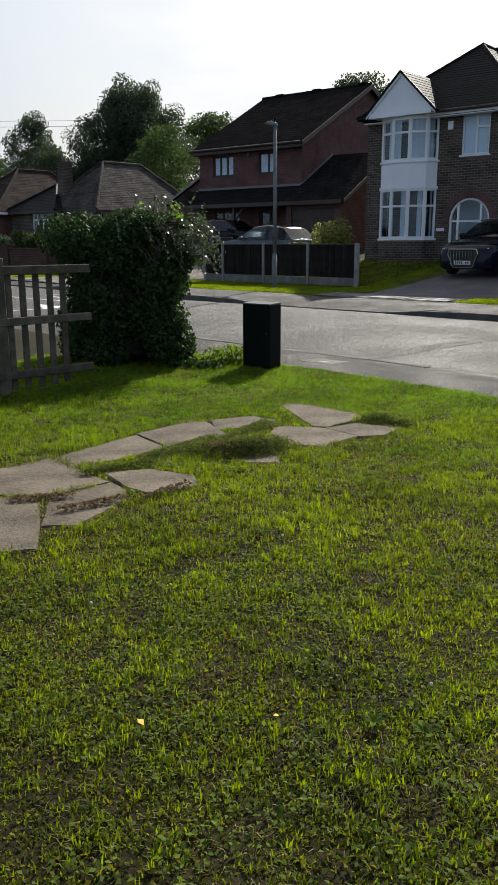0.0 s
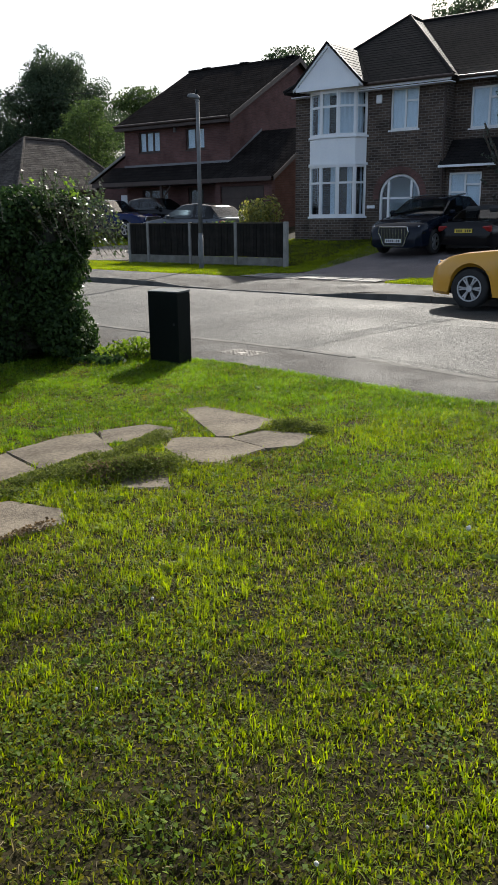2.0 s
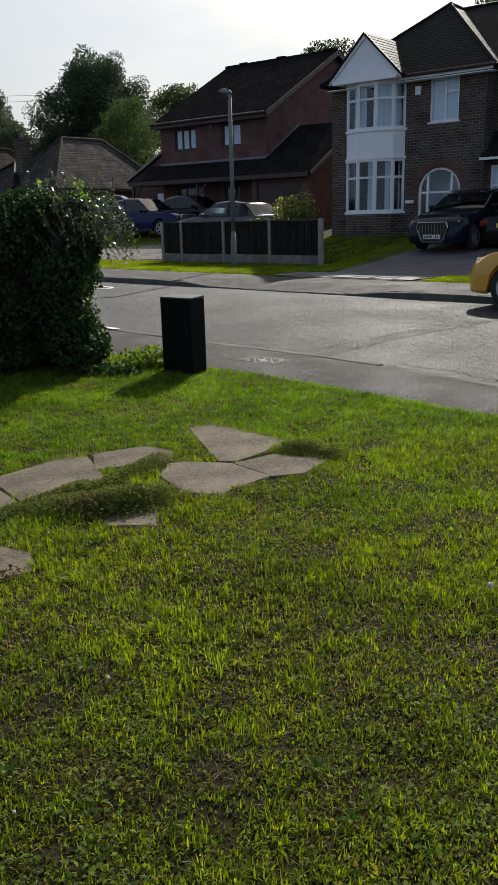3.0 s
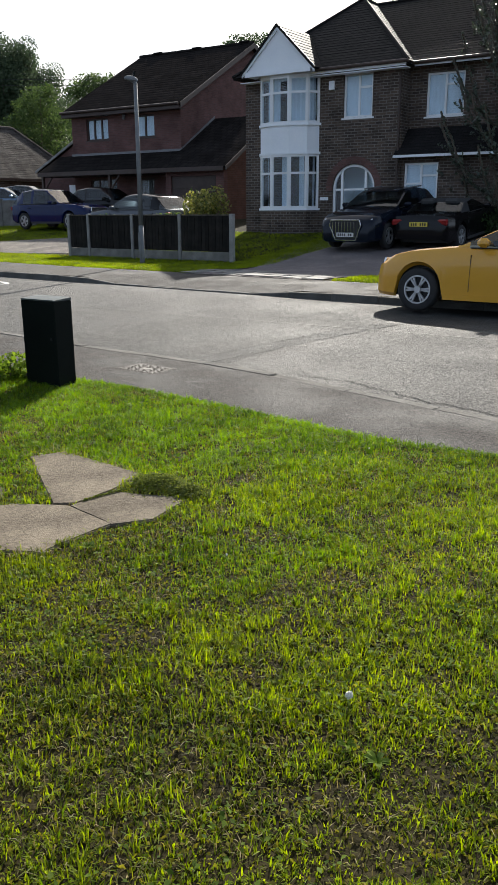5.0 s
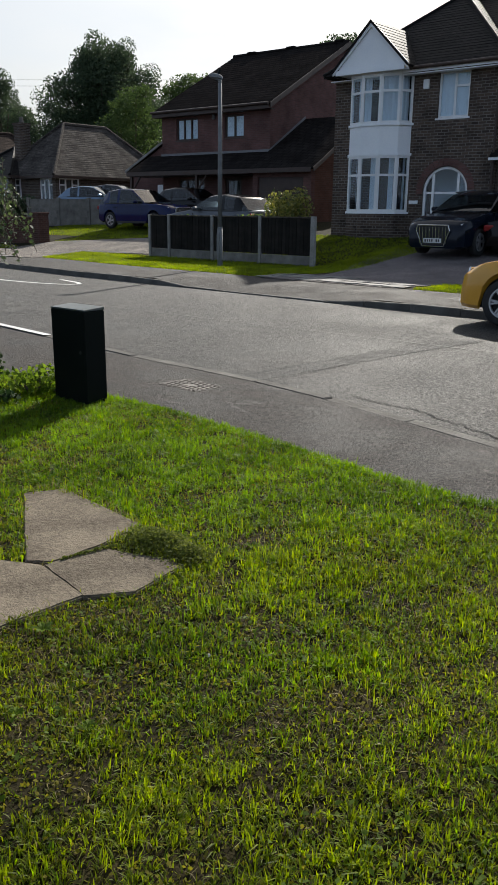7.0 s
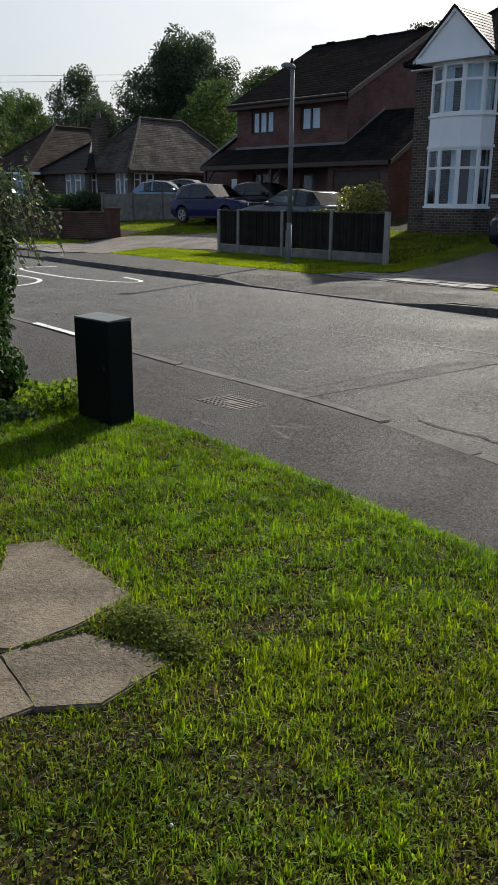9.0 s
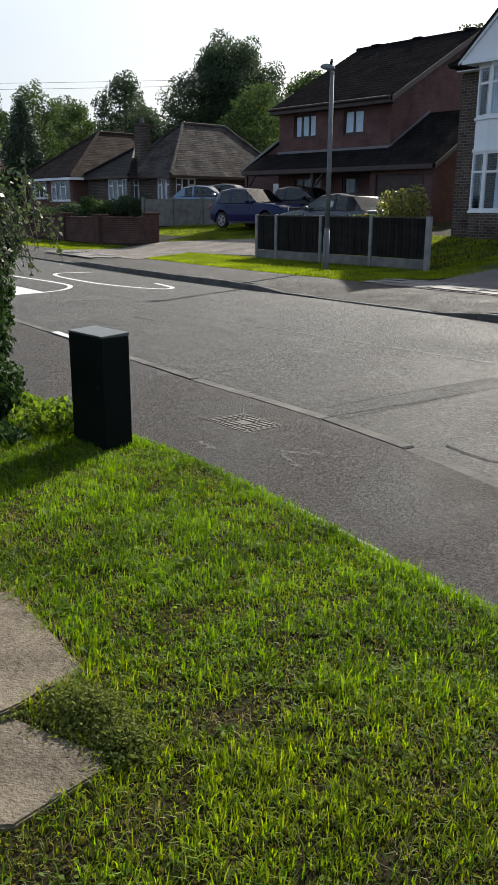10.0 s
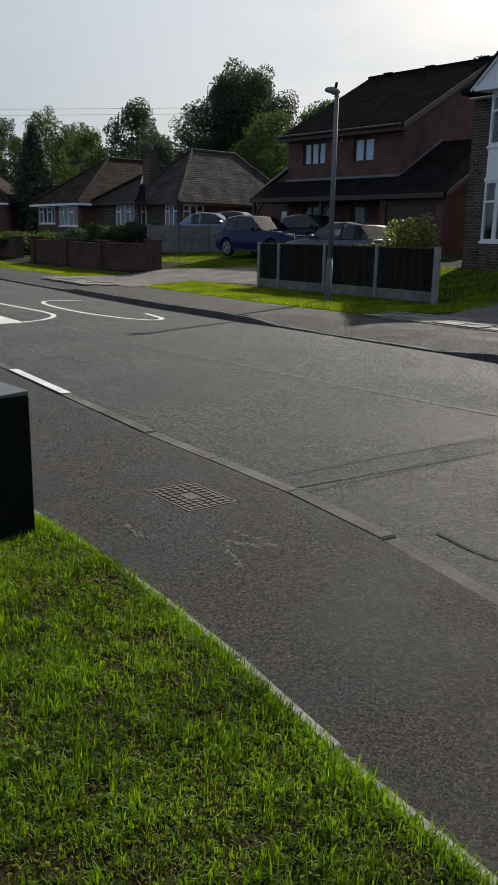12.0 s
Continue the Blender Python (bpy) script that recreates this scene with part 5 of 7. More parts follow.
# ---- brick garden walls by the far drive ----
def brick_wall(pts, h, label, pier=0.12):
    ob = thing("garden_wall", Matrix.Identity(4), label, "wall")
    for (a, b) in zip(pts, pts[1:]):
        p, q = at(*a), at(*b)
        d = q - p
        z = rise((a[1] + b[1]) / 2)
        m = pose(p.x, p.y, z, 0, 0, math.degrees(math.atan2(d.y, d.x)))
        part("wall", boxed(0.2, d.length - 0.2, -0.11, 0.11, -0.3, h), MAT_BRICK_WALL, ob, m=m)
        part("coping", boxed(0.2, d.length - 0.2, -0.14, 0.14, h, h + 0.06, bevel=0.01), MAT_BRICK_WALL, ob, m=m)
    for i, a in enumerate(pts):
        p = at(*a)
        m = pose(p.x, p.y, rise(a[1]), 0, 0, STREET)
        part("pier", boxed(-0.22, 0.22, -0.22, 0.22, -0.3, h + pier), MAT_BRICK_WALL, ob, m=m)
        part("pier_cap", boxed(-0.26, 0.26, -0.26, 0.26, h + pier, h + pier + 0.07, bevel=0.012), MAT_BRICK_WALL, ob, m=m)
    return ob
brick_wall([(-28.9, 22.6), (-31.6, 21.9), (-35.2, 22.2), (-39.4, 22.6)], 0.95, "low red-brown brick garden wall with piers")
brick_wall([(-42.5, 23.0), (-47.0, 23.4)], 0.9, "low red-brown brick garden wall beside a gateway")
cw = thing("concrete_wall", Matrix.Identity(4), "low grey concrete panel wall with posts beside the drive", "wall")
a, b = Vector((-10.4, 43.8, 0.86)), Vector((-5.6, 42.0, 0.86))
ang = math.degrees(math.atan2(b.y - a.y, b.x - a.x))
n = 3
for i in range(n):
    q = a + (b - a) * i / n
    part("panel", boxed(0.07, (b - a).length / n - 0.07, -0.03, 0.03, -0.3, 1.05), MAT_CONC, cw, m=pose(q.x, q.y, q.z, 0, 0, ang))
for i in range(n + 1):
    q = a + (b - a) * i / n
    part("post", boxed(-0.08, 0.08, -0.08, 0.08, -0.3, 1.12), MAT_CONC, cw, m=pose(q.x, q.y, q.z, 0, 0, ang))


# ---- trees and shrubs ----
def tree(name, x, y, z, height, spread, mat, label, base=0.25, n=26, leaf=0.3, dense=5.0, seed=1, squash=0.62, cat="tree", trunk=0.03):
    """A tapered trunk with limbs and a crown of leaf clumps with gaps and an uneven outline."""
    r = random.Random(seed)
    ob = thing(name, Matrix.Translation((x, y, z)), label, cat)
    bm = bmesh.new()
    t0 = height * trunk
    rod(bm, (0, 0, -0.4), (0.05 * height * r.uniform(-1, 1) * 0.3, 0, height * 0.45), t0, t0 * 0.6, 10)
    clumps = []
    for i in range(n):
        f = (i + 0.5) / n
        h = height * (base + (0.97 - base) * f)
        w = spread * (1 - abs(2 * (h / height - base) / (1 - base) - 0.75) ** 2.2 * 0.75)
        a = i * 2.399 + r.uniform(-0.4, 0.4)
        d = max(0.05, w) * r.uniform(0.45, 0.95)
        c = Vector((d * math.cos(a), d * math.sin(a), h * r.uniform(0.94, 1.03)))
        s = spread * r.uniform(0.26, 0.46)
        clumps.append((c, (s, s, s * squash)))
        for k in range(3):
            o = Vector((r.gauss(0, 1), r.gauss(0, 1), r.gauss(0, 0.7))).normalized() * s * 0.9
            clumps.append((c + o, (s * 0.4, s * 0.4, s * 0.36)))
        if i % 2 == 0:
            rod(bm, (0, 0, height * min(0.45, base + 0.1 * f)), c, t0 * 0.4, t0 * 0.1, 6)
    part("trunk", bm, MAT_BARK, ob)
    p, d = clump_points(clumps, dense, 0.5)
    v, f = leaf_mesh(p, d, leaf, 0.9)
    tagged(from_arrays("crown", v, f, mat, ob), kind="stuff")
    return ob


def shrub(name, x, y, z, w, d, h, mat, label, leaf=0.07, dense=160, seed=1, n=7, cat="shrub"):
    r = random.Random(seed)
    ob = thing(name, Matrix.Translation((x, y, z)), label, cat)
    clumps = [(Vector((r.uniform(-0.5, 0.5) * w, r.uniform(-0.5, 0.5) * d, h * r.uniform(0.3, 0.75))), (w * 0.3, d * 0.3, h * 0.28)) for _ in range(n)] + [(Vector((0, 0, h * 0.45)), (w * 0.48, d * 0.48, h * 0.45))]
    bm = bmesh.new()
    for c, _ in clumps: rod(bm, (0, 0, -0.1), c, 0.02, 0.008, 5)
    part("stems", bm, MAT_BARK, ob)
    p, q = clump_points(clumps, dense, 0.5)
    v, f = leaf_mesh(p, q, leaf, 0.8)
    tagged(from_arrays("leaves", v, f, mat, ob), kind="stuff")
    return ob


tree("oak_tree", -13.6, 79.5, 1.8, 13.0, 5.9, MAT_OAK, "large dark broadleaf tree behind the bungalows", base=0.2, n=46, leaf=0.18, dense=29, seed=3)
tree("round_tree", -9.8, 71.0, 1.8, 8.6, 3.3, MAT_LIME, "smaller rounded tree in front of the large one", base=0.15, n=20, leaf=0.16, dense=34, seed=4)
tree("broadleaf_tree", -20.8, 72.0, 1.7, 10.2, 2.9, MAT_OAK, "dark pointed tree behind the bungalow roofs", base=0.12, n=26, leaf=0.16, dense=34, seed=5, squash=0.9)
tree("broadleaf_tree", -26.5, 76.0, 1.7, 8.6, 2.7, MAT_LIME, "light green tree in the row behind the roofs", base=0.2, n=18, leaf=0.18, dense=30, seed=6)
tree("broadleaf_tree", -31.5, 78.0, 1.7, 10.2, 3.4, MAT_LIME, "light green tree in the row behind the roofs", base=0.2, n=20, leaf=0.18, dense=28, seed=7)
tree("broadleaf_tree", -37.5, 80.0, 1.7, 9.6, 4.0, MAT_OAK, "broad tree at the end of the row", base=0.15, n=24, leaf=0.18, dense=28, seed=8)
tree("broadleaf_tree", -15.5, 84.0, 1.8, 9.0, 5.0, MAT_OAK, "dark trees closing the gap behind the roofs", base=0.05, n=24, leaf=0.22, dense=20, seed=9)
tree("broadleaf_tree", -23.5, 84.0, 1.8, 8.6, 5.0, MAT_OAK, "dark trees closing the gap behind the roofs", base=0.05, n=24, leaf=0.22, dense=20, seed=10)
tree("broadleaf_tree", -33.0, 88.0, 1.8, 8.6, 6.0, MAT_OAK, "dark trees closing the gap behind the roofs", base=0.05, n=24, leaf=0.22, dense=20, seed=11)
tree("broadleaf_tree", -45.0, 86.0, 1.8, 10.0, 6.0, MAT_OAK, "dark trees closing the gap behind the roofs", base=0.05, n=24, leaf=0.22, dense=20, seed=15)
tree("broadleaf_tree", -7.0, 88.0, 1.8, 12.5, 5.0, MAT_LIME, "tree rising behind the brown roof", base=0.1, n=24, leaf=0.22, dense=20, seed=12)
tree("broadleaf_tree", 7.5, 82.0, 1.8, 14.6, 5.0, MAT_OAK, "tree top showing over the brown ridge", base=0.3, n=24, leaf=0.22, dense=20, seed=13)
tree("broadleaf_tree", 20.0, 68.0, 1.8, 16.2, 4.6, MAT_OAK, "tree top showing over the dark ridge", base=0.3, n=22, leaf=0.22, dense=20, seed=14)


def cypress(x, y, z, h, r, seed):
    rr = random.Random(seed)
    ob = thing("cypress", Matrix.Translation((x, y, z)), "tall narrow dark conifer by the bungalow", "tree")
    part("trunk", rod(bmesh.new(), (0, 0, -0.3), (0, 0, h * 0.9), 0.16, 0.03), MAT_BARK, ob)
    clumps = []
    for i in range(60):
        f = i / 60
        w = r * (1 - f) ** 0.7
        a = i * 2.4
        clumps.append((Vector((w * 0.75 * math.cos(a), w * 0.75 * math.sin(a), h * (0.06 + 0.92 * f))), (0.25 + w * 0.3, 0.25 + w * 0.3, 0.6)))
    p, d = clump_points(clumps, 45, 0.4)
    v, f = leaf_mesh(p, d + np.array((0, 0, 0.7)), 0.17, 0.6)
    tagged(from_arrays("crown", v, f, MAT_CONIFER, ob), kind="stuff")
cypress(-26.2, 64.6, 1.6, 7.6, 2.0, 2)

for k, (x, y, w, h) in enumerate(((-14.2, 47.9, 1.5, 1.35), (-12.7, 48.4, 1.6, 1.4), (-16.2, 48.4, 1.9, 1.2), (-18.6, 47.2, 2.2, 1.25), (-21.0, 47.8, 2.0, 1.15), (-23.6, 48.2, 2.0, 1.2))):
    shrub("clipped_bush", x, y, rise(.643 * x + .766 * y), w, w, h, MAT_OAK if k % 3 else MAT_LIME, "rounded clipped green bush in the front garden", leaf=0.13, dense=110, seed=20 + k)
shrub("yellow_bush", -10.3, 47.6, 1.1, 1.4, 0.8, 0.8, MAT_SHRUB, "yellow flowering low shrub behind the wall", leaf=0.1, dense=120, seed=31)
shrub("variegated_shrub", 2.0, 27.4, 0.35, 1.0, 0.9, 1.75, MAT_SHRUB, "yellow-green variegated shrub behind the fence", leaf=0.1, dense=120, seed=32)
shrub("garden_shrub", 0.9, 28.6, 0.4, 1.8, 0.7, 0.95, MAT_LIME, "low green shrub along the fence", leaf=0.1, dense=90, seed=33)
shrub("garden_shrub", -0.9, 29.6, 0.4, 1.2, 0.7, 0.95, MAT_LIME, "low green shrub along the fence", leaf=0.1, dense=90, seed=34)

# ---- ivy-grown hedge at the end of the picket fence ----
hedge = thing("ivy_hedge", Matrix.Translation((-1.05, 9.9, 0)), "dense dark ivy mound with trailing shoots at the fence end", "hedge")
HC = []
r = random.Random(11)
for i in range(90):
    x, y = r.uniform(-0.66, 0.42), r.uniform(-0.35, 0.75)
    z = r.uniform(0.12, 1.5)
    x -= 0.05 + 0.22 * max(0.0, z - 1.0) / 0.5
    x -= 0.46 * max(0, y + 0.24)
    HC.append((Vector((x, y, z)), (0.25, 0.25, 0.24)))
for i in range(14): HC.append((Vector((r.uniform(-0.65, 0.2), r.uniform(-0.3, 0.7), r.uniform(1.45, 1.62))), (0.2, 0.22, 0.13)))
for i in range(4): HC.append((Vector((r.uniform(0.2, 0.36), r.uniform(-0.2, 0.5), r.uniform(1.1, 1.5))), (0.13, 0.16, 0.15)))
# solid dark core stands in for the shade deep behind the leaves
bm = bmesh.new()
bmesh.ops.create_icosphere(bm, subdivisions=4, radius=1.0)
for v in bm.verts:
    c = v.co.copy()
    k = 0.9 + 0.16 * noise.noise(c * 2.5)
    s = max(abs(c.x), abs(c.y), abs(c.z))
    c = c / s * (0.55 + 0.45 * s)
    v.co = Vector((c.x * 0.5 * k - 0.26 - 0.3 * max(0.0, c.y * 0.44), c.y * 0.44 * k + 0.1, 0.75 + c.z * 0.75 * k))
part("shade_core", bm, MAT_SHADE_CORE, hedge, smooth=True)
p, d = clump_points(HC, 1300, 0.3)
v, f = leaf_mesh(p, d + np.array((0, 0, 0.25)), 0.044, 0.8, droop=0.4)
tagged(from_arrays("leaves", v, f, MAT_IVY, hedge), kind="stuff")
bm = bmesh.new()
pts, outs = [], []
for i in range(190):
    s = Vector((r.uniform(-0.4, 0.58), r.uniform(-0.35, 0.5), r.uniform(1.25, 1.68)))
    up = r.random() < 0.3
    way = Vector((r.uniform(0.1, 0.6) if not up else r.uniform(-0.2, 0.2), r.uniform(-0.5, 0.1), 0.45 if up else 0.12))
    q = s.copy()
    for k in range(12):
        nx = q + way * 0.055
        rod(bm, q, nx, 0.003, 0.0025, 4)
        q = nx
        way.z -= 0.02 if up else 0.085
        pts.append(q + Vector((r.gauss(0, 0.012), r.gauss(0, 0.012), r.gauss(0, 0.012)))); outs.append(Vector((0, -0.3, 0.9)))
tagged(part("trailing_growth", bm, MAT_BARK, hedge), kind="stuff")
v, f = leaf_mesh(np.array([tuple(q) for q in pts]), np.array([tuple(q) for q in outs]), 0.036, 0.8, droop=0.3)
tagged(from_arrays("shoot_leaves", v, f, MAT_SHOOT_LIT, hedge), kind="stuff")
# fresh sprigs on top
pts = []
for cx, cy, h in ((0.22, 0.1, 0.2), (0.3, 0.0, 0.16), (-0.15, 0.2, 0.2)):
    for k in range(12):
        pts.append((cx + r.gauss(0, 0.03), cy + r.gauss(0, 0.03), 1.62 + h * k / 11))
v, f = leaf_mesh(np.array(pts), np.tile((0, -0.6, 0.5), (len(pts), 1)), 0.06, 0.6)
tagged(from_arrays("sprigs", v, f, MAT_YOUNG, hedge, label="bright young leaves"), kind="stuff")
shrub("ground_ivy", -0.22, 9.75, 0.0, 0.62, 0.4, 0.24, MAT_CLOVER, "bright low ivy and weeds at the foot of the cabinet", leaf=0.04, dense=420, seed=41, cat="weeds")
shrub("ground_ivy", -0.52, 9.5, 0.0, 0.4, 0.3, 0.11, MAT_IVY, "bright low ivy and weeds at the foot of the cabinet", leaf=0.05, dense=420, seed=42, cat="weeds")

# ---- picket fence ----
A, B = Vector((-2.27, 7.68)), Vector((-1.40, 8.62))
pf = thing("picket_fence", pose(A.x, A.y, 0, 0, 0, math.degrees(math.atan2(B.y - A.y, B.x - A.x))), "weathered grey timber picket fence with three rails", "fence")
L = 1.0
part("post", boxed(0.1, 0.22, -0.07, 0.05, -0.3, 1.24, bevel=0.008), MAT_WOOD, pf)
part("post", boxed(-1.75, -1.64, -0.06, 0.05, -0.3, 1.2, bevel=0.008), MAT_WOOD, pf)
for z, d in ((1.14, 0.05), (0.68, 0.045), (0.19, 0.045)):
    part("rail", boxed(-1.7, L + 0.12, -0.075, -0.022, z - d, z + d * 0.6, bevel=0.006), MAT_WOOD, pf)
k, x = 0, -1.6
while x < L - 0.06:
    if not (0.03 < x < 0.22 or x < -1.62):
        part("picket", boxed(x, x + 0.064, -0.02, 0.0, 0.03 + 0.01 * (k % 3), 1.13 + 0.008 * ((k * 7) % 5 - 2), bevel=0.004), MAT_WOOD, pf)
    x += 0.142
    k += 1


# ---- vehicles ----
MAT_YELLOW = material("yellow_car_paint", (0.62, 0.31, 0.035), 0.2, second=(0.58, 0.29, 0.032), scale=1.2, coat=0.3, spec=0.4)
MAT_NAVY = material("dark_blue_car_paint", (0.004, 0.007, 0.014), 0.12, second=(0.005, 0.008, 0.016), scale=1.5, coat=0.0, spec=0.25)
MAT_BLACKCAR = material("black_car_paint", (0.005, 0.004, 0.005), 0.12, second=(0.006, 0.006, 0.006), scale=1.5, coat=0.0, spec=0.25)
MAT_BLUE = material("deep_blue_car_paint", (0.001, 0.007, 0.05), 0.12, second=(0.0015, 0.009, 0.06), scale=1.5, coat=0.0, spec=0.25)
MAT_SILVER = material("silver_car_paint", (0.085, 0.09, 0.1), 0.2, metal=0.3, second=(0.1, 0.105, 0.115), scale=1.5, coat=0.0, spec=0.25)
MAT_PALEBLUE = material("pale_blue_car_paint", (0.14, 0.2, 0.28), 0.2, metal=0.3, second=(0.17, 0.23, 0.31), scale=1.5, coat=0.0, spec=0.25)
MAT_RUBBER = material("tyre_rubber", (0.012, 0.012, 0.012), 0.85, second=(0.025, 0.024, 0.023), scale=9)
MAT_ALLOY = material("alloy_wheel", (0.42, 0.42, 0.43), 0.35, metal=0.7, second=(0.5, 0.5, 0.51), scale=4)
MAT_TRIM = material("black_plastic_trim", (0.012, 0.012, 0.012), 0.6, second=(0.02, 0.02, 0.02), scale=8)
MAT_CARGLASS = glass("tinted_car_glass", (0.24, 0.29, 0.32), 0.06)
MAT_LENS = material("headlight_lens", (0.55, 0.57, 0.6), 0.12, metal=0.4, second=(0.4, 0.42, 0.44), scale=20)
MAT_RED = material("red_tail_lens", (0.28, 0.012, 0.012), 0.2, second=(0.18, 0.01, 0.01), scale=12)
MAT_PLATE_W = material("white_number_plate", (0.72, 0.72, 0.7), 0.5, second=(0.66, 0.66, 0.64), scale=8)
MAT_PLATE_Y = material("yellow_number_plate", (0.72, 0.55, 0.08), 0.5, second=(0.66, 0.5, 0.07), scale=8)
MAT_CHROME = material("chrome_trim", (0.6, 0.6, 0.61), 0.18, metal=0.9, second=(0.55, 0.55, 0.56), scale=10)
MAT_SOFTTOP = material("black_fabric_hood", (0.012, 0.012, 0.013), 0.9, second=(0.02, 0.02, 0.021), scale=15, bump=0.2)


def wheel_meshes(R, W, spokes):
    bm = bmesh.new()
    prof = [(R * 0.66, -W / 2 + 0.02), (R * 0.93, -W / 2), (R, -W / 2 + 0.03), (R, W / 2 - 0.03), (R * 0.93, W / 2), (R * 0.66, W / 2 - 0.02)]
    n = 28
    rings = [[bm.verts.new((r * math.cos(2 * math.pi * k / n), y, r * math.sin(2 * math.pi * k / n))) for r, y in prof] for k in range(n)]
    for k in range(n):
        a, b = rings[k], rings[(k + 1) % n]
        for i in range(len(prof) - 1): bm.faces.new((a[i], a[i + 1], b[i + 1], b[i]))
    rim = bmesh.new()
    for r0, r1, y0, y1 in ((R * 0.6, R * 0.67, -W / 2 + 0.012, -W / 2 + 0.05),):
        rr = [[rim.verts.new((r * math.cos(2 * math.pi * k / n), y, r * math.sin(2 * math.pi * k / n))) for r, y in ((r0, y1), (r0, y0), (r1, y0), (r1, y1))] for k in range(n)]
        for k in range(n):
            a, b = rr[k], rr[(k + 1) % n]
            for i in range(4): rim.faces.new((a[i], a[(i + 1) % 4], b[(i + 1) % 4], b[i]))
    for s in range(spokes):
        a = 2 * math.pi * s / spokes
        for d in (-0.13, 0.13):
            p = Vector((math.cos(a) * R * 0.12, 0, math.sin(a) * R * 0.12))
            q = Vector((math.cos(a + d) * R * 0.64, 0, math.sin(a + d) * R * 0.64))
            sd = Vector((-math.sin(a), 0, math.cos(a))) * R * 0.045
            y0 = Vector((0, -W / 2 + 0.02, 0))
            prism(rim, [p - sd + y0, p + sd + y0, q + sd * 0.9 + y0, q - sd * 0.9 + y0], (0, 0.04, 0))
    rod(rim, (0, -W / 2 + 0.012, 0), (0, -W / 2 + 0.06, 0), R * 0.17, sides=14)
    disc = rod(bmesh.new(), (0, -W / 2 + 0.09, 0), (0, W / 2 - 0.03, 0), R * 0.655, sides=20)
    return bm, rim, disc


def car(m, L, W, H, paint, label, front=0.86, base=2.58, R=0.315, belt=0.93, hood=0.9, cowl=0.78, screen=0.85, roof_end=-1.25, tail=-1.75, boot=None, style="hatch", spokes=6, roof_mat=None, rear_plate=False, rails=False, zb=0.2):
    """x forward, y to its left. cowl: where the windscreen meets the bonnet; screen: its run; roof_end, tail: where the roof and rear glass end; boot: height behind."""
    ob = thing("car", m, label, "car")
    f, b, w = L / 2, -L / 2, W / 2
    xf, xr = f - front, f - front - base
    boot = boot or belt
    top = lambda x: float(np.interp(x, (b, b + 0.05, b + 0.14, tail, cowl, f - 0.6, f - 0.3, f - 0.12, f - 0.03, f), (0.55, boot - 0.14, boot, boot + 0.01 if style != "hatch" else belt, belt + 0.03, hood - 0.01, hood - 0.07, hood - 0.17, hood - 0.3, 0.46)))
    wid = lambda x: w * float(np.interp(x, (b, b + 0.12, b + 0.5, xr, xf, f - 0.45, f - 0.14, f), (0.8, 0.92, 0.98, 1.0, 1.0, 0.975, 0.9, 0.76)))
    def bottom(x):
        z = float(np.interp(x, (b, b + 0.3, f - 0.3, f), (zb + 0.14, zb, zb, zb + 0.02)))
        for c in (xf, xr):
            d = abs(x - c)
            if d < R * 1.14: z = max(z, R + math.sqrt(max(0, (R * 1.14) ** 2 - d * d)))
        return z
    xs = sorted({round(b + L * k / 96, 4) for k in range(97)})
    bm = bmesh.new()
    rows = []
    for x in xs:
        t, z0, y = top(x), bottom(x), wid(x)
        prof = [(0.9, z0), (0.985, z0 + 0.05), (1.0, 0.5), (0.995, 0.68), (0.975, t - 0.07), (0.92, t - 0.015), (0.72, t + 0.012), (0.4, t + 0.025), (0.0, t + 0.03)]
        zs, pts = z0, []
        for k, z in prof:
            zs = min(max(z, zs + 0.0005), t + 0.03)
            pts.append((x, y * k, zs))
        rows.append([bm.verts.new((px, -py, pz)) for px, py, pz in pts] + [bm.verts.new(p) for p in pts[-2::-1]])
    for p, q in zip(rows, rows[1:]):
        for i in range(len(p) - 1): bm.faces.new((p[i], q[i], q[i + 1], p[i + 1]))
    bm.faces.new(rows[0]); bm.faces.new(rows[-1][::-1])
    bmesh.ops.recalc_face_normals(bm, faces=bm.faces)
    body = part("body", bm, paint, ob, smooth=True)
    body.data.set_sharp_from_angle(angle=radians(38))
    part("underbody", boxed(b + 0.3, f - 0.3, -w * 0.78, w * 0.78, zb + 0.02, 0.66), MAT_TRIM, ob)
    # cabin
    s0 = cowl - screen
    roof = lambda x: float(np.interp(x, (tail, roof_end, roof_end + 0.5, (roof_end + s0) / 2, s0 - 0.25, s0, cowl), (boot + 0.02, H - 0.1, H - 0.03, H, H - 0.02, H - 0.06, belt + 0.02)))
    cs = [tail + (cowl - tail) * k / 60 for k in range(61)]
    g, r = bmesh.new(), bmesh.new()
    rows = []
    for x in cs:
        z, y, t = roof(x), wid(x), top(x)
        z = max(z, t + 0.012)
        e = min(1.0, (z - t) / (H - belt))
        rows.append([(x, y * 0.93, t - 0.02), (x, y * (0.93 - 0.15 * e), t + (z - t) * 0.9), (x, y * (0.9 - 0.19 * e), t + (z - t) * 0.975), (x, y * 0.42, z + 0.004), (x, 0, z + 0.008)])
    bp, cp = s0 - 0.75, roof_end + 0.12
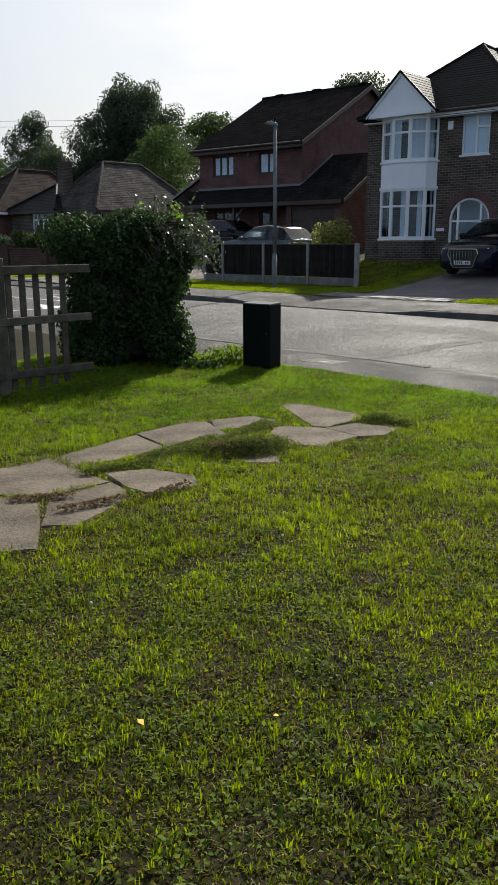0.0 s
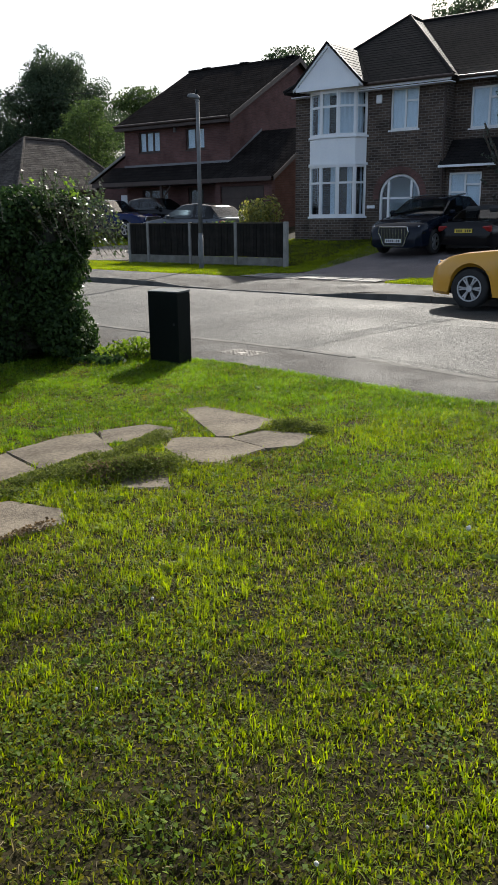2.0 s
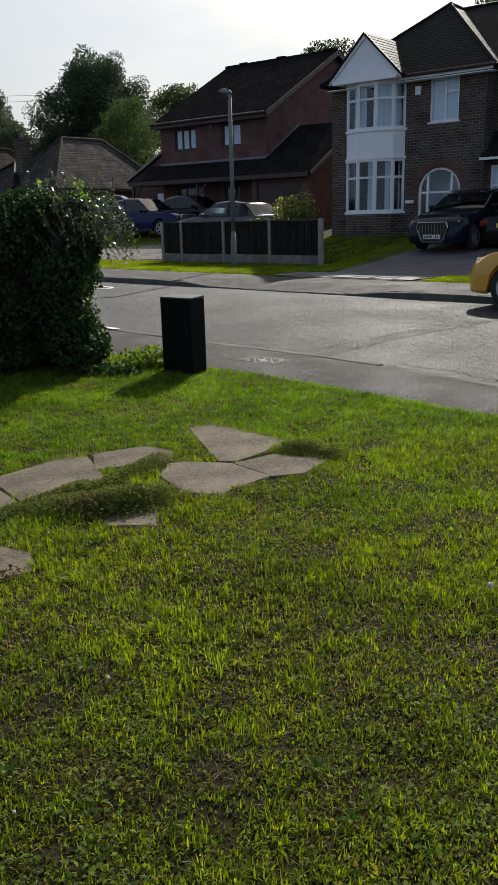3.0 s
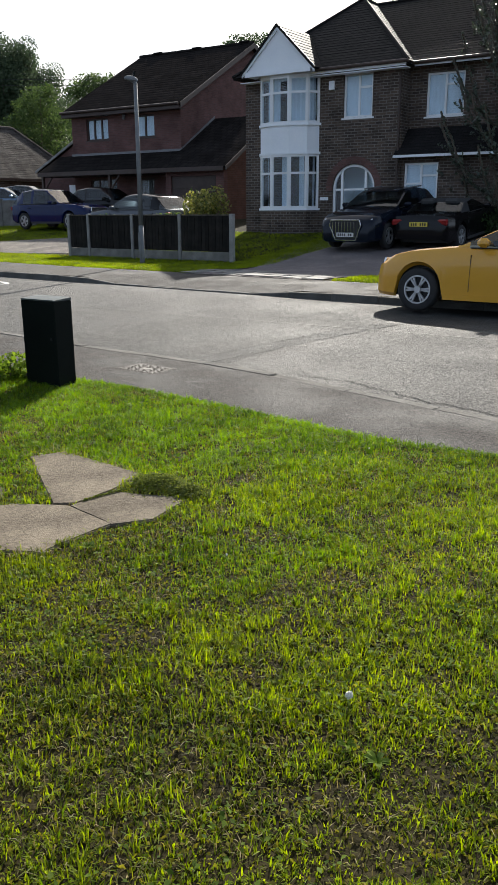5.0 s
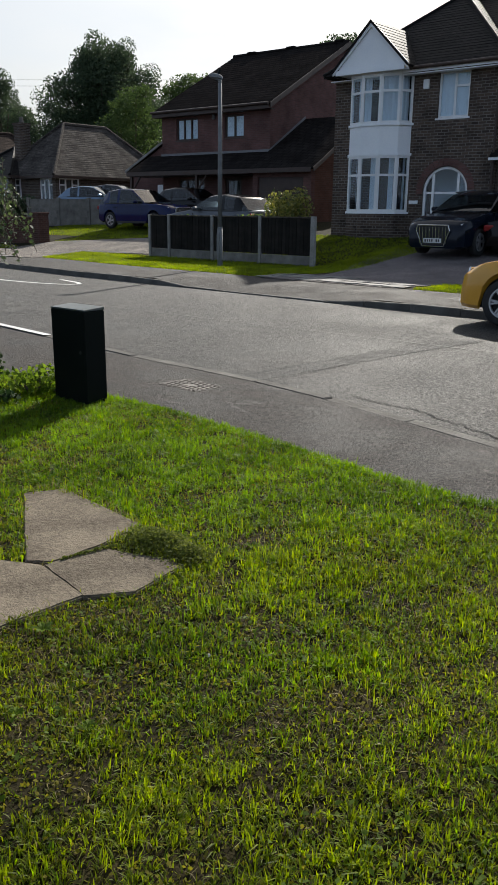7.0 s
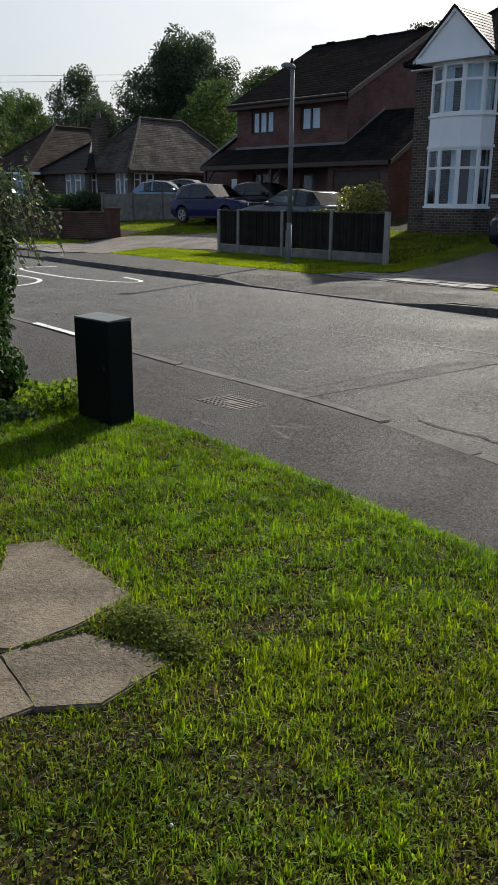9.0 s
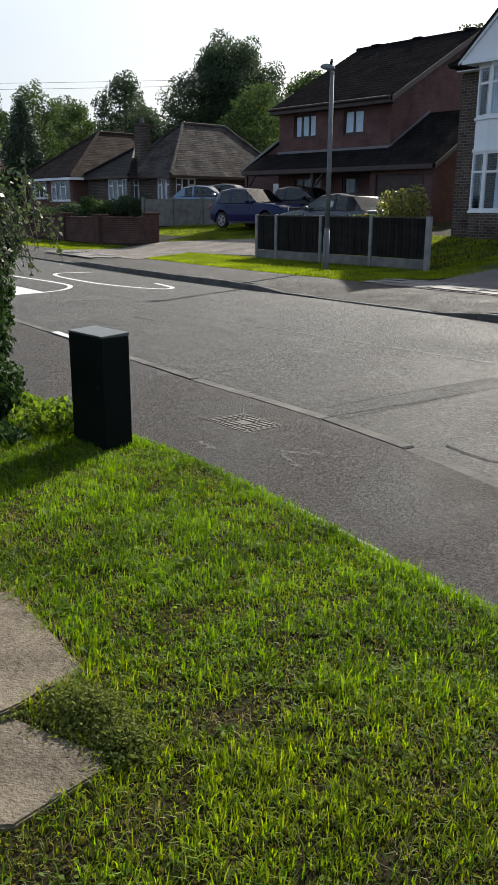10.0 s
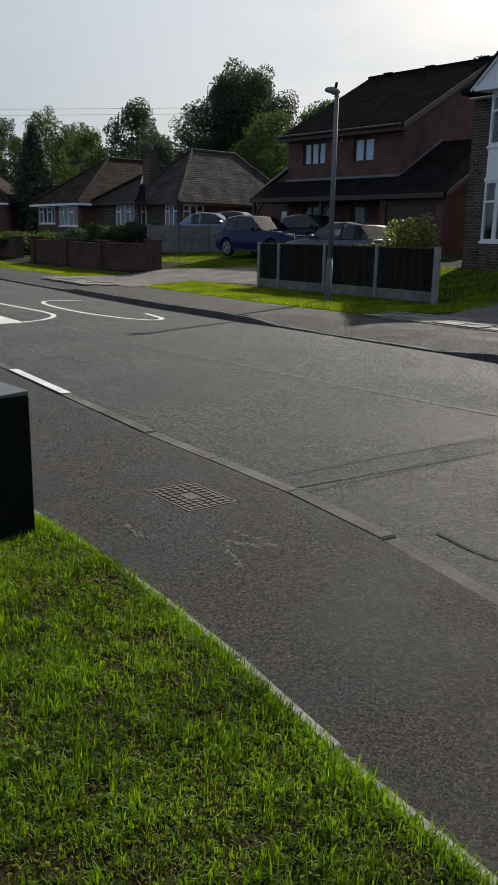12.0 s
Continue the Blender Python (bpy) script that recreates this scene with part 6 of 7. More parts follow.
    for i, (p, q) in enumerate(zip(rows, rows[1:])):
        x = (p[0][0] + q[0][0]) / 2
        flat = roof_end - 0.02 <= x <= s0 + 0.02
        for sgn in (1, -1):
            P, Q = [Vector((a, c * sgn, d)) for a, c, d in p], [Vector((a, c * sgn, d)) for a, c, d in q]
            for k in range(4):
                if k == 0: solid = abs(x - bp) < 0.05 or cp - 0.32 < x < cp + 0.02 or (x < cp - 0.3 and style != "suv") or x > cowl - 0.16
                elif k == 1: solid = True
                else: solid = flat
                tgt = r if solid else g
                tgt.faces.new([tgt.verts.new(a) for a in ((P[k], Q[k], Q[k + 1], P[k + 1]) if sgn > 0 else (P[k + 1], Q[k + 1], Q[k], P[k]))])
    for k in (g, r): bmesh.ops.remove_doubles(k, verts=k.verts, dist=0.0005)
    for k in (g, r):
        for fc in k.faces:
            fc.normal_update()
            if fc.normal.dot(fc.calc_center_median() - Vector((0, 0, 0.4))) < 0: fc.normal_flip()
    part("glazing", g, MAT_CARGLASS, ob, smooth=True)
    rf = part("roof", r, roof_mat or paint, ob, smooth=True)
    part("cabin_interior", boxed(tail + 0.5, cowl - 0.35, -w * 0.72, w * 0.72, belt - 0.15, belt + 0.12, bevel=0.08), MAT_TRIM, ob)
    for y in (-0.36, 0.36): part("seat", boxed(s0 - 0.75, s0 - 0.6, y - 0.22, y + 0.22, belt - 0.1, belt + 0.38, bevel=0.06), MAT_TRIM, ob)
    # wheels
    ty, rm, dc = wheel_meshes(R, 0.2, spokes)
    first = None
    for x in (xf, xr):
        for sgn in (-1, 1):
            mm = pose(x, sgn * (w - 0.11), R, 0, 0, 0 if sgn < 0 else 180)
            if first is None:
                wh = part("wheel", ty, MAT_RUBBER, ob, m=mm, smooth=True)
                first = (wh.data, part("rim", rm, MAT_ALLOY, wh).data, part("brake", dc, MAT_TRIM, wh).data)
            else:
                wh = share("wheel", first[0], ob, mm)
                share("rim", first[1], wh, Matrix.Identity(4)); share("brake", first[2], wh, Matrix.Identity(4))
    # lights, plates, mirrors, handles, door lines
    for s in (-1, 1):
        bm = boxed(-0.16, 0.12, -0.15, 0.15, -0.08, 0.08, bevel=0.05)
        part("headlight", bm, MAT_LENS, ob, m=pose(f - 0.3, s * w * 0.72, hood - 0.19, 0, 14, s * -24))
        bm = boxed(-0.06, 0.06, -0.16, 0.16, -0.08, 0.08, bevel=0.03)
        part("tail_light", bm, MAT_RED, ob, m=pose(b + 0.1, s * w * 0.74, boot - 0.16, 0, 0, s * 12))
        bm = boxed(-0.08, 0.08, -0.1, 0.1, -0.065, 0.065, bevel=0.045)
        part("door_mirror", bm, paint, ob, m=pose(cowl - 0.42, s * (w + 0.08), belt + 0.08, 0, 0, s * 8))
        part("door_handle", boxed(bp - 0.22, bp - 0.02, s * w - 0.012, s * w + 0.022, belt - 0.17, belt - 0.13, bevel=0.01), paint, ob)
        for x in (cowl - 0.22, bp, cp - 0.1 if style != "hatch" else bp):
            part("door_gap", boxed(x - 0.003, x + 0.003, s * (w * 0.985) - 0.01, s * (w * 0.998) + 0.003, zb + 0.12, belt - 0.09), MAT_TRIM, ob)
        part("sill_strip", boxed(xr + R + 0.1, xf - R - 0.1, s * w * 0.97 - 0.02, s * w + 0.004, zb - 0.01, zb + 0.07), paint if style == "hatch" else MAT_TRIM, ob)
        part("window_trim", rod(bmesh.new(), (cp - 0.15, s * w * 0.945, belt + 0.005), (cowl - 0.2, s * w * 0.945, belt + 0.01), 0.012, sides=6), MAT_TRIM, ob)
        if rails: part("roof_rail", rod(bmesh.new(), (roof_end + 0.2, s * w * 0.7, H - 0.015), (s0 - 0.1, s * w * 0.7, H + 0.0), 0.02, sides=6), MAT_STEEL, ob)
        part("fog_lamp", boxed(f - 0.14, f - 0.03, s * w * 0.62 - 0.12, s * w * 0.62 + 0.12, 0.3, 0.42, bevel=0.02), MAT_TRIM, ob)
    # grille
    grille = part("grille", prism(bmesh.new(), [(f + 0.005, y, z) for y, z in ((-0.42, hood - 0.16), (0.42, hood - 0.16), (0.46, hood - 0.28), (0.3, 0.36), (-0.3, 0.36), (-0.46, hood - 0.28))], (-0.1, 0, 0)), MAT_TRIM, ob)
    for k in range(9): part("bar", boxed(f + 0.006, f + 0.02, -0.38 + k * 0.095 - 0.008, -0.38 + k * 0.095 + 0.008, 0.4, hood - 0.19), MAT_CHROME if style == "suv" else MAT_TRIM, grille)
    bm = bmesh.new()
    ring = [(-0.44, hood - 0.14), (0.44, hood - 0.14), (0.48, hood - 0.28), (0.31, 0.33), (-0.31, 0.33), (-0.48, hood - 0.28)]
    for (ya, za), (yb, zb_) in zip(ring, ring[1:] + ring[:1]): rod(bm, (f + 0.01, ya, za), (f + 0.01, yb, zb_), 0.018, sides=6)
    part("grille_surround", bm, MAT_CHROME, grille)
    plate = part("number_plate", boxed(f + 0.015, f + 0.03, -0.26, 0.26, 0.42, 0.53), MAT_PLATE_W, ob)
    for k in range(7):
        if k != 4: part("character", boxed(f + 0.03, f + 0.033, -0.22 + k * 0.065, -0.18 + k * 0.065, 0.44, 0.51), MAT_TRIM, plate)
    plate = part("number_plate", boxed(b - 0.02, b + 0.0, -0.26, 0.26, boot - 0.26, boot - 0.15), MAT_PLATE_Y, ob)
    for k in range(7):
        if k != 3: part("character", boxed(b - 0.024, b - 0.02, -0.22 + k * 0.065, -0.18 + k * 0.065, boot - 0.24, boot - 0.17), MAT_TRIM, plate)
    return ob


p = at(-5.8 + 1.36, 15.2)
car(pose(p.x, p.y, ROAD_Z + 0.01, 0, 0, STREET + 180) @ pose(0, 0, 0, 3.3, 0, 0), 4.2, 1.77, 1.42, MAT_YELLOW, "yellow hatchback parked half on the far footway", front=0.74)
p = Vector((7.15, 27.0))
car(pose(p.x, p.y, 0.49, 0, 0, 0) @ Matrix.Rotation(radians(-40 - 90), 4, "Z") @ pose(0, 0, 0, 0, 5.5, 0), 4.39, 1.83, 1.5, MAT_NAVY, "dark blue sports utility car facing the street on the drive", front=0.9, base=2.6, R=0.35, belt=1.02, hood=1.0, roof_end=-1.5, tail=-2.0, style="suv", spokes=5, rails=True, zb=0.26)
p = Vector((9.05, 26.5))
car(pose(p.x, p.y, 0.5, 0, 0, 0) @ Matrix.Rotation(radians(50), 4, "Z") @ pose(0, 0, 0, 0, -5.5, 0), 4.4, 1.74, 1.28, MAT_BLACKCAR, "black convertible with closed fabric hood seen from behind", belt=0.9, hood=0.85, roof_end=-0.75, tail=-1.2, boot=0.94, style="saloon", roof_mat=MAT_SOFTTOP, R=0.31)
p = Vector((-3.9, 38.7))
car(pose(p.x, p.y, rise(.643 * p.x + .766 * p.y) + 0.02, 0, 0, STREET + 4), 4.3, 1.8, 1.62, MAT_BLUE, "deep blue tall hatchback on the far drive", belt=1.0, hood=1.0, R=0.33, roof_end=-1.5, tail=-2.0, style="suv", spokes=5, zb=0.24)
p = Vector((-0.35, 33.3))
car(pose(p.x, p.y, rise(.643 * p.x + .766 * p.y) + 0.02, 0, 0, STREET + 180), 4.3, 1.78, 1.5, MAT_SILVER, "silver hatchback parked behind the timber fence", belt=0.95, roof_end=-1.5, tail=-2.0, style="suv", roof_mat=MAT_BLACKCAR)
p = Vector((-1.9, 40.6))
car(pose(p.x, p.y, rise(.643 * p.x + .766 * p.y) + 0.02, 0, 0, STREET + 6), 4.2, 1.76, 1.5, MAT_BLACKCAR, "black hatchback behind the blue car", roof_end=-1.4, tail=-1.9)
p = Vector((-7.3, 45.6))
car(pose(p.x, p.y, 1.12, 0, 0, STREET + 30), 4.2, 1.76, 1.46, MAT_PALEBLUE, "pale blue hatchback behind the concrete wall", roof_end=-1.4, tail=-1.9)
p = Vector((-6.3, 46.8))
car(pose(p.x, p.y, 1.2, 0, 0, STREET + 30), 4.2, 1.76, 1.5, MAT_SILVER, "silver hatchback behind the concrete wall", roof_end=-1.4, tail=-1.9)

# ---- concrete gate post and low wall by the drive ----
gw = thing("gate_wall", street(-6.35, 24.3, 0.25), "low dark garden wall with a concrete end post", "wall")
part("post", boxed(-0.13, 0.13, -0.13, 0.13, -0.3, 1.0, bevel=0.015), MAT_CONC, gw)
part("wall", boxed(0.13, 6.0, -0.1, 0.1, -0.3, 0.95), MAT_BRICK_BRN, gw)

# ---- monkey puzzle tree ----
mp = thing("monkey_puzzle_tree", Matrix.Translation((11.8, 27.6, 0.5)), "tall dark monkey puzzle tree with upswept scaly branches", "tree")
part("trunk", rod(bmesh.new(), (0, 0, -0.4), (0, 0, 9.6), 0.17, 0.05, 10), MAT_BARK, mp)
r = random.Random(8)
V, F, n0 = [], [], 0
bm = bmesh.new()
pts, outs = [], []
for t in range(24):
    h = 0.9 + t * 0.37
    reach = 3.2 * (1 - (h / 10.5)) ** 0.6 * (0.75 if h < 1.6 else 1.0)
    for k in range(8):
        a = t * 0.6 + k * math.pi / 4 + r.uniform(-0.15, 0.15)
        way = Vector((math.cos(a), math.sin(a), 0))
        q, prev = Vector((0, 0, h)), None
        R1 = reach * r.uniform(0.8, 1.1)
        for s in range(15):
            f = (s + 1) / 15
            nx = way * R1 * f + Vector((0, 0, h - 0.75 * math.sin(f * 2.4) + 1.5 * f ** 4))
            rod(bm, q, nx, 0.034, 0.032, 5)
            for i in range(26):
                b = q.lerp(nx, r.random())
                o = Vector((r.gauss(0, 1), r.gauss(0, 1), r.gauss(0, 1))).normalized()
                pts.append(b + o * 0.035); outs.append(o * 0.8 + (nx - q).normalized() * 0.5)
            if s in (7, 10, 12):
                for sd in (-1, 1):
                    side = Vector((-way.y, way.x, 0)) * sd * 0.33 * R1 * 0.5 + way * 0.25 + Vector((0, 0, 0.12))
                    for i in range(26):
                        b = nx + side * (i / 26) + Vector((0, 0, 0.14 * (i / 26) ** 2))
                        o = Vector((r.gauss(0, 1), r.gauss(0, 1), r.gauss(0, 1))).normalized()
                        pts.append(b + o * 0.05); outs.append(o)
            q = nx
tagged(part("branches", bm, MAT_BARK, mp), kind="stuff")
v, f = leaf_mesh(np.array([tuple(q) for q in pts]), np.array([tuple(q) for q in outs]), 0.075, 0.35)
tagged(from_arrays("scales", v, f, MAT_SCALE, mp), kind="stuff")
shrub("dark_bush", 10.6, 26.6, 0.45, 1.6, 1.2, 1.1, MAT_IVY, "dark bush at the foot of the tree", leaf=0.08, dense=140, seed=51)

# ---- overhead cable far behind ----
for dz in (0.0, 0.45):
    bm = bmesh.new()
    prev = None
    for k in range(25):
        x = -60 + 66 * k / 24
        q = Vector((x, 62 + 0.25 * (x + 60), 9.6 + dz + 1.0 * ((k - 12) / 12) ** 2 * 0.4 + 0.03 * (x + 60)))
        if prev is not None: rod(bm, prev, q, 0.012, sides=4)
        prev = q
    tagged(part("overhead_cable", bm, MAT_TRIM), "thin dark overhead cable across the sky", "cable")


# ---- lawn: blades, clover, weeds ----
def value_noise(x, y, s, seed):
    g = np.random.default_rng(seed).uniform(0, 1, (64, 64))
    x, y = x * s + 100.3, y * s + 100.7
    xi, yi = np.floor(x).astype(int), np.floor(y).astype(int)
    fx, fy = x - xi, y - yi
    fx, fy = fx * fx * (3 - 2 * fx), fy * fy * (3 - 2 * fy)
    g00, g10, g01, g11 = (g[(xi + a) % 64, (yi + b) % 64] for a, b in ((0, 0), (1, 0), (0, 1), (1, 1)))
    return (g00 * (1 - fx) + g10 * fx) * (1 - fy) + (g01 * (1 - fx) + g11 * fx) * fy


def inside(x, y, poly, grow):
    c = np.mean(poly, axis=0)
    poly = [c + (np.array(p) - c) * grow for p in poly]
    ok = np.zeros(len(x), bool)
    for i in range(len(poly)):
        (x0, y0), (x1, y1) = poly[i], poly[i - 1]
        hit = ((y0 > y) != (y1 > y)) & (x < (x1 - x0) * (y - y0) / (y1 - y0 + 1e-12) + x0)
        ok ^= hit
    return ok


EDGE_U = np.linspace(-40, 12, 300)
EDGE_V = np.array([lawn_edge(u) for u in EDGE_U])


def lawn_points(n, x0, x1, y0, y1, seed, over=-0.02, slabs=0.99):
    g = np.random.default_rng(seed)
    x, y = g.uniform(x0, x1, n), g.uniform(y0, y1, n)
    u, v = CU * x - SU * y, SU * x + CU * y
    ok = v < np.interp(u, EDGE_U, EDGE_V) + over + 0.05 * (value_noise(x, y, 6, 3) - 0.5)
    ok &= (x > 0.2 - 0.38 * (y - 0.5)) & (x < 1.0 + 0.48 * (y - 1.2))
    for poly in SLAB_POLYS:
        ok &= ~inside(x, y, poly, slabs - 0.08) & ~(inside(x, y, poly, slabs) & (value_noise(x, y, 3.5, 77) < 0.62))
    # little grows in the joints themselves
    near = np.zeros(n, int)
    for poly in SLAB_POLYS: near += inside(x, y, poly, 1.16)
    if slabs > 0.95: ok &= ~((near == 1) & (g.uniform(0, 1, n) < 0.3)) & ~((near > 1) & (g.uniform(0, 1, n) < 0.93))
    return x[ok], y[ok]


def tufted(x, y, cell, pull, seed):
    """Draws the points together into tufts, with gaps between them; also the ways out from each tuft."""
    g = np.random.default_rng(seed).uniform(0.15, 0.85, (128, 128, 2))
    i, j = np.floor(x / cell).astype(int), np.floor(y / cell).astype(int)
    cx, cy = (i + g[i % 128, j % 128, 0]) * cell, (j + g[i % 128, j % 128, 1]) * cell
    out = np.arctan2(y - cy, x - cx)
    return cx + (x - cx) * pull, cy + (y - cy) * pull, out


def blades(name, x, y, z, length, width, mat, label, seed, lean=0.45, out=None):
    g = np.random.default_rng(seed)
    n = len(x)
    a = g.uniform(0, 2 * math.pi, n) if out is None else out + g.normal(0, 0.9, n)
    d = np.stack([np.cos(a), np.sin(a), np.zeros(n)], 1)
    s = np.stack([-np.sin(a), np.cos(a), np.zeros(n)], 1)
    # the blade turns its flat side some other way than it leans
    tw = g.uniform(-0.9, 0.9, n)[:, None]
    s = s * np.cos(tw) + d * np.sin(tw)
    l = (length * g.uniform(0.55, 1.25, n))[:, None]
    k = (g.uniform(0.1, 1.0, n) * lean)[:, None]
    w = (width * g.uniform(0.7, 1.3, n))[:, None]
    p = np.stack([x, y, z - 0.006], 1)
    up = np.array((0, 0, 1.0))
    m = p + l * (0.55 * up * (1 - 0.25 * k) + d * k * 0.35)
    t = p + l * (up * (1 - 0.6 * k) + d * k * 1.05)
    v = np.stack([p - s * w / 2, p + s * w / 2, m + s * w * 0.42, m - s * w * 0.42, t], 1).reshape(-1, 3)
    i = np.arange(n) * 5
    f = np.concatenate([np.stack([i, i + 1, i + 2], 1), np.stack([i, i + 2, i + 3], 1), np.stack([i + 3, i + 2, i + 4], 1)])
    return tagged(from_arrays(name, v, f, mat), label, "grass", kind="stuff")


def lawn_height(x, y):
    return np.array([bumps(a, b) for a, b in zip(x, y)]) - 0.006


def thin(x, y, keep, seed):
    ok = np.random.default_rng(seed).uniform(0, 1, len(x)) < keep
    return x[ok], y[ok]


# the lawn the walk crosses, thick; its sparse and worn spots follow the patches
x, y = lawn_points(1180000, -2.7, 4.4, 1.4, 10.6, 1)
WORN = ((1.62, 6.0, 0.16), (1.58, 6.82, 0.13), (2.14, 6.86, 0.08), (0.35, 4.24, 0.1), (0.47, 3.73, 0.08), (0.81, 3.75, 0.07), (1.95, 5.6, 0.09), (1.2, 5.2, 0.08), (0.2, 2.9, 0.07), (2.5, 6.4, 0.1))
def worn(x, y):
    k = np.zeros(len(x))
    for a, b, s in WORN: k = np.maximum(k, np.exp(-((x - a) ** 2 + (y - b) ** 2) / s ** 2))
    return k * (0.6 + 0.8 * value_noise(x, y, 14, 15))
bare = np.clip((value_noise(x, y, 2.6, 7) * 0.55 + value_noise(x, y, 8.0, 8) * 0.45 - 0.25) * 7, 0.62, 1) * np.clip(1 - 1.1 * worn(x, y), 0.12, 1) * np.clip((value_noise(x, y, 11, 16) * 0.6 + value_noise(x, y, 24, 17) * 0.4 - 0.3) * 6, 0.25, 1)
x, y = thin(x, y, bare, 2)
x, y, way = tufted(x, y, 0.038, 0.72, 60)
tall = 0.02 + 0.02 * value_noise(x, y, 1.7, 9) + 0.03 * value_noise(x, y, 9, 10) * value_noise(x, y, 23, 14) * 2
far = np.clip((0.643 * x + 0.766 * y - 5.6) / 2.0, 0, 1)
size = tall * (0.72 + 0.24 * np.clip((y - 3.5) / 1.5, 0, 1) + 0.14 * far)
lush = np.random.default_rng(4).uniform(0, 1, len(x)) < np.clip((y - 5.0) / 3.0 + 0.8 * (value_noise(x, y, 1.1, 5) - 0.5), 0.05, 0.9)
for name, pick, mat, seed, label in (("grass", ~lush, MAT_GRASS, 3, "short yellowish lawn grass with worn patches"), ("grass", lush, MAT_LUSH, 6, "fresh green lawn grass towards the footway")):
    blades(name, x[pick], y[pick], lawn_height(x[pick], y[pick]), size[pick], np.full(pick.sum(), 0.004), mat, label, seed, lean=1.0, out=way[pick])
x, y = lawn_points(150000, -2.7, 4.4, 1.4, 10.6, 11)
dry = value_noise(x, y, 2.6, 7) * 0.6 + value_noise(x, y, 8.0, 8) * 0.4
x, y = thin(x, y, np.clip((0.5 - dry) * 5, 0.12, 1) + 0.9 * worn(x, y), 12)
blades("dry_grass", x, y, lawn_height(x, y), 0.04 + 0 * x, 0.0028 + 0 * x, MAT_DRY, "straw-coloured dead blades in the worn patches", 13, lean=1.3)
# low thatch of small leaves and dead bits under the blades
x, y = lawn_points(230000, -2.7, 4.4, 1.4, 10.4, 51)
pts = np.stack([x, y, lawn_height(x, y) + np.random.default_rng(52).uniform(0.0, 0.016, len(x))], 1)
v, f = leaf_mesh(pts, np.tile((0, 0, 0.9), (len(pts), 1)), 0.013, 0.8)
tagged(from_arrays("thatch", v, f, MAT_THATCH), "low thatch of small leaves under the grass", "grass", kind="stuff")
# the rest of the lawn beside and behind the walk, broader blades
g = np.random.default_rng(55)
x, y = g.uniform(-7.0, 9.0, 80000), g.uniform(-5.0, 11.0, 80000)
u, v = CU * x - SU * y, SU * x + CU * y
ok = (v < np.interp(u, EDGE_U, EDGE_V)) & ~((x > 0.2 - 0.38 * (y - 0.5)) & (x < 1.0 + 0.48 * (y - 1.2)) & (y > 1.4))
for poly in SLAB_POLYS: ok &= ~inside(x, y, poly, 1.0)
x, y = x[ok], y[ok]
blades("grass", x, y, lawn_height(x, y), 0.04 + 0.03 * value_noise(x, y, 2, 56), 0.015 + 0 * x, MAT_GRASS, "short green lawn grass beside the walk", 57, lean=1.2)
# tufts along the footway edge
g = np.random.default_rng(21)
u = g.uniform(-8.0, 1.0, 30000)
e = np.interp(u, EDGE_U, EDGE_V) + g.normal(-0.03, 0.022, len(u))
x, y = CU * u + SU * e, -SU * u + CU * e
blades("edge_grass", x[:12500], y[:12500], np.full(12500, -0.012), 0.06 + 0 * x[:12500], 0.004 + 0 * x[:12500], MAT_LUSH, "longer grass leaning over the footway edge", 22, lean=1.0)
blades("edge_straw", x[12500:] + 0.018, y[12500:] + 0.022, np.full(len(x) - 12500, -0.038), 0.03 + 0 * x[12500:], 0.004 + 0 * x[12500:], MAT_STRAW, "dry stalks along the footway edge", 23, lean=1.5)
# weeds in the slab joints
x, y = lawn_points(60000, -1.7, 1.5, 3.6, 7.7, 31, slabs=0.93)
near = np.zeros(len(x), bool)
for poly in SLAB_POLYS: near |= inside(x, y, poly, 1.16)
x, y = x[near], y[near]
x, y = thin(x, y, np.clip((value_noise(x, y, 4, 33) - 0.5) * 4, 0.02, 1), 34)
h = len(x) // 2
blades("joint_straw", x[:h], y[:h], np.full(h, 0.0), 0.05 + 0 * x[:h], 0.004 + 0 * x[:h], MAT_DRY, "brown dead weeds in the slab joints", 37, lean=1.6)
x, y = x[h:], y[h:]
blades("joint_weeds", x, y, np.full(len(x), 0.0), 0.045 + 0.03 * value_noise(x, y, 3, 35), 0.0045 + 0 * x, MAT_GRASS, "grass and weeds grown into the slab joints", 36, lean=1.2)
# low cushions of small-leaved weed over the joints, dead stalks among them
def cushion(spots, mat, label, leaf, per, seed, flat=0.45):
    g = np.random.default_rng(seed)
    P = []
    for (x0, y0), (x1, y1), w, h in spots:
        n = int(per * max(w, math.hypot(x1 - x0, y1 - y0) + w) * w)
        t = g.uniform(0, 1, n)
        q = g.normal(0, 0.45, (n, 2)) * w
        z = h * np.exp(-(q ** 2).sum(1) / (w * w) * 1.6) * g.uniform(0.25, 1.0, n)
        P.append(np.stack([x0 + (x1 - x0) * t + q[:, 0], y0 + (y1 - y0) * t + q[:, 1], 0.012 + z], 1))
    P = np.concatenate(P)
    v, f = leaf_mesh(P, np.tile((0, 0, 1.0), (len(P), 1)), leaf, 0.8)
    tagged(from_arrays("weed_cushion", v, f, mat), label, "weeds", kind="stuff")
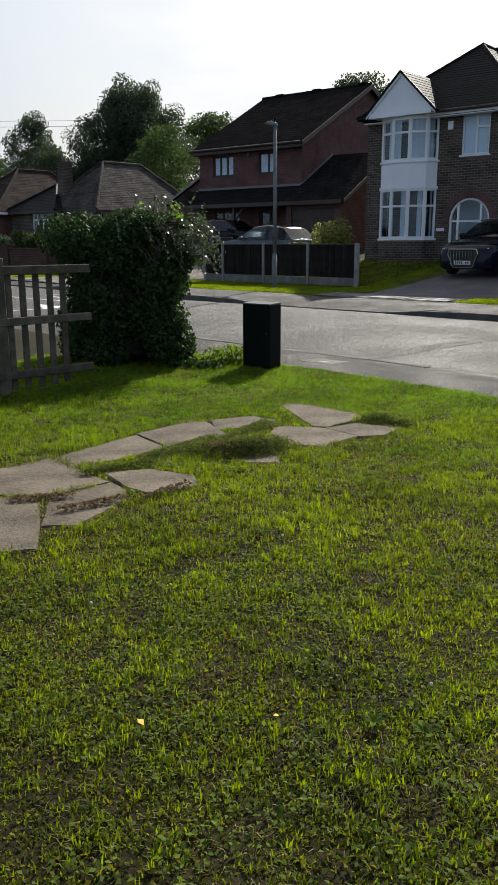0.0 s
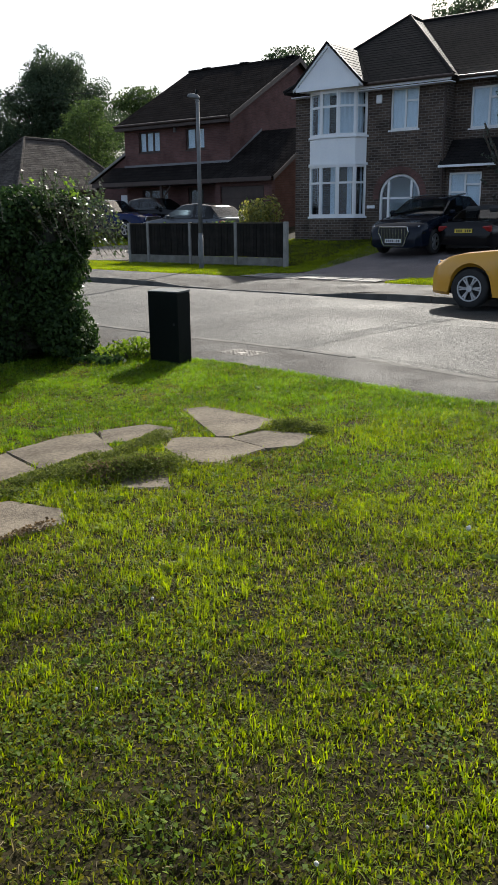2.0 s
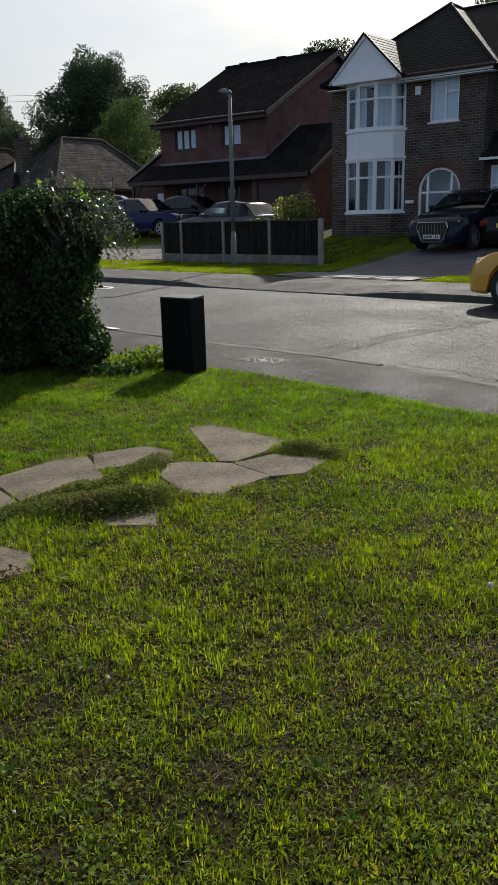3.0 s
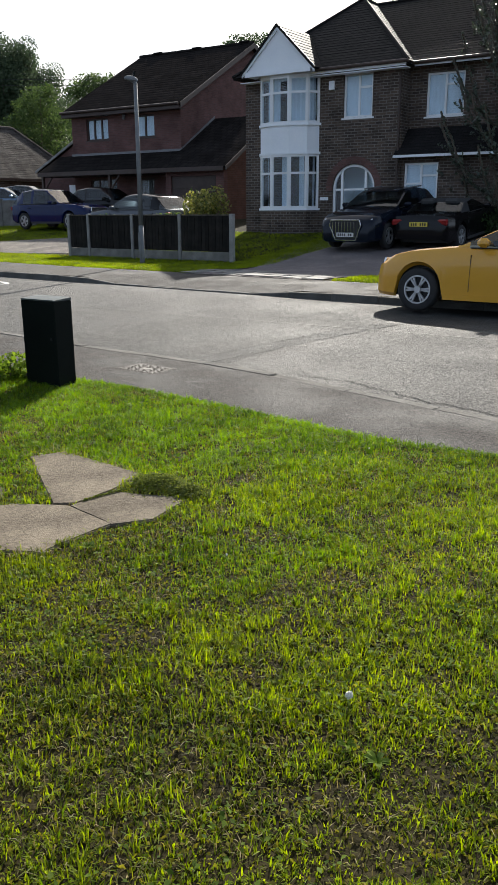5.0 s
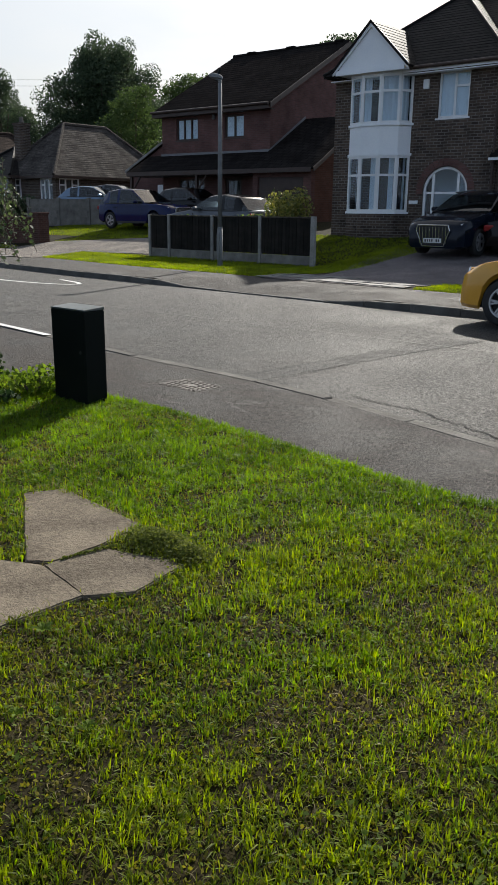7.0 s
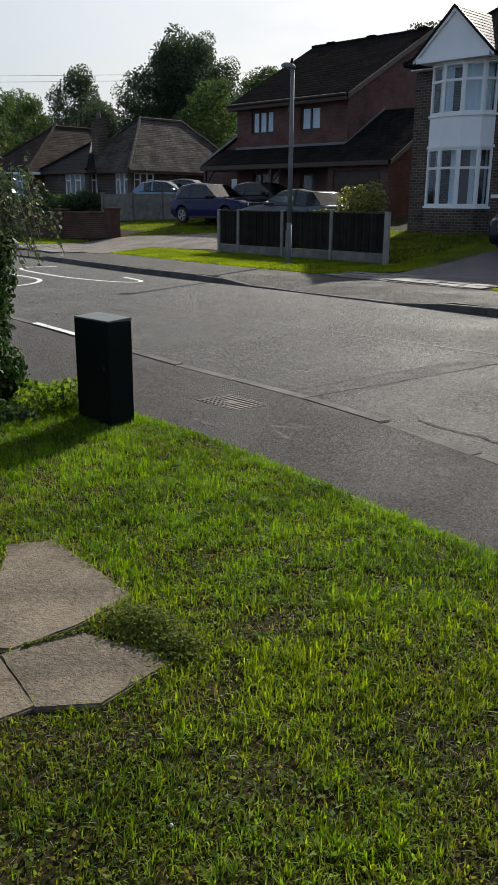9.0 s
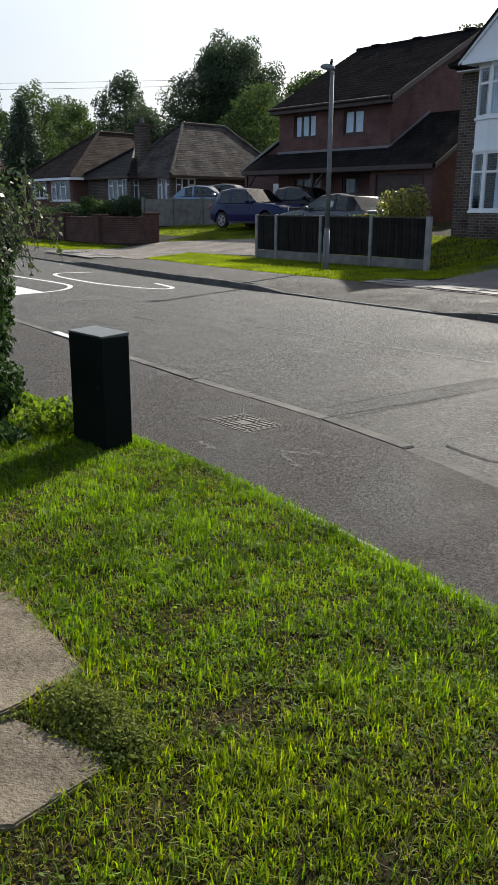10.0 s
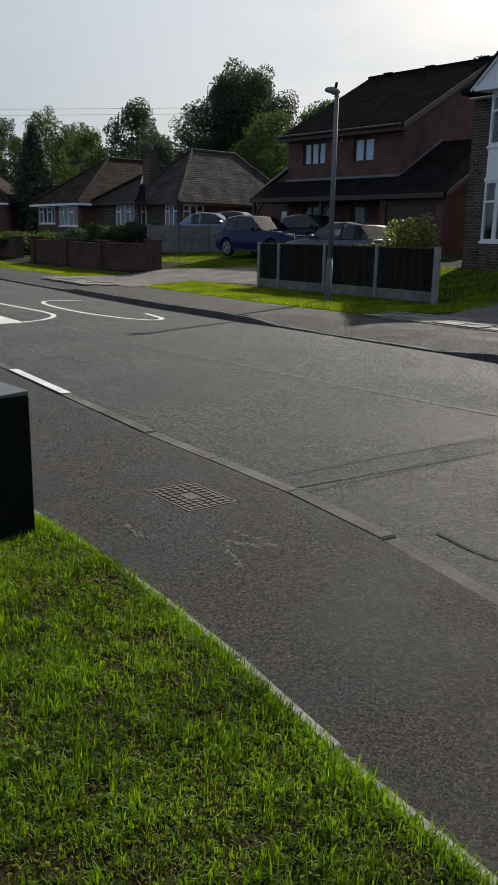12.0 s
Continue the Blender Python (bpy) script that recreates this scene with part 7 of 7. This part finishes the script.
cushion([((1.1, 6.76), (1.25, 6.7), 0.13, 0.075), ((1.28, 6.66), (1.38, 6.58), 0.1, 0.05), ((0.8, 6.54), (1.0, 6.7), 0.012, 0.014), ((-0.2, 5.68), (0.42, 5.9), 0.16, 0.09), ((0.1, 5.72), (0.3, 5.82), 0.14, 0.12),
         ((-0.79, 5.2), (-0.4, 5.46), 0.06, 0.035), ((0.0, 6.0), (0.3, 6.6), 0.1, 0.05), ((-0.45, 5.55), (-0.05, 6.1), 0.09, 0.05)], MAT_MOSS, "dark cushion of small-leaved weed over the slab joints", 0.012, 65000, 46)
cushion([((-1.05, 4.68), (-0.75, 4.77), 0.06, 0.02), ((-0.05, 5.68), (0.3, 5.85), 0.12, 0.1), ((-0.35, 4.72), (-0.12, 5.0), 0.04, 0.03), ((-0.75, 4.5), (-0.45, 4.72), 0.05, 0.03)], MAT_DEAD, "brown dead weeds and stalks on the slab joints", 0.016, 20000, 47)
# clover and small weeds
x, y = lawn_points(170000, -2.7, 4.4, 1.4, 10.2, 41)
x, y = thin(x, y, np.clip((value_noise(x, y, 1.9, 42) - 0.42 + 0.22 * np.clip((5.2 - y) / 1.5, 0, 1)) * 5, 0.04, 1) * np.clip(value_noise(x, y, 9, 43) * 2 - 0.5, 0.1, 1), 44)
pts = np.stack([x, y, lawn_height(x, y) + np.random.default_rng(45).uniform(0.008, 0.034, len(x))], 1)
v, f = leaf_mesh(pts, np.tile((0, 0, 1.6), (len(pts), 1)), 0.0155, 0.6)
tagged(from_arrays("clover", v, f, MAT_CLOVER), "clover and small round weeds among the grass", "clover", kind="stuff")


def rosette(x, y, n, s, seed):
    r = random.Random(seed)
    P, D = [], []
    bm = bmesh.new()
    for k in range(n):
        a = k * 2.4 + r.uniform(-0.3, 0.3)
        d = Vector((math.cos(a), math.sin(a), 0))
        sd = Vector((-d.y, d.x, 0))
        l, w = s * r.uniform(0.7, 1.1), s * 0.2
        c = [d * l * f + Vector((0, 0, 0.012 + s * 0.35 * math.sin(f * 2.2))) for f in (0.08, 0.4, 0.75, 1.0)]
        rows = [(bm.verts.new(c[i] - sd * w * q), bm.verts.new(c[i] + Vector((0, 0, -0.004))), bm.verts.new(c[i] + sd * w * q)) for i, q in enumerate((0.3, 0.9, 1.0, 0.15))]
        for p, q in zip(rows, rows[1:]):
            bm.faces.new((p[0], p[1], q[1], q[0])); bm.faces.new((p[1], p[2], q[2], q[1]))
    ob = thing("dandelion_rosette", Matrix.Translation((x, y, bumps(x, y))), "flat green weed rosette in the lawn", "weed", "lawn weeds")
    part("leaves", bm, MAT_CLOVER, ob)
r = random.Random(61)
for k in range(46):
    a, b = r.uniform(-1.2, 3.6), r.uniform(1.9, 8.2)
    if 0.643 * a + 0.766 * b < 7.2 and not any(inside(np.array([a]), np.array([b]), p, 1.1)[0] for p in SLAB_POLYS):
        rosette(a, b, r.randint(5, 8), r.uniform(0.028, 0.05), 70 + k)
# clover heads and a dandelion clock
MAT_FLOWER = material("white_clover_flower", (0.6, 0.58, 0.5), 0.9, second=(0.75, 0.73, 0.66), scale=60, bump=0.8, bump_scale=300)
MAT_PETAL = material("fallen_yellow_petal", (0.75, 0.5, 0.06), 0.7, second=(0.7, 0.42, 0.04), scale=40)
def clover_head(x, y, s, h):
    ob = thing("clover_flower", Matrix.Translation((x, y, bumps(x, y))), "small white clover flower in the lawn", "flower", "clover flowers")
    bm = bmesh.new()
    bmesh.ops.create_icosphere(bm, subdivisions=2, radius=s)
    for v in bm.verts: v.co *= 1 + 0.25 * noise.noise(v.co * 160)
    part("head", bm, MAT_FLOWER, ob, m=Matrix.Translation((0, 0, h)))
    part("stalk", rod(bmesh.new(), (0, 0, 0), (0, 0, h), 0.0015, sides=5), MAT_CLOVER, ob)
for k in range(14):
    a, b = r.uniform(-1.0, 3.4), r.uniform(2.0, 7.6)
    if 0.643 * a + 0.766 * b < 7.2: clover_head(a, b, r.uniform(0.004, 0.007), r.uniform(0.03, 0.05))
clover_head(1.79, 4.71, 0.012, 0.05)
clover_head(0.89, 2.82, 0.006, 0.03)
for x, y in ((0.41, 2.62), (0.02, 2.58)):
    ob = thing("fallen_petal", pose(x, y, bumps(x, y) + 0.035, 12, 8, 30), "small yellow fallen leaf on the grass", "leaf")
    v, f = leaf_mesh(np.array([(0, 0, 0.0)]), np.array([(0, 0, 3.0)]), 0.022, 0.1)
    from_arrays("blade", v, f, MAT_PETAL, ob)

# ---- far verges and front gardens ----
def far_grass(name, n, u0, u1, v0, v1, label, seed, size=0.07, skip=None):
    g = np.random.default_rng(seed)
    u = g.uniform(u0, u1, n)
    lo, hi = (np.array([q(k) for k in u]) if callable(q) else q for q in (v0, v1))
    v = lo + (hi - lo) * g.uniform(0, 1, n)
    if skip is not None:
        ok = ~skip(u, v)
        u, v = u[ok], v[ok]
    x, y = CU * u + SU * v, -SU * u + CU * v
    z = np.interp(v, SLOPE_V, SLOPE_Z)
    blades(name, x, y, z, size + 0 * x, 0.016 + 0 * x, MAT_GRASS, label, seed + 1, lean=0.8)
edge = lambda u: far_kerb(u) + 2.28
far_grass("verge_grass", 40000, -24.6, -13.2, edge, 21.25, "sunlit mown verge in front of the timber fence", 81, skip=lambda u, v: u < -22.4 - (v - 17.76) * 0.61)
far_grass("verge_grass", 22000, -9.2, 4.0, edge, lambda u: np.interp(u, (-9.2, -5, 4), (19.0, 20.9, 21.5)), "sunlit mown verge beside the drive", 83)
far_grass("verge_grass", 28000, -48.0, -28.9, edge, 21.6, "sunlit mown verge before the brick wall", 85)
far_grass("garden_grass", 36000, -34.0, -20.5, 22.8, 29.5, "front lawn beyond the gravel drive", 87, skip=lambda u, v: v < np.interp(u, (-28.8, -28.6, -25.4, -22, -20), (24.5, 22.9, 24.65, 26, 26.6)))
far_grass("garden_grass", 16000, -20.0, -13.4, 21.2, 27.0, "shaded front lawn behind the fence", 89)
far_grass("garden_grass", 12000, -14.2, -13.0, 19.4, 26.8, "shaded grass strip beside the drive", 91)
# pale flagstones at the crossing
fl = thing("crossing_flags", Matrix.Identity(4), "pale worn concrete flags at the drive crossing", "paving", kind="structure")
r = random.Random(5)
for u_at, v_at, nu in ((-13.3, 17.68, 7), (-27.9, 17.55, 8)):
    for iu in range(nu):
        for iv in range(3):
            u0, v0 = u_at + iu * 0.56 - iv * 0.1, v_at + iv * 0.44 + 0.05 * (iu % 2) - (0.1 * iu * 0.56 if u_at < -20 else 0.0)
            if r.random() < 0.15 or (iu > nu - 3 and iv == 2): continue
            a, b = 0.54 - r.uniform(0, 0.07), 0.42 - r.uniform(0, 0.06)
            bm = prism(bmesh.new(), [at(u0 + x * a + r.uniform(-0.02, 0.02), v0 + y * b + r.uniform(-0.02, 0.02), 0.006 + r.uniform(0, 0.016)) for x, y in ((0, 0), (1, 0), (1, 1), (0, 1))], (0, 0, 0.012))
            part("flag", bm, MAT_FLAG, fl)
